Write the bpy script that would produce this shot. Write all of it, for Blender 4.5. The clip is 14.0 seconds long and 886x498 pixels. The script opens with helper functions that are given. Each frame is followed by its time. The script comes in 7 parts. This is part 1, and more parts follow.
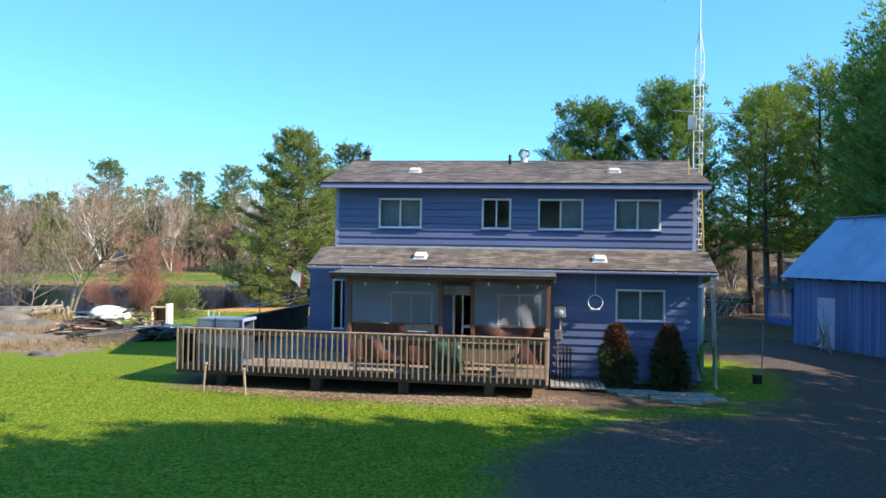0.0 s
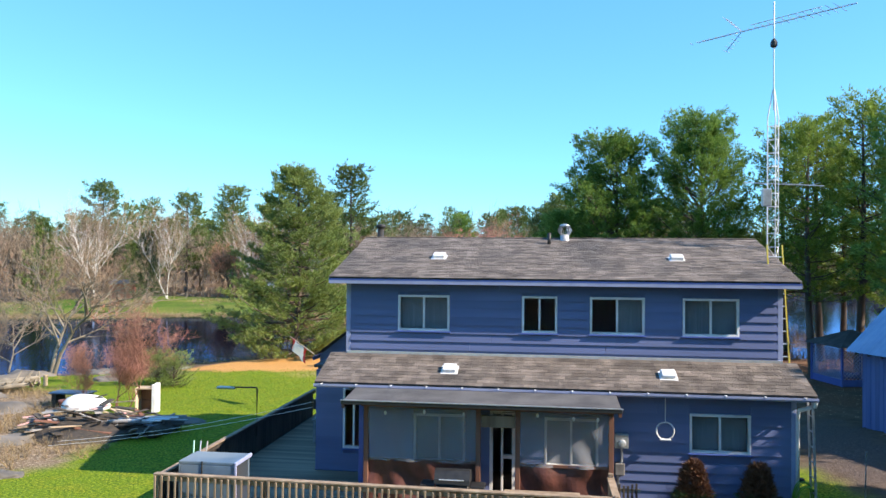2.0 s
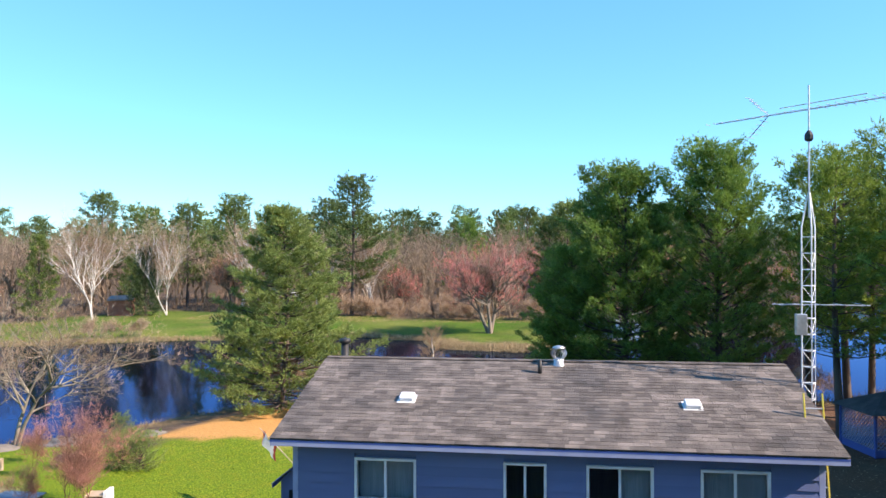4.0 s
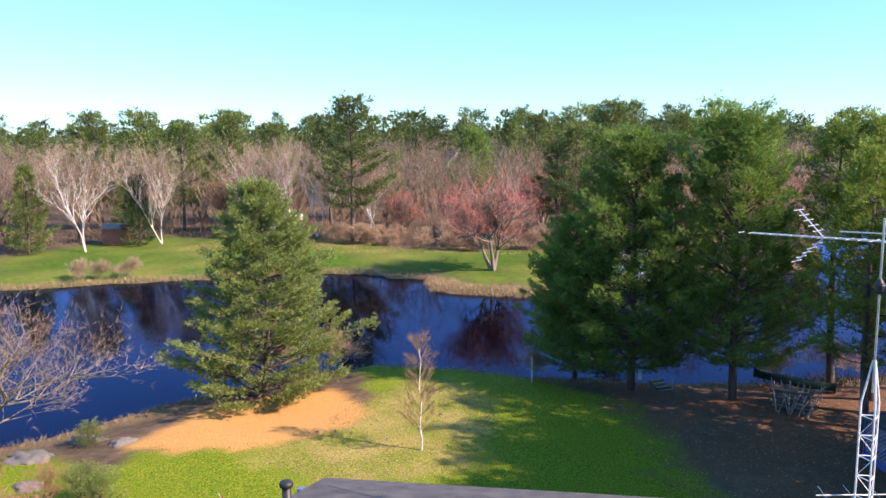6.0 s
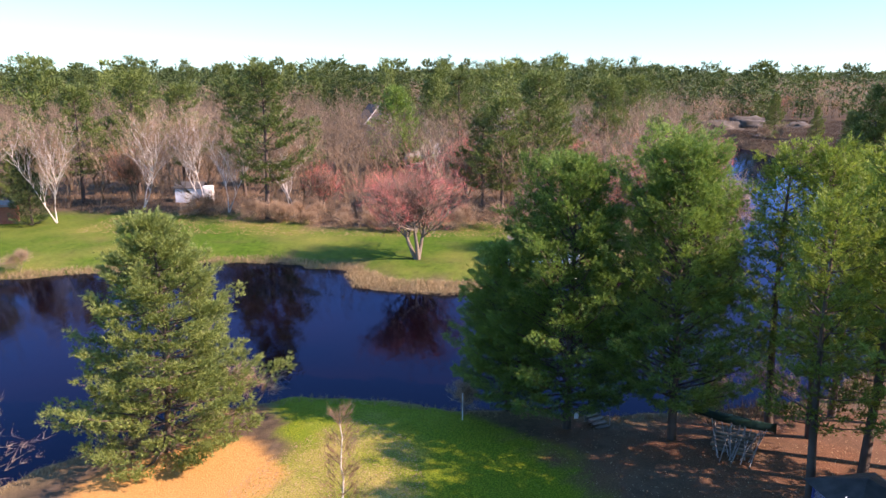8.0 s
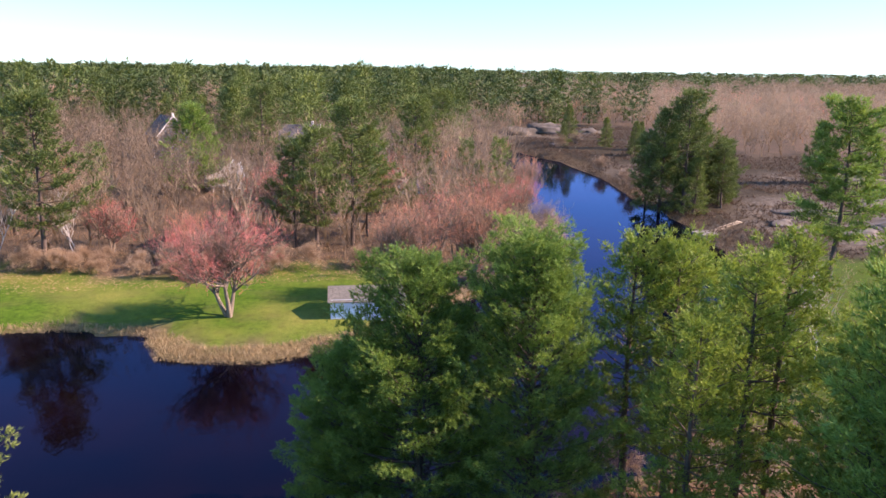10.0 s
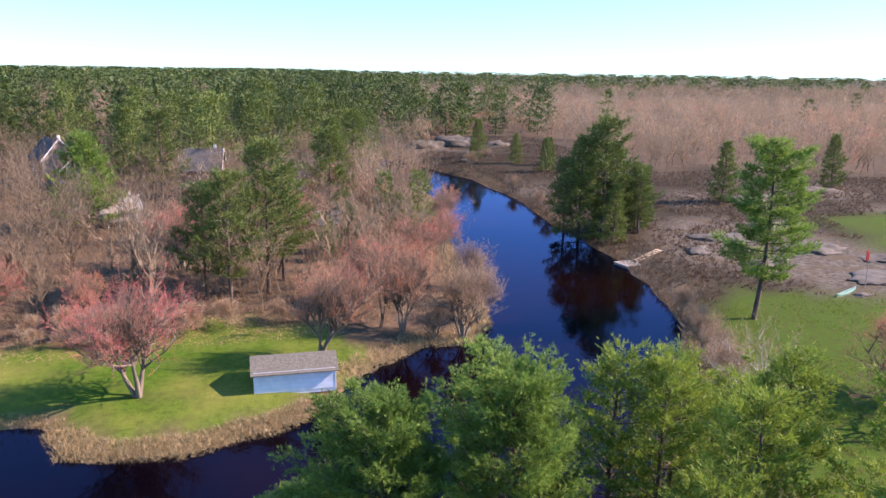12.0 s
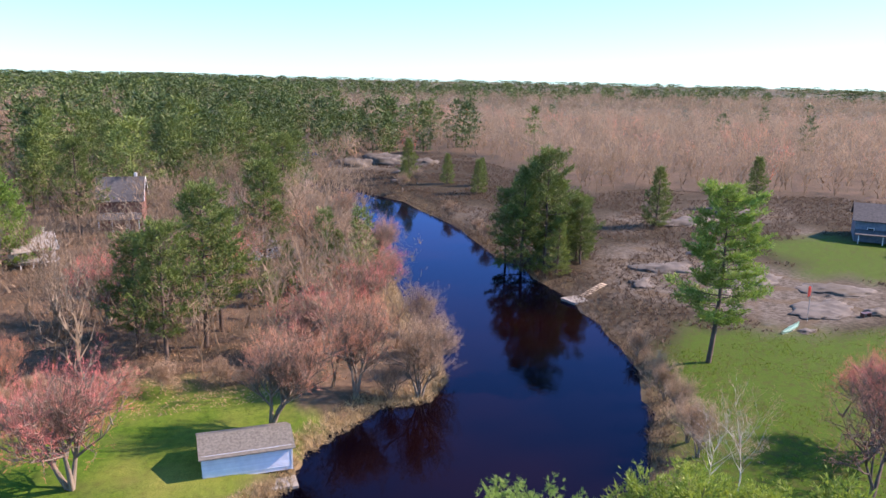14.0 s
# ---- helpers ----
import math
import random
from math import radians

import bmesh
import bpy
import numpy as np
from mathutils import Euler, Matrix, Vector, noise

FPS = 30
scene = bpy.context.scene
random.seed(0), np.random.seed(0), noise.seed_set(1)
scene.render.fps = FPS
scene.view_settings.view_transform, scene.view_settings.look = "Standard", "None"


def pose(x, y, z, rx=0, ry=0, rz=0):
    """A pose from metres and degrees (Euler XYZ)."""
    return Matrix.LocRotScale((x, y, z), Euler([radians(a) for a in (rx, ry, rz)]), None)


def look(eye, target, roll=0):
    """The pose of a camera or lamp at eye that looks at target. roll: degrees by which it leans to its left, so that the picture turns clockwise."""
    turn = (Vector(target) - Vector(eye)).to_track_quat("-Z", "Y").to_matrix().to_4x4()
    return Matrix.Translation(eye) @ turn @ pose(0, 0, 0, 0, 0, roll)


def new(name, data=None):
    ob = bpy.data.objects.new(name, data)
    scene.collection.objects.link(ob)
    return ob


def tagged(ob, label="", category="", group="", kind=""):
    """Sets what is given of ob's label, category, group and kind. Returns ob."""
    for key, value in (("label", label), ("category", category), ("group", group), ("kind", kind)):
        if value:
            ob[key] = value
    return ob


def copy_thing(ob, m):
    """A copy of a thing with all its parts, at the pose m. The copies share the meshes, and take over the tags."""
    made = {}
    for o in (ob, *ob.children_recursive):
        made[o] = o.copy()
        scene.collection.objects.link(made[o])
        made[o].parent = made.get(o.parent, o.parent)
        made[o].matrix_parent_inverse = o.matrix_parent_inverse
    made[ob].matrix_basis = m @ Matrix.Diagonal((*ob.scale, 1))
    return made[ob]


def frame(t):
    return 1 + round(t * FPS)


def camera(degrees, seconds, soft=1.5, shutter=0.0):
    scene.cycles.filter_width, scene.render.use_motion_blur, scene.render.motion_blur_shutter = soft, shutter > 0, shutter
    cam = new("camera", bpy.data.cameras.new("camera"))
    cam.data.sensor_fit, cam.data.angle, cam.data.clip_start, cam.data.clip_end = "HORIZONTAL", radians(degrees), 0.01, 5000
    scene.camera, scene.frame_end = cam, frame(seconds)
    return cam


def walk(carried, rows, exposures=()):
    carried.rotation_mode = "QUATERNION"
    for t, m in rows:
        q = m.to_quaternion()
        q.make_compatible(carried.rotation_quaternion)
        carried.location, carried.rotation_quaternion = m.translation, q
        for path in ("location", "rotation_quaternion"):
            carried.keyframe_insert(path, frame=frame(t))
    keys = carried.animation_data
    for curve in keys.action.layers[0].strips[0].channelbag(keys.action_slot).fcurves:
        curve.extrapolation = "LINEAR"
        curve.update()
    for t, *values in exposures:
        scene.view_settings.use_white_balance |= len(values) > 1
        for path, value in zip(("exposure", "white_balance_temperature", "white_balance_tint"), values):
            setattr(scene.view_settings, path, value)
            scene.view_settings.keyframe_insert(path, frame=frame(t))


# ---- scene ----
cam = camera(59.93, 14.0)
PATH = [
    (0, (6.174, -22.224, 3.328), (3.541, -2.399, 3.494), 0.97),
    (0.5, (5.752, -21.335, 3.805), (3.159, -1.505, 3.985), 0.71),
    (1, (5.395, -20.364, 4.432), (2.809, -0.533, 4.660), 0.63),
    (1.5, (5.083, -19.524, 5.120), (2.484, 0.304, 5.393), 0.58),
    (2, (4.877, -18.721, 5.807), (2.254, 1.103, 6.144), 0.52),
    (2.5, (4.825, -17.887, 6.483), (2.146, 1.928, 6.885), 0.53),
    (3, (4.950, -17.078, 7.294), (2.190, 2.725, 7.737), 0.37),
    (3.2, (5.019, -16.768, 7.623), (2.239, 3.033, 8.076), 0.26),
    (5.3, (5.934, -12.382, 12.379), (2.755, 7.282, 10.581), -0.76),
    (5.5, (5.945, -11.928, 12.887), (2.759, 7.702, 10.762), -0.74),
    (6, (5.844, -10.727, 14.160), (2.650, 8.809, 11.302), -0.75),
    (6.5, (5.730, -9.496, 15.307), (2.817, 9.991, 11.879), -0.57),
    (7, (5.564, -8.301, 16.406), (3.158, 11.156, 12.453), -0.46),
    (7.2, (5.495, -7.814, 16.823), (3.276, 11.626, 12.684), -0.45),
    (9.3, (4.237, -2.240, 21.193), (6.131, 17.151, 16.674), 0.71),
    (9.5, (4.121, -1.590, 21.599), (6.615, 17.731, 17.074), 0.75),
    (10, (3.875, 0.098, 22.675), (7.726, 19.191, 18.134), 0.77),
    (10.5, (3.651, 1.735, 23.777), (8.399, 20.619, 19.208), 0.79),
    (11, (3.367, 3.207, 24.902), (8.680, 21.938, 20.325), 0.79),
    (11.5, (3.026, 4.588, 26.013), (8.730, 23.210, 21.465), 0.77),
    (12, (2.581, 6.232, 26.973), (8.866, 24.676, 22.463), 0.85),
    (12.5, (2.003, 7.802, 27.922), (8.801, 26.075, 23.462), 0.95),
    (13, (1.521, 9.235, 28.858), (8.840, 27.318, 24.451), 1.05),
    (13.5, (1.121, 10.608, 29.843), (8.917, 28.500, 25.472), 1.23),
    (14, (0.826, 11.939, 30.871), (9.054, 29.642, 26.526), 1.28),
]
walk(cam, [(t, look(eye, target, roll)) for t, eye, target, roll in PATH], [(0, 0.65, 6700, 14), (3.2, 0.66, 6800, 18), (6.5, 0.72, 7250, 34), (9.5, 0.78, 7600, 41), (11.5, 0.76, 7250, 37), (14, 0.76, 7100, 36)])

# ---- world, sun, exposure ----
SUN = Vector((1.80, -0.40, 1.30)).normalized()
world = bpy.data.worlds.new("sky")
scene.world = world
world.use_nodes = True
wn = world.node_tree.nodes
sky = wn.new("ShaderNodeTexSky")
sky.sky_type, sky.sun_disc = "NISHITA", False
sky.sun_elevation, sky.sun_rotation = math.asin(SUN.z), math.atan2(SUN.x, SUN.y)
sky.air_density, sky.dust_density, sky.ozone_density = 1.0, 0.0, 1.6
wn["Background"].inputs["Strength"].default_value = 0.132
clear = wn.new("ShaderNodeMix")
clear.data_type, clear.blend_type = "RGBA", "MULTIPLY"
clear.inputs[0].default_value, clear.inputs[7].default_value = 1.0, (0.60, 1.12, 1.44, 1.0)
world.node_tree.links.new(sky.outputs[0], clear.inputs[6])
even = wn.new("ShaderNodeMix")
even.data_type = "RGBA"
even.inputs[0].default_value, even.inputs[7].default_value = 0.30, (0.70, 3.7, 7.5, 1.0)
world.node_tree.links.new(clear.outputs[2], even.inputs[6])
world.node_tree.links.new(even.outputs[2], wn["Background"].inputs[0])
sun = new("sun", bpy.data.lights.new("sun", "SUN"))
sun.data.energy, sun.data.angle, sun.data.color = 6.6, radians(0.5), (1.0, 0.90, 0.74)
sun.matrix_world = look((0, 0, 60), Vector((0, 0, 60)) - SUN)

# ---- small helpers ----
R = random.Random(7)


def rgb(c):
    return (c[0], c[1], c[2], 1.0)


def node_mat(name):
    m = bpy.data.materials.new(name)
    m.use_nodes = True
    return m, m.node_tree.nodes, m.node_tree.links, m.node_tree.nodes["Principled BSDF"]


def noise_node(n, l, scale, detail=4.0, stretch=None):
    """World-space noise; stretch scales the axes for grain."""
    geo = n.new("ShaderNodeNewGeometry")
    mp = n.new("ShaderNodeMapping")
    mp.inputs["Scale"].default_value = stretch or (1, 1, 1)
    tx = n.new("ShaderNodeTexNoise")
    tx.inputs["Scale"].default_value, tx.inputs["Detail"].default_value = scale, detail
    l.new(geo.outputs["Position"], mp.inputs["Vector"])
    l.new(mp.outputs[0], tx.inputs["Vector"])
    return tx


def ramp(n, l, src, stops):
    r = n.new("ShaderNodeValToRGB")
    while len(r.color_ramp.elements) < len(stops):
        r.color_ramp.elements.new(0.5)
    for e, (p, c) in zip(r.color_ramp.elements, stops):
        e.position, e.color = p, rgb(c)
    l.new(src, r.inputs[0])
    return r.outputs[0]


def mixc(n, l, fac, a, b, mode="MIX"):
    x = n.new("ShaderNodeMix")
    x.data_type, x.blend_type = "RGBA", mode
    for sock, v in ((x.inputs[0], fac), (x.inputs[6], a), (x.inputs[7], b)):
        if isinstance(v, bpy.types.NodeSocket):
            l.new(v, sock)
        else:
            sock.default_value = v if isinstance(v, float) else rgb(v)
    return x.outputs[2]


def surface(name, dark, light, scale=3.0, rough=0.6, metal=0.0, bump=0.0, fine=40.0, stretch=None, vary=0.0, stain=None):
    """Two scales of variation: broad noise between two colours, fine grain in the relief; vary: by object or island."""
    m, n, l, b = node_mat(name)
    big = noise_node(n, l, scale, 5.0, stretch)
    col = ramp(n, l, big.outputs["Fac"], ((0.32, dark), (0.68, light)))
    if stain:
        st = noise_node(n, l, scale * 0.23, 3.0)
        k = ramp(n, l, st.outputs["Fac"], ((0.52, (0, 0, 0)), (0.70, (1, 1, 1))))
        col = mixc(n, l, k, col, stain)
    if vary:
        oi = n.new("ShaderNodeObjectInfo")
        gi = n.new("ShaderNodeNewGeometry")
        ad = n.new("ShaderNodeMath")
        ad.operation = "ADD"
        l.new(oi.outputs["Random"], ad.inputs[0])
        l.new(gi.outputs["Random Per Island"], ad.inputs[1])
        fr = n.new("ShaderNodeMath")
        fr.operation = "FRACT"
        l.new(ad.outputs[0], fr.inputs[0])
        v = ramp(n, l, fr.outputs[0], ((0.0, (1 - vary,) * 3), (1.0, (1 + vary * 0.6,) * 3)))
        col = mixc(n, l, 1.0, col, v, "MULTIPLY")
    l.new(col, b.inputs["Base Color"])
    b.inputs["Roughness"].default_value, b.inputs["Metallic"].default_value = rough, metal
    if bump:
        f = noise_node(n, l, fine, 3.0, stretch)
        bp = n.new("ShaderNodeBump")
        bp.inputs["Strength"].default_value, bp.inputs["Distance"].default_value = bump, 0.02
        l.new(f.outputs["Fac"], bp.inputs["Height"])
        l.new(bp.outputs[0], b.inputs["Normal"])
    return m


def leafy(name, stops, through_light=0.3, rough=0.6, broad=0.35, each=0.42):
    """Foliage: a colour for each tuft, drifting over the crown and from tree to tree, partly let through by the light."""
    m, n, l, b = node_mat(name)
    gi = n.new("ShaderNodeNewGeometry")
    oi = n.new("ShaderNodeObjectInfo")
    at = n.new("ShaderNodeAttribute")
    at.attribute_name = "tint"
    nz = noise_node(n, l, broad, 3.0)
    s1 = n.new("ShaderNodeMath")
    s1.operation = "MULTIPLY_ADD"
    l.new(gi.outputs["Random Per Island"], s1.inputs[0])
    s1.inputs[1].default_value = each
    l.new(at.outputs["Fac"], s1.inputs[2])
    s2 = n.new("ShaderNodeMath")
    s2.operation = "MULTIPLY_ADD"
    l.new(oi.outputs["Random"], s2.inputs[0])
    s2.inputs[1].default_value = 0.22
    l.new(s1.outputs[0], s2.inputs[2])
    s3 = n.new("ShaderNodeMath")
    s3.operation = "MULTIPLY_ADD"
    l.new(nz.outputs["Fac"], s3.inputs[0])
    s3.inputs[1].default_value = 0.36
    l.new(s2.outputs[0], s3.inputs[2])
    col = ramp(n, l, s3.outputs[0], stops)
    l.new(col, b.inputs["Base Color"])
    b.inputs["Roughness"].default_value = rough
    if through_light:
        tr = n.new("ShaderNodeBsdfTranslucent")
        l.new(col, tr.inputs["Color"])
        mx = n.new("ShaderNodeMixShader")
        mx.inputs[0].default_value = through_light
        l.new(b.outputs[0], mx.inputs[1])
        l.new(tr.outputs[0], mx.inputs[2])
        l.new(mx.outputs[0], n["Material Output"].inputs["Surface"])
    return m


def mesh_of(name, verts, faces, m, tint=None, smooth=False):
    me = bpy.data.meshes.new(name)
    me.from_pydata(verts, [], faces)
    if m:
        me.materials.append(m)
    if tint is not None:
        me.attributes.new("tint", "FLOAT", "POINT").data.foreach_set("value", np.asarray(tint, dtype=np.float32))
    if smooth:
        me.polygons.foreach_set("use_smooth", [True] * len(me.polygons))
    return me


def tri_mesh(name, v, m, tint=None):
    """A mesh from an array of triangles (n, 3, 3), each an island of its own."""
    v = np.ascontiguousarray(v, dtype=np.float32)
    k = len(v)
    me = bpy.data.meshes.new(name)
    me.vertices.add(3 * k)
    me.vertices.foreach_set("co", v.ravel())
    me.loops.add(3 * k)
    me.loops.foreach_set("vertex_index", np.arange(3 * k, dtype=np.int32))
    me.polygons.add(k)
    me.polygons.foreach_set("loop_start", np.arange(0, 3 * k, 3, dtype=np.int32))
    me.update(calc_edges=True)
    if m:
        me.materials.append(m)
    if tint is not None:
        me.attributes.new("tint", "FLOAT", "POINT").data.foreach_set("value", np.repeat(np.asarray(tint, dtype=np.float32), 3))
    return me


def child(name, me, parent, label="", m=None):
    ob = new(name, me)
    ob.parent = parent
    if m:
        ob.matrix_basis = m
    if label:
        ob["label"] = label
    return ob


def part(name, bm, material, parent, label="", m=None, smooth=False):
    me = bpy.data.meshes.new(name)
    bm.normal_update()
    bm.to_mesh(me)
    bm.free()
    me.materials.append(material)
    if smooth:
        me.polygons.foreach_set("use_smooth", [True] * len(me.polygons))
    return child(name, me, parent, label, m)


def thing(name, m=None, label="", category="", group="", kind=""):
    ob = new(name)
    ob.empty_display_size = 0.2
    if m:
        ob.matrix_basis = m
    return tagged(ob, label, category, group, kind)


def cube(a, b, bevel=0.0, bm=None):
    """A box from corner a to corner b, its edges rounded off by bevel."""
    bm = bm or bmesh.new()
    made = bmesh.ops.create_cube(bm, size=1.0)["verts"]
    c, s = [(a[i] + b[i]) / 2 for i in range(3)], [abs(b[i] - a[i]) for i in range(3)]
    for v in made:
        v.co = Vector((c[i] + v.co[i] * s[i] for i in range(3)))
    if bevel:
        es = list({e for v in made for e in v.link_edges})
        bmesh.ops.bevel(bm, geom=es, offset=bevel, segments=1, affect="EDGES")
    return bm


def beam(p, q, w, h, bm=None, bevel=0.0):
    """A straight timber from p to q, w wide and h high."""
    p, q = Vector(p), Vector(q)
    d = q - p
    bm2 = cube((-w / 2, 0, -h / 2), (w / 2, d.length, h / 2), bevel)
    bmesh.ops.transform(bm2, matrix=Matrix.Translation(p) @ d.to_track_quat("Y", "Z").to_matrix().to_4x4(), verts=bm2.verts)
    if bm is None:
        return bm2
    tmp = bpy.data.meshes.new("tmp")
    bm2.to_mesh(tmp)
    bm2.free()
    bm.from_mesh(tmp)
    bpy.data.meshes.remove(tmp)
    return bm


def tube(points, radii, sides=6, bm=None, cap=True):
    """A round limb through the points."""
    bm = bm or bmesh.new()
    pts = [Vector(p) for p in points]
    if not isinstance(radii, (list, tuple)):
        radii = [radii] * len(pts)
    prev, first = None, None
    for i, p in enumerate(pts):
        d = (pts[min(i + 1, len(pts) - 1)] - pts[max(i - 1, 0)]).normalized()
        q = d.to_track_quat("Z", "X")
        ring = [bm.verts.new(p + q @ Vector((math.cos(k * math.tau / sides), math.sin(k * math.tau / sides), 0)) * radii[i]) for k in range(sides)]
        if prev:
            for k in range(sides):
                bm.faces.new((prev[k], prev[(k + 1) % sides], ring[(k + 1) % sides], ring[k]))
        else:
            first = ring
        prev = ring
    if cap:
        bm.faces.new(first[::-1])
        bm.faces.new(prev)
    return bm


def lathe(profile, sides=16, bm=None, at=(0, 0, 0)):
    """A turned form from (radius, height) pairs."""
    bm = bm or bmesh.new()
    prev = None
    for r, z in profile:
        ring = [bm.verts.new((at[0] + r * math.cos(k * math.tau / sides), at[1] + r * math.sin(k * math.tau / sides), at[2] + z)) for k in range(sides)]
        if prev:
            for k in range(sides):
                bm.faces.new((prev[k], prev[(k + 1) % sides], ring[(k + 1) % sides], ring[k]))
        else:
            bm.faces.new(ring[::-1])
        prev = ring
    bm.faces.new(prev)
    return bm


def prism(outline, depth, bm=None):
    """An outline in the xz plane, made depth thick along y."""
    bm = bm or bmesh.new()
    a = [bm.verts.new((x, 0, z)) for x, z in outline]
    b = [bm.verts.new((x, depth, z)) for x, z in outline]
    k = len(outline)
    bm.faces.new(a)
    bm.faces.new(b[::-1])
    for i in range(k):
        bm.faces.new((a[(i + 1) % k], a[i], b[i], b[(i + 1) % k]))
    return bm


def crumple(bm, amount, scale, seed=0.0, cuts=0):
    """Pushes vertices about by noise, for worn, lumpy or draped forms."""
    if cuts:
        bmesh.ops.subdivide_edges(bm, edges=bm.edges[:], cuts=cuts, use_grid_fill=True)
    for v in bm.verts:
        v.co += noise.noise_vector(v.co * scale + Vector((seed, seed * 1.7, seed * 0.3))) * amount
    return bm


# ---- materials ----
SIDING = surface("blue_siding", (0.090, 0.120, 0.245), (0.142, 0.174, 0.33), 1.3, 0.45, bump=0.12, fine=60, stretch=(0.15, 0.15, 1), vary=0.10)
BLUETRIM = surface("blue_trim", (0.055, 0.10, 0.33), (0.075, 0.125, 0.38), 2.0, 0.45, vary=0.06)
PALETRIM = surface("pale_trim", (0.26, 0.30, 0.48), (0.33, 0.37, 0.54), 3.0, 0.5)
WHITE = surface("white_paint", (0.70, 0.71, 0.72), (0.82, 0.82, 0.82), 4.0, 0.45, stain=(0.55, 0.54, 0.52))
SHINGLE = surface("asphalt_shingle", (0.092, 0.076, 0.066), (0.205, 0.172, 0.150), 2.6, 0.9, bump=0.6, fine=120, vary=0.42, stain=(0.085, 0.075, 0.07))
OLDSHINGLE = surface("mossy_grey_shingle", (0.085, 0.080, 0.068), (0.165, 0.155, 0.135), 5.0, 0.9, bump=0.6, fine=30, vary=0.1)
DARKSHINGLE = surface("dark_shingle", (0.05, 0.05, 0.055), (0.10, 0.098, 0.10), 2.0, 0.9, bump=0.5, fine=80, vary=0.30)
DECKWOOD = surface("weathered_deck_wood", (0.19, 0.135, 0.092), (0.35, 0.265, 0.19), 5.0, 0.8, bump=0.35, fine=50, stretch=(1, 1, 0.12), vary=0.25)
FLOORWOOD = surface("deck_floor_wood", (0.175, 0.130, 0.090), (0.31, 0.245, 0.175), 3.0, 0.8, bump=0.3, fine=45, stretch=(0.1, 1, 1), vary=0.25)
DARKWOOD = surface("dark_wood", (0.035, 0.030, 0.026), (0.085, 0.068, 0.052), 4.0, 0.8, bump=0.3, stretch=(1, 1, 0.15), vary=0.25)
CEDAR = surface("cedar_post", (0.13, 0.055, 0.035), (0.23, 0.105, 0.065), 4.0, 0.7, bump=0.2, stretch=(1, 1, 0.15))
PALEWOOD = surface("pale_lumber", (0.42, 0.31, 0.20), (0.62, 0.49, 0.35), 5.0, 0.75, bump=0.2, stretch=(0.2, 0.2, 1), vary=0.25)
GREYWOOD = surface("grey_wood", (0.20, 0.19, 0.18), (0.36, 0.34, 0.32), 5.0, 0.85, bump=0.3, vary=0.3)
BROWNTARP = surface("brown_tarp", (0.070, 0.026, 0.020), (0.130, 0.048, 0.036), 6.0, 0.45, bump=0.3, fine=15)
WHITETARP = surface("white_tarp", (0.72, 0.70, 0.67), (0.85, 0.83, 0.80), 3.0, 0.6, bump=0.4, fine=9)
BLUETARP = surface("blue_grey_sheet", (0.075, 0.12, 0.18), (0.13, 0.19, 0.26), 2.5, 0.5, vary=0.15, stain=(0.2, 0.24, 0.27))
GREENTARP = surface("dark_green_cover", (0.010, 0.045, 0.035), (0.02, 0.085, 0.06), 4.0, 0.5, bump=0.4, fine=12)
STEEL = surface("galvanised_steel", (0.42, 0.43, 0.44), (0.60, 0.61, 0.62), 8.0, 0.42, 0.75, vary=0.1)
BRIGHTMETAL = surface("aluminium", (0.62, 0.63, 0.64), (0.80, 0.80, 0.81), 8.0, 0.35, 0.6)
BLACKMETAL = surface("black_metal", (0.012, 0.012, 0.013), (0.03, 0.03, 0.03), 6.0, 0.5)
YELLOW = surface("yellow_fibreglass", (0.55, 0.42, 0.05), (0.72, 0.58, 0.10), 6.0, 0.5)
BARNROOF = surface("blue_grey_sheet_metal", (0.20, 0.30, 0.47), (0.27, 0.38, 0.56), 1.5, 0.45, 0.25, vary=0.08)
BARNWALL = surface("faded_blue_boards", (0.050, 0.10, 0.26), (0.085, 0.15, 0.34), 2.0, 0.75, bump=0.25, stretch=(1, 1, 0.1), vary=0.22)
# near-black colour standing in for the shade of unlit interiors
BLACKHOLE = surface("interior_shade_black", (0.008, 0.008, 0.009), (0.014, 0.014, 0.015), 2.0, 0.9)
CURTAIN = surface("grey_curtain", (0.26, 0.28, 0.31), (0.38, 0.40, 0.43), 6.0, 0.8, stretch=(8, 1, 0.3))
STONE = surface("granite", (0.085, 0.078, 0.070), (0.19, 0.17, 0.15), 1.3, 0.85, bump=0.7, fine=7, stain=(0.15, 0.14, 0.12))
PALESTONE = surface("weathered_ledge", (0.048, 0.040, 0.034), (0.14, 0.122, 0.104), 0.6, 0.9, bump=1.0, fine=1.2, stain=(0.06, 0.046, 0.028))
CONCRETE = surface("concrete_slab", (0.20, 0.18, 0.155), (0.33, 0.30, 0.26), 3.0, 0.85, bump=0.3, vary=0.15)
BARK = surface("pine_bark", (0.055, 0.040, 0.033), (0.14, 0.10, 0.08), 3.0, 0.9, bump=0.8, fine=14, stretch=(1, 1, 0.25))
GREYBARK = surface("grey_bark", (0.115, 0.092, 0.070), (0.24, 0.20, 0.155), 3.0, 0.9, bump=0.6, fine=16, stretch=(1, 1, 0.3))
PALEBARK = surface("pale_weathered_bark", (0.13, 0.112, 0.085), (0.27, 0.235, 0.18), 3.0, 0.9, bump=0.6, fine=16, stretch=(1, 1, 0.3))
WHITEBARK = surface("birch_bark", (0.50, 0.47, 0.43), (0.75, 0.71, 0.66), 4.0, 0.75, bump=0.3, fine=20, stretch=(0.4, 0.4, 2), stain=(0.16, 0.13, 0.12))
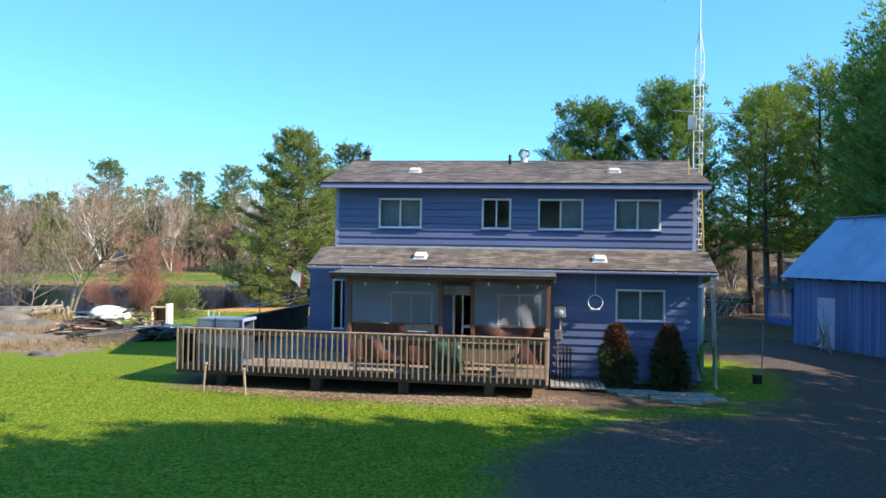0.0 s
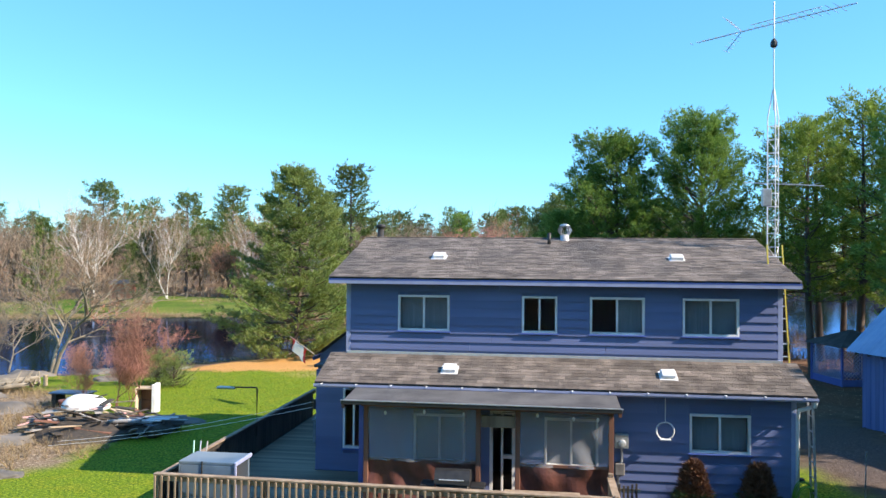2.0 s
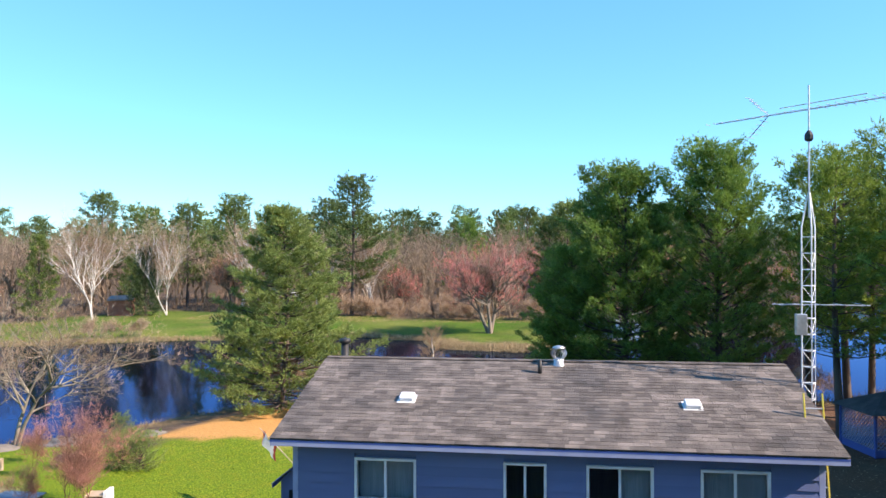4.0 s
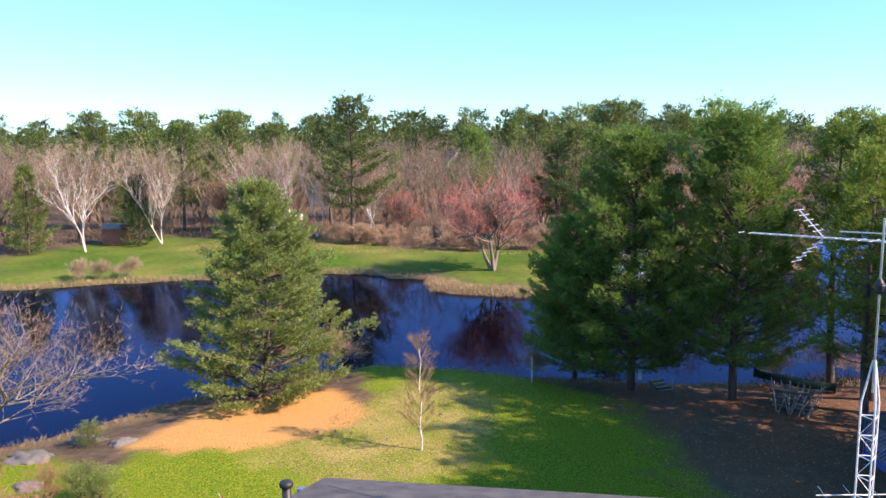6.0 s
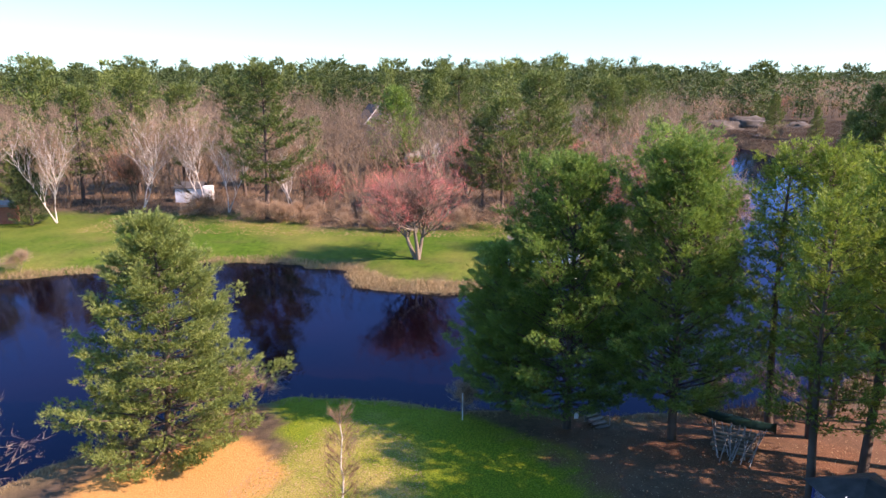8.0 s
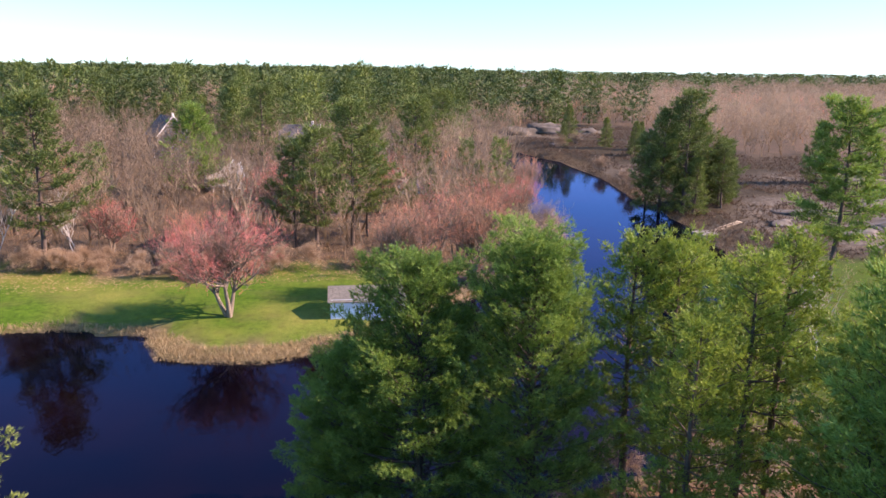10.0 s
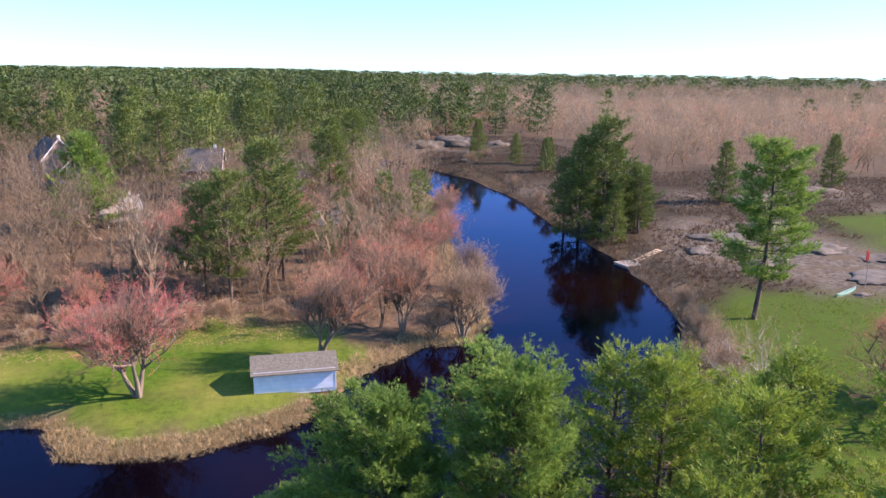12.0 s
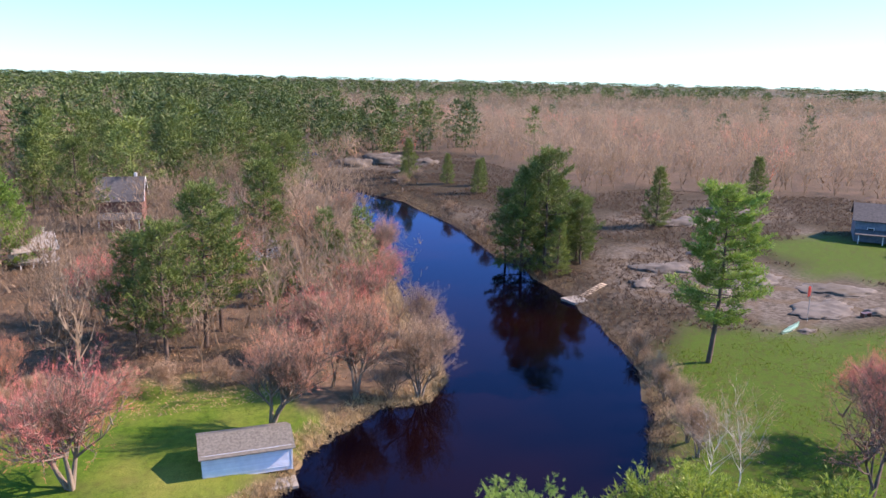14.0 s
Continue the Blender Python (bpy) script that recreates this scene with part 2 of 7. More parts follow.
REDMETAL = surface("red_paint", (0.42, 0.035, 0.025), (0.55, 0.06, 0.04), 4.0, 0.5)
REDCLAY = surface("red_clay", (0.33, 0.10, 0.06), (0.45, 0.16, 0.10), 4.0, 0.8)
HOSE = surface("green_hose", (0.10, 0.24, 0.02), (0.20, 0.38, 0.04), 8.0, 0.4)
TEAL = surface("teal_paint", (0.17, 0.40, 0.32), (0.26, 0.50, 0.41), 3.0, 0.4)
PINK = surface("pink_paint", (0.55, 0.30, 0.28), (0.68, 0.40, 0.36), 3.0, 0.6)
BRICKRED = surface("brown_red_wall", (0.16, 0.07, 0.055), (0.24, 0.11, 0.085), 3.0, 0.8)
PALEBLUE = surface("pale_blue_siding", (0.62, 0.68, 0.78), (0.74, 0.79, 0.87), 2.0, 0.5, vary=0.08)
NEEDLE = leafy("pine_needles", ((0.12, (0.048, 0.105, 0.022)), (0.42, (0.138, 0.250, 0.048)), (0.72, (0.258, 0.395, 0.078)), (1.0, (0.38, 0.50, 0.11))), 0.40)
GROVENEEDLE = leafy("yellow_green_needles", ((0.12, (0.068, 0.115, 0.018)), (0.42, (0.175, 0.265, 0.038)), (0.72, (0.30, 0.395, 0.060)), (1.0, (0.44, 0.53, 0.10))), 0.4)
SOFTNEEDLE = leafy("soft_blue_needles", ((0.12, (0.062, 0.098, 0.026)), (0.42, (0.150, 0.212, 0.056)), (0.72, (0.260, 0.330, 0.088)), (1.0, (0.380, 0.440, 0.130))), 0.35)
FARNEEDLE = leafy("distant_needles", ((0.10, (0.056, 0.094, 0.022)), (0.45, (0.148, 0.208, 0.044)), (0.75, (0.28, 0.335, 0.072)), (1.0, (0.40, 0.44, 0.10))), 0.22, broad=0.12, each=0.08)
TWIG = leafy("bare_twigs", ((0.10, (0.19, 0.118, 0.072)), (0.45, (0.335, 0.222, 0.142)), (0.75, (0.46, 0.318, 0.210)), (1.0, (0.58, 0.43, 0.29))), 0.4, 0.85)
REDTWIG = leafy("red_brown_twigs", ((0.10, (0.18, 0.09, 0.062)), (0.45, (0.31, 0.15, 0.105)), (0.75, (0.45, 0.20, 0.145)), (1.0, (0.56, 0.26, 0.19))), 0.3, 0.85)
REDBUD = leafy("red_budding_twigs", ((0.10, (0.24, 0.165, 0.12)), (0.40, (0.39, 0.235, 0.17)), (0.70, (0.58, 0.205, 0.165)), (1.0, (0.78, 0.20, 0.17))), 0.2)
SALMON = leafy("orange_budding_twigs", ((0.10, (0.25, 0.18, 0.125)), (0.40, (0.41, 0.25, 0.165)), (0.70, (0.58, 0.26, 0.155)), (1.0, (0.72, 0.30, 0.17))), 0.2)
FARTWIG = leafy("distant_bare_woods", ((0.12, (0.200, 0.145, 0.096)), (0.40, (0.305, 0.226, 0.156)), (0.66, (0.41, 0.312, 0.215)), (0.84, (0.56, 0.295, 0.20)), (1.0, (0.74, 0.225, 0.165))), 0.45, 0.9, broad=0.25, each=0.14)
REED = leafy("dry_reeds", ((0.10, (0.18, 0.125, 0.065)), (0.45, (0.34, 0.25, 0.13)), (0.75, (0.47, 0.365, 0.20)), (1.0, (0.58, 0.47, 0.29))), 0.2)
SCRUB = leafy("heath_scrub", ((0.10, (0.075, 0.049, 0.034)), (0.45, (0.118, 0.080, 0.056)), (0.75, (0.155, 0.118, 0.074)), (1.0, (0.175, 0.165, 0.070))), 0.35)
CEDARLEAF = leafy("cedar_sprays", ((0.10, (0.016, 0.035, 0.010)), (0.45, (0.035, 0.070, 0.018)), (0.75, (0.06, 0.10, 0.03)), (1.0, (0.10, 0.13, 0.05))), 0.15)
RUSTLEAF = leafy("browned_cedar_sprays", ((0.10, (0.055, 0.026, 0.014)), (0.45, (0.105, 0.045, 0.024)), (0.75, (0.155, 0.068, 0.034)), (1.0, (0.19, 0.10, 0.048))), 0.15)
GRASSBLADE = leafy("grass_blades", ((0.10, (0.075, 0.125, 0.008)), (0.45, (0.165, 0.240, 0.014)), (0.75, (0.27, 0.335, 0.028)), (1.0, (0.40, 0.42, 0.07))), 0.35)
DEADLEAF = leafy("dead_leaves", ((0.10, (0.20, 0.11, 0.05)), (0.45, (0.33, 0.20, 0.10)), (0.75, (0.46, 0.32, 0.18)), (1.0, (0.58, 0.46, 0.30))), 0.1)


def glass_material(name, tint, rough=0.03):
    m, n, l, b = node_mat(name)
    b.inputs["Base Color"].default_value = rgb(tint)
    b.inputs["Roughness"].default_value = rough
    b.inputs["Transmission Weight"].default_value = 1.0
    b.inputs["IOR"].default_value = 1.22
    return m


GLASS = glass_material("window_glass", (0.82, 0.86, 0.88))


def vinyl_material():
    """Clear crinkled plastic sheet: partly see-through, hazy and glossy."""
    m, n, l, b = node_mat("clear_vinyl")
    b.inputs["Base Color"].default_value = rgb((0.27, 0.28, 0.31))
    b.inputs["Roughness"].default_value = 0.25
    nz = noise_node(n, l, 5.0, 4.0, (1, 1, 0.5))
    bp = n.new("ShaderNodeBump")
    bp.inputs["Strength"].default_value, bp.inputs["Distance"].default_value = 0.5, 0.05
    l.new(nz.outputs["Fac"], bp.inputs["Height"])
    l.new(bp.outputs[0], b.inputs["Normal"])
    tr = n.new("ShaderNodeBsdfTransparent")
    mx = n.new("ShaderNodeMixShader")
    mx.inputs[0].default_value = 0.52
    l.new(tr.outputs[0], mx.inputs[1])
    l.new(b.outputs[0], mx.inputs[2])
    l.new(mx.outputs[0], n["Material Output"].inputs["Surface"])
    return m


VINYL = vinyl_material()


def water_material():
    """Peat-dark depth, reddened for mirrored trees, under a blue-tinted glossy skin, its gloss growing towards the far
    water.
    """
    m, n, l, b = node_mat("dark_pond_water")
    nz = noise_node(n, l, 0.05, 3.0)
    # red-brown patches in the base stand in for tree reflections
    col = ramp(n, l, nz.outputs["Fac"], ((0.40, (0.0012, 0.0008, 0.0022)), (0.65, (0.0060, 0.0016, 0.0016))))
    deep = n.new("ShaderNodeBsdfDiffuse")
    l.new(col, deep.inputs["Color"])
    gloss = n.new("ShaderNodeBsdfGlossy")
    # blue in the gloss colour deepens the reflected sky
    gloss.inputs["Color"].default_value = rgb((0.38, 0.55, 1.0))
    gloss.inputs["Roughness"].default_value = 0.035
    fr = n.new("ShaderNodeFresnel")
    fr.inputs["IOR"].default_value = 1.20
    r1 = noise_node(n, l, 2.2, 3.0, (1, 0.45, 1))
    r2 = noise_node(n, l, 0.28, 2.0)
    ad = n.new("ShaderNodeMath")
    ad.operation = "MULTIPLY"
    l.new(r1.outputs["Fac"], ad.inputs[0])
    l.new(r2.outputs["Fac"], ad.inputs[1])
    bp = n.new("ShaderNodeBump")
    bp.inputs["Strength"].default_value, bp.inputs["Distance"].default_value = 0.34, 0.05
    l.new(ad.outputs[0], bp.inputs["Height"])
    l.new(bp.outputs[0], gloss.inputs["Normal"])
    mx = n.new("ShaderNodeMixShader")
    l.new(fr.outputs[0], mx.inputs[0])
    l.new(deep.outputs[0], mx.inputs[1])
    l.new(gloss.outputs[0], mx.inputs[2])
    l.new(mx.outputs[0], n["Material Output"].inputs["Surface"])
    n.remove(b)
    return m


WATER = water_material()

# ---- land ----
NEAR_SHORE = [(-140, 34), (-110, 28), (-80, 20), (-50, 15), (-32, 17), (-24, 20.5), (-19.5, 24), (-16.9, 28.6), (-14, 32), (-10, 36), (-6, 37.8), (-1, 37.3), (3.5, 36.5), (8, 36), (14.5, 36.2), (18, 36.8), (25, 39), (33, 46), (38.9, 54.4), (45.2, 62.5), (50.3, 68.3), (55.7, 77.8), (59.3, 87), (62.2, 96), (63.8, 102.5), (65, 112), (67, 121), (66.6, 130), (70.7, 150), (73, 165), (74, 181), (74.8, 194), (71.3, 210), (69.2, 234), (66, 257), (74, 292), (92, 325)]
FAR_SHORE = [(84, 332), (64, 294), (57, 254), (58, 230), (59.5, 208), (57.5, 181), (53.5, 155), (49, 141), (44, 125), (39, 105), (36.5, 90), (34, 82), (30, 77.5), (25, 78), (19.7, 74), (15.2, 71), (13.5, 66), (8, 62.9), (5.5, 62.5), (1.3, 61), (-3.4, 61.8), (-7, 63.3), (-9, 68.5), (-17, 71.5), (-25, 71), (-35, 66), (-44, 62.5), (-50, 59), (-75, 55), (-110, 58), (-140, 64)]
POND = NEAR_SHORE + FAR_SHORE
WATER_Z = -0.9


def signed(poly, x, y):
    """Distance of the points to a polygon's edge, below nought inside it."""
    best = np.full(x.shape, 1e9)
    inside = np.zeros(x.shape, bool)
    for (ax, ay), (bx, by) in zip(poly, poly[1:] + poly[:1]):
        dx, dy = bx - ax, by - ay
        t = np.clip(((x - ax) * dx + (y - ay) * dy) / (dx * dx + dy * dy), 0, 1)
        best = np.minimum(best, np.hypot(x - ax - t * dx, y - ay - t * dy))
        if dy:
            inside ^= ((ay > y) != (by > y)) & (x < ax + (y - ay) / dy * dx)
    return np.where(inside, -best, best)


def wobble(x, y, s, seed=0.0):
    """Cheap smooth noise from a few sines, about -1 to 1."""
    return (np.sin(x * s + 1.3 * np.sin(y * s * 0.8 + seed)) + np.sin(y * s * 1.23 + 1.7 * np.sin(x * s * 0.7 + seed * 2)) + 0.6 * np.sin((x + y) * s * 2.1 + seed * 3)) / 2.6


def smooth(a, b, v):
    t = np.clip((v - a) / (b - a), 0, 1)
    return t * t * (3 - 2 * t)


def height(x, y):
    x, y = np.asarray(x, float), np.asarray(y, float)
    d = signed(POND, x, y) + 0.5 * wobble(x, y, 0.9)
    base = -0.05 - 0.22 * smooth(9, 24, y) + 0.28 * smooth(62, 85, y) + 0.06 * wobble(x, y, 0.35)
    base = base + smooth(55, 120, x) * smooth(60, 110, y) * 0.9 + 0.5 * smooth(95, 190, y) * wobble(x, y, 0.05, 2.0) + 0.6 * smooth(120, 260, y)
    out = WATER_Z + 0.10 + (base - WATER_Z - 0.10) * smooth(0, 5.5, d)
    return np.where(d > 0, out, WATER_Z + 0.10 - np.minimum(1.5, 0.5 * -d))


def ground_z(x, y):
    return float(height(np.array([x]), np.array([y]))[0])


def axis(lo, hi, fine, step, far):
    mid = list(np.arange(lo, hi + 1e-6, fine))
    grow, p, q = step, lo, hi
    left, right = [], []
    while p > -far or q < far:
        p, q = p - grow, q + grow
        left.append(p)
        right.append(q)
        grow = min(grow * 1.09, 400)
    return np.array(left[::-1] + mid + right)


LAWNS = [[(-60, -60), (5.4, -60), (5.6, -13), (6.0, -8.5), (7.6, -6.6), (9.4, -5.5), (11.4, -4.3), (10.3, -3.8), (7, -4.7), (3, -4.6), (-3.2, -4.3), (-3.0, 4.8), (-8.5, 8), (-13, 13), (-15, 18.6), (-20, 21), (-28, 16), (-40, 10)],
         [(-9, 4), (-3, -2), (0, 7), (12, 7), (13.5, 17), (11.5, 23), (10, 30), (5, 35), (1, 37), (-8, 38), (-5, 30), (-7, 23.5), (-14, 21), (-15, 15)],
         [(-70, 57), (-50, 60), (-35, 67), (-17, 73), (-8, 70), (-5, 65), (2, 64), (9, 66), (14, 72), (20, 76), (16, 84), (7, 89), (-12, 85.5), (-27, 92), (-41, 95.6), (-47, 93), (-57, 98), (-60, 86), (-63, 77)],
         [(39, 40), (41, 53), (48, 61), (53, 67), (58, 76), (68, 85), (80, 78), (94, 75), (120, 60), (100, 20), (60, 20)],
         [(110, 104), (118, 119), (141, 117), (160, 100), (138, 92), (114, 89), (109, 97)],
         [(12.4, -2.2), (10.4, -3.4), (10.3, 4), (12.5, 4.5), (13.3, 2)]]
DRIVE = [(5.6, -60), (5.9, -11), (6.3, -8.2), (7.4, -6.6), (9.0, -5.6), (11.2, -4.4), (13.0, -2.2), (13.4, 2), (12.9, 6), (13.2, 11), (15.5, 12), (16.5, 7), (18, 0), (22, -8), (30, -60)]
NEEDLES = [(9.5, 28), (7, 32.5), (9.6, 34.6), (15.6, 35.4), (25, 37), (34, 33), (32, 18), (22, 13), (13.5, 14), (11, 21)]
SAND = [(-14.8, 21.6), (-13.9, 26.6), (-9.8, 31.6), (-5.6, 29.6), (-4.4, 26.4), (-6.0, 23.9), (-8.8, 22.0), (-12, 20.8)]
STRAW = [(-8, 21), (-5, 30), (-2, 34), (1, 31), (2.2, 26), (1.2, 21), (-3, 18.6)]
BEDS = [[(-1.5, -4.25), (2.5, -4.5), (5.6, -4.7), (7.0, -4.2), (6.4, -3.2), (-2.6, -3.6)], [(-9.2, 0.2), (-12.5, 1), (-20, 8), (-20.5, 13), (-15.5, 12), (-11.2, 7), (-8.8, 4.2)]]
ROCKY = [[(80, 84), (86, 77), (98, 77), (110, 84), (109, 93), (104, 108), (106, 122), (90, 128), (76, 112), (70, 100)], [(76, 262), (84, 250), (106, 250), (112, 270), (92, 285)], [(104, 150), (128, 158), (160, 150), (150, 135), (120, 132)]]

HEATH = [(60, 95), (66, 128), (70, 150), (74, 190), (70, 232), (84, 262), (110, 285), (135, 285), (131, 240), (124, 182), (147, 186), (163, 170), (188, 157), (200, 130), (170, 95), (120, 60), (95, 60), (60, 72)]
gx, gy = axis(-32, 30, 0.5, 0.7, 4600), axis(-16, 44, 0.5, 0.7, 4600)
GX, GY = np.meshgrid(gx, gy)
GZ = height(GX, GY)
far_d = np.hypot(GX, GY)
GZ = GZ + smooth(900, 3500, far_d) * (4 + 7 * wobble(GX, GY, 0.0016, 1.0))


def cover(polys, edge, rag=0.6):
    w = np.zeros(GX.shape)
    jit = rag * (wobble(GX, GY, 1.1, 0.7) + 0.6 * wobble(GX, GY, 2.7, 1.9))
    for p in polys:
        w = np.maximum(w, 1 - smooth(-edge, edge, signed(p, GX, GY) + jit))
    return w


def ground_material():
    m, n, l, b = node_mat("ground_cover")

    def weight(name):
        a = n.new("ShaderNodeAttribute")
        a.attribute_name = name
        return a.outputs["Fac"]

    big, mid, fine = noise_node(n, l, 0.22, 4.0), noise_node(n, l, 1.6, 5.0), noise_node(n, l, 14.0, 5.0)
    far_big = noise_node(n, l, 0.012, 4.0)
    floor = ramp(n, l, mid.outputs["Fac"], ((0.32, (0.045, 0.031, 0.024)), (0.50, (0.092, 0.062, 0.045)), (0.68, (0.165, 0.112, 0.078))))
    floor2 = ramp(n, l, big.outputs["Fac"], ((0.35, (0.075, 0.062, 0.034)), (0.65, (0.165, 0.112, 0.075))))
    floor = mixc(n, l, 0.45, floor, floor2)
    lawn = ramp(n, l, fine.outputs["Fac"], ((0.34, (0.042, 0.090, 0.004)), (0.50, (0.110, 0.176, 0.008)), (0.66, (0.225, 0.285, 0.018))))
    dry = ramp(n, l, mid.outputs["Fac"], ((0.45, (1.0, 1.0, 1.0)), (0.75, (1.30, 1.02, 1.2))))
    lawn = mixc(n, l, 1.0, lawn, dry, "MULTIPLY")
    grav = ramp(n, l, fine.outputs["Fac"], ((0.30, (0.050, 0.040, 0.036)), (0.50, (0.088, 0.070, 0.064)), (0.72, (0.165, 0.135, 0.120))))
    grav = mixc(n, l, ramp(n, l, big.outputs["Fac"], ((0.45, (0, 0, 0)), (0.60, (0.6, 0.6, 0.6)))), grav, (0.105, 0.075, 0.058))
    need = ramp(n, l, fine.outputs["Fac"], ((0.30, (0.085, 0.040, 0.024)), (0.50, (0.165, 0.075, 0.042)), (0.72, (0.28, 0.145, 0.085))))
    sand = ramp(n, l, fine.outputs["Fac"], ((0.30, (0.36, 0.175, 0.055)), (0.55, (0.52, 0.275, 0.090)), (0.75, (0.60, 0.36, 0.14))))
    straw = ramp(n, l, fine.outputs["Fac"], ((0.30, (0.16, 0.15, 0.030)), (0.50, (0.34, 0.27, 0.075)), (0.72, (0.52, 0.42, 0.17))))
    bed = ramp(n, l, fine.outputs["Fac"], ((0.30, (0.10, 0.065, 0.040)), (0.50, (0.20, 0.145, 0.095)), (0.70, (0.42, 0.34, 0.24))))
    rock = ramp(n, l, mid.outputs["Fac"], ((0.35, (0.058, 0.047, 0.036)), (0.50, (0.105, 0.088, 0.070)), (0.70, (0.165, 0.142, 0.118))))
    moss = ramp(n, l, big.outputs["Fac"], ((0.50, (0, 0, 0)), (0.62, (0.75, 0.75, 0.75))))
    rock = mixc(n, l, moss, rock, (0.105, 0.075, 0.045))
    shore = ramp(n, l, fine.outputs["Fac"], ((0.35, (0.065, 0.046, 0.028)), (0.62, (0.23, 0.165, 0.088))))
    woods = ramp(n, l, far_big.outputs["Fac"], ((0.40, (0.105, 0.080, 0.065)), (0.52, (0.060, 0.075, 0.040)), (0.66, (0.13, 0.095, 0.078))))
    field = ramp(n, l, fine.outputs["Fac"], ((0.30, (0.026, 0.074, 0.005)), (0.50, (0.053, 0.122, 0.008)), (0.72, (0.102, 0.170, 0.016))))
    field = mixc(n, l, 1.0, field, ramp(n, l, mid.outputs["Fac"], ((0.30, (0.55, 0.62, 0.5)), (0.52, (1.0, 1.0, 1.0)), (0.70, (1.35, 1.1, 1.3)))), "MULTIPLY")
    field = mixc(n, l, ramp(n, l, big.outputs["Fac"], ((0.50, (0, 0, 0)), (0.72, (0.45, 0.45, 0.45)))), field, (0.095, 0.088, 0.032))
    rough_grass = ramp(n, l, fine.outputs["Fac"], ((0.32, (0.016, 0.046, 0.003)), (0.50, (0.038, 0.088, 0.005)), (0.68, (0.085, 0.135, 0.010))))
    rough_grass = mixc(n, l, ramp(n, l, mid.outputs["Fac"], ((0.46, (0, 0, 0)), (0.66, (0.7, 0.7, 0.7)))), rough_grass, (0.052, 0.044, 0.014))
    heath = ramp(n, l, mid.outputs["Fac"], ((0.32, (0.020, 0.015, 0.009)), (0.50, (0.036, 0.027, 0.016)), (0.68, (0.062, 0.049, 0.028))))
    col = floor
    for name, c in (("woods", woods), ("heath", heath), ("shore", shore), ("rock", rock), ("lawn", lawn), ("field", field), ("rough", rough_grass), ("straw", straw), ("bed", bed), ("needles", need), ("sand", sand), ("drive", grav)):
        col = mixc(n, l, weight(name), col, c)
    l.new(col, b.inputs["Base Color"])
    b.inputs["Roughness"].default_value = 0.95
    b.inputs["Specular IOR Level"].default_value = 0.15
    bp = n.new("ShaderNodeBump")
    bp.inputs["Strength"].default_value, bp.inputs["Distance"].default_value = 0.7, 0.06
    l.new(fine.outputs["Fac"], bp.inputs["Height"])
    l.new(bp.outputs[0], b.inputs["Normal"])
    return m


def build_ground():
    h, w = GX.shape
    idx = np.arange(h * w).reshape(h, w)
    quads = np.stack([idx[:-1, :-1], idx[:-1, 1:], idx[1:, 1:], idx[1:, :-1]], -1).reshape(-1, 4)
    me = bpy.data.meshes.new("ground")
    me.vertices.add(h * w)
    me.vertices.foreach_set("co", np.stack([GX, GY, GZ], -1).astype(np.float32).ravel())
    me.loops.add(quads.size)
    me.loops.foreach_set("vertex_index", quads.astype(np.int32).ravel())
    me.polygons.add(len(quads))
    me.polygons.foreach_set("loop_start", np.arange(0, quads.size, 4, dtype=np.int32))
    me.update(calc_edges=True)
    me.polygons.foreach_set("use_smooth", [True] * len(quads))
    wd = signed(POND, GX, GY)
    masks = {"lawn": cover(LAWNS[:2] + LAWNS[5:], 0.5, 0.5), "field": cover(LAWNS[2:3], 1.2, 1.0), "rough": cover(LAWNS[3:5], 1.6, 1.4), "drive": cover([DRIVE], 0.6, 0.9), "needles": cover([NEEDLES], 1.0, 1.4) * (0.62 + 0.5 * wobble(GX, GY, 0.9, 4)).clip(0, 1),
             "sand": cover([SAND], 0.5, 0.5), "straw": np.maximum(cover([STRAW], 1.6, 0.9) * (0.55 + 0.45 * wobble(GX, GY, 1.4, 3)).clip(0, 1), cover(LAWNS[2:3], 2.0) * (0.10 + 0.22 * wobble(GX, GY, 0.25, 2) + 0.12 * wobble(GX, GY, 0.7, 4)).clip(0.0, 0.5)), "bed": cover(BEDS, 0.4, 0.5),
             "rock": np.maximum(cover(ROCKY, 3.0, 2.0), cover([HEATH], 4.0, 2.0) * (1.6 * wobble(GX, GY * 1.5, 0.11, 2.0) + 0.9 * wobble(GX, GY, 0.33, 1.0) - 0.55).clip(0, 0.9)), "shore": 1 - smooth(0.3, 2.6, np.abs(wd) + 0.7 * wobble(GX, GY, 1.3)), "woods": smooth(380, 700, far_d), "heath": cover([HEATH], 3.0, 2.0)}
    for k, v in masks.items():
        me.attributes.new(k, "FLOAT", "POINT").data.foreach_set("value", v.astype(np.float32).ravel())
    me.materials.append(ground_material())
    return tagged(new("ground", me), "wide ground of spring lawn, gravel drive, needles and leaf litter", "ground", kind="structure")


build_ground()
wb = bmesh.new()
wf = wb.faces.new([wb.verts.new((x, y, WATER_Z)) for x, y in ((-160, 8), (110, 8), (110, 345), (-160, 345))])
wm = bpy.data.meshes.new("water")
wb.to_mesh(wm)
wb.free()
wm.materials.append(WATER)
tagged(new("water", wm), "still dark pond and river water mirroring sky and trees", "water", kind="structure")

# ---- trees: one maker for each kind, then copies ----
RN = np.random.RandomState(11)


def unit(v):
    return v / np.maximum(np.linalg.norm(v, axis=-1, keepdims=True), 1e-9)


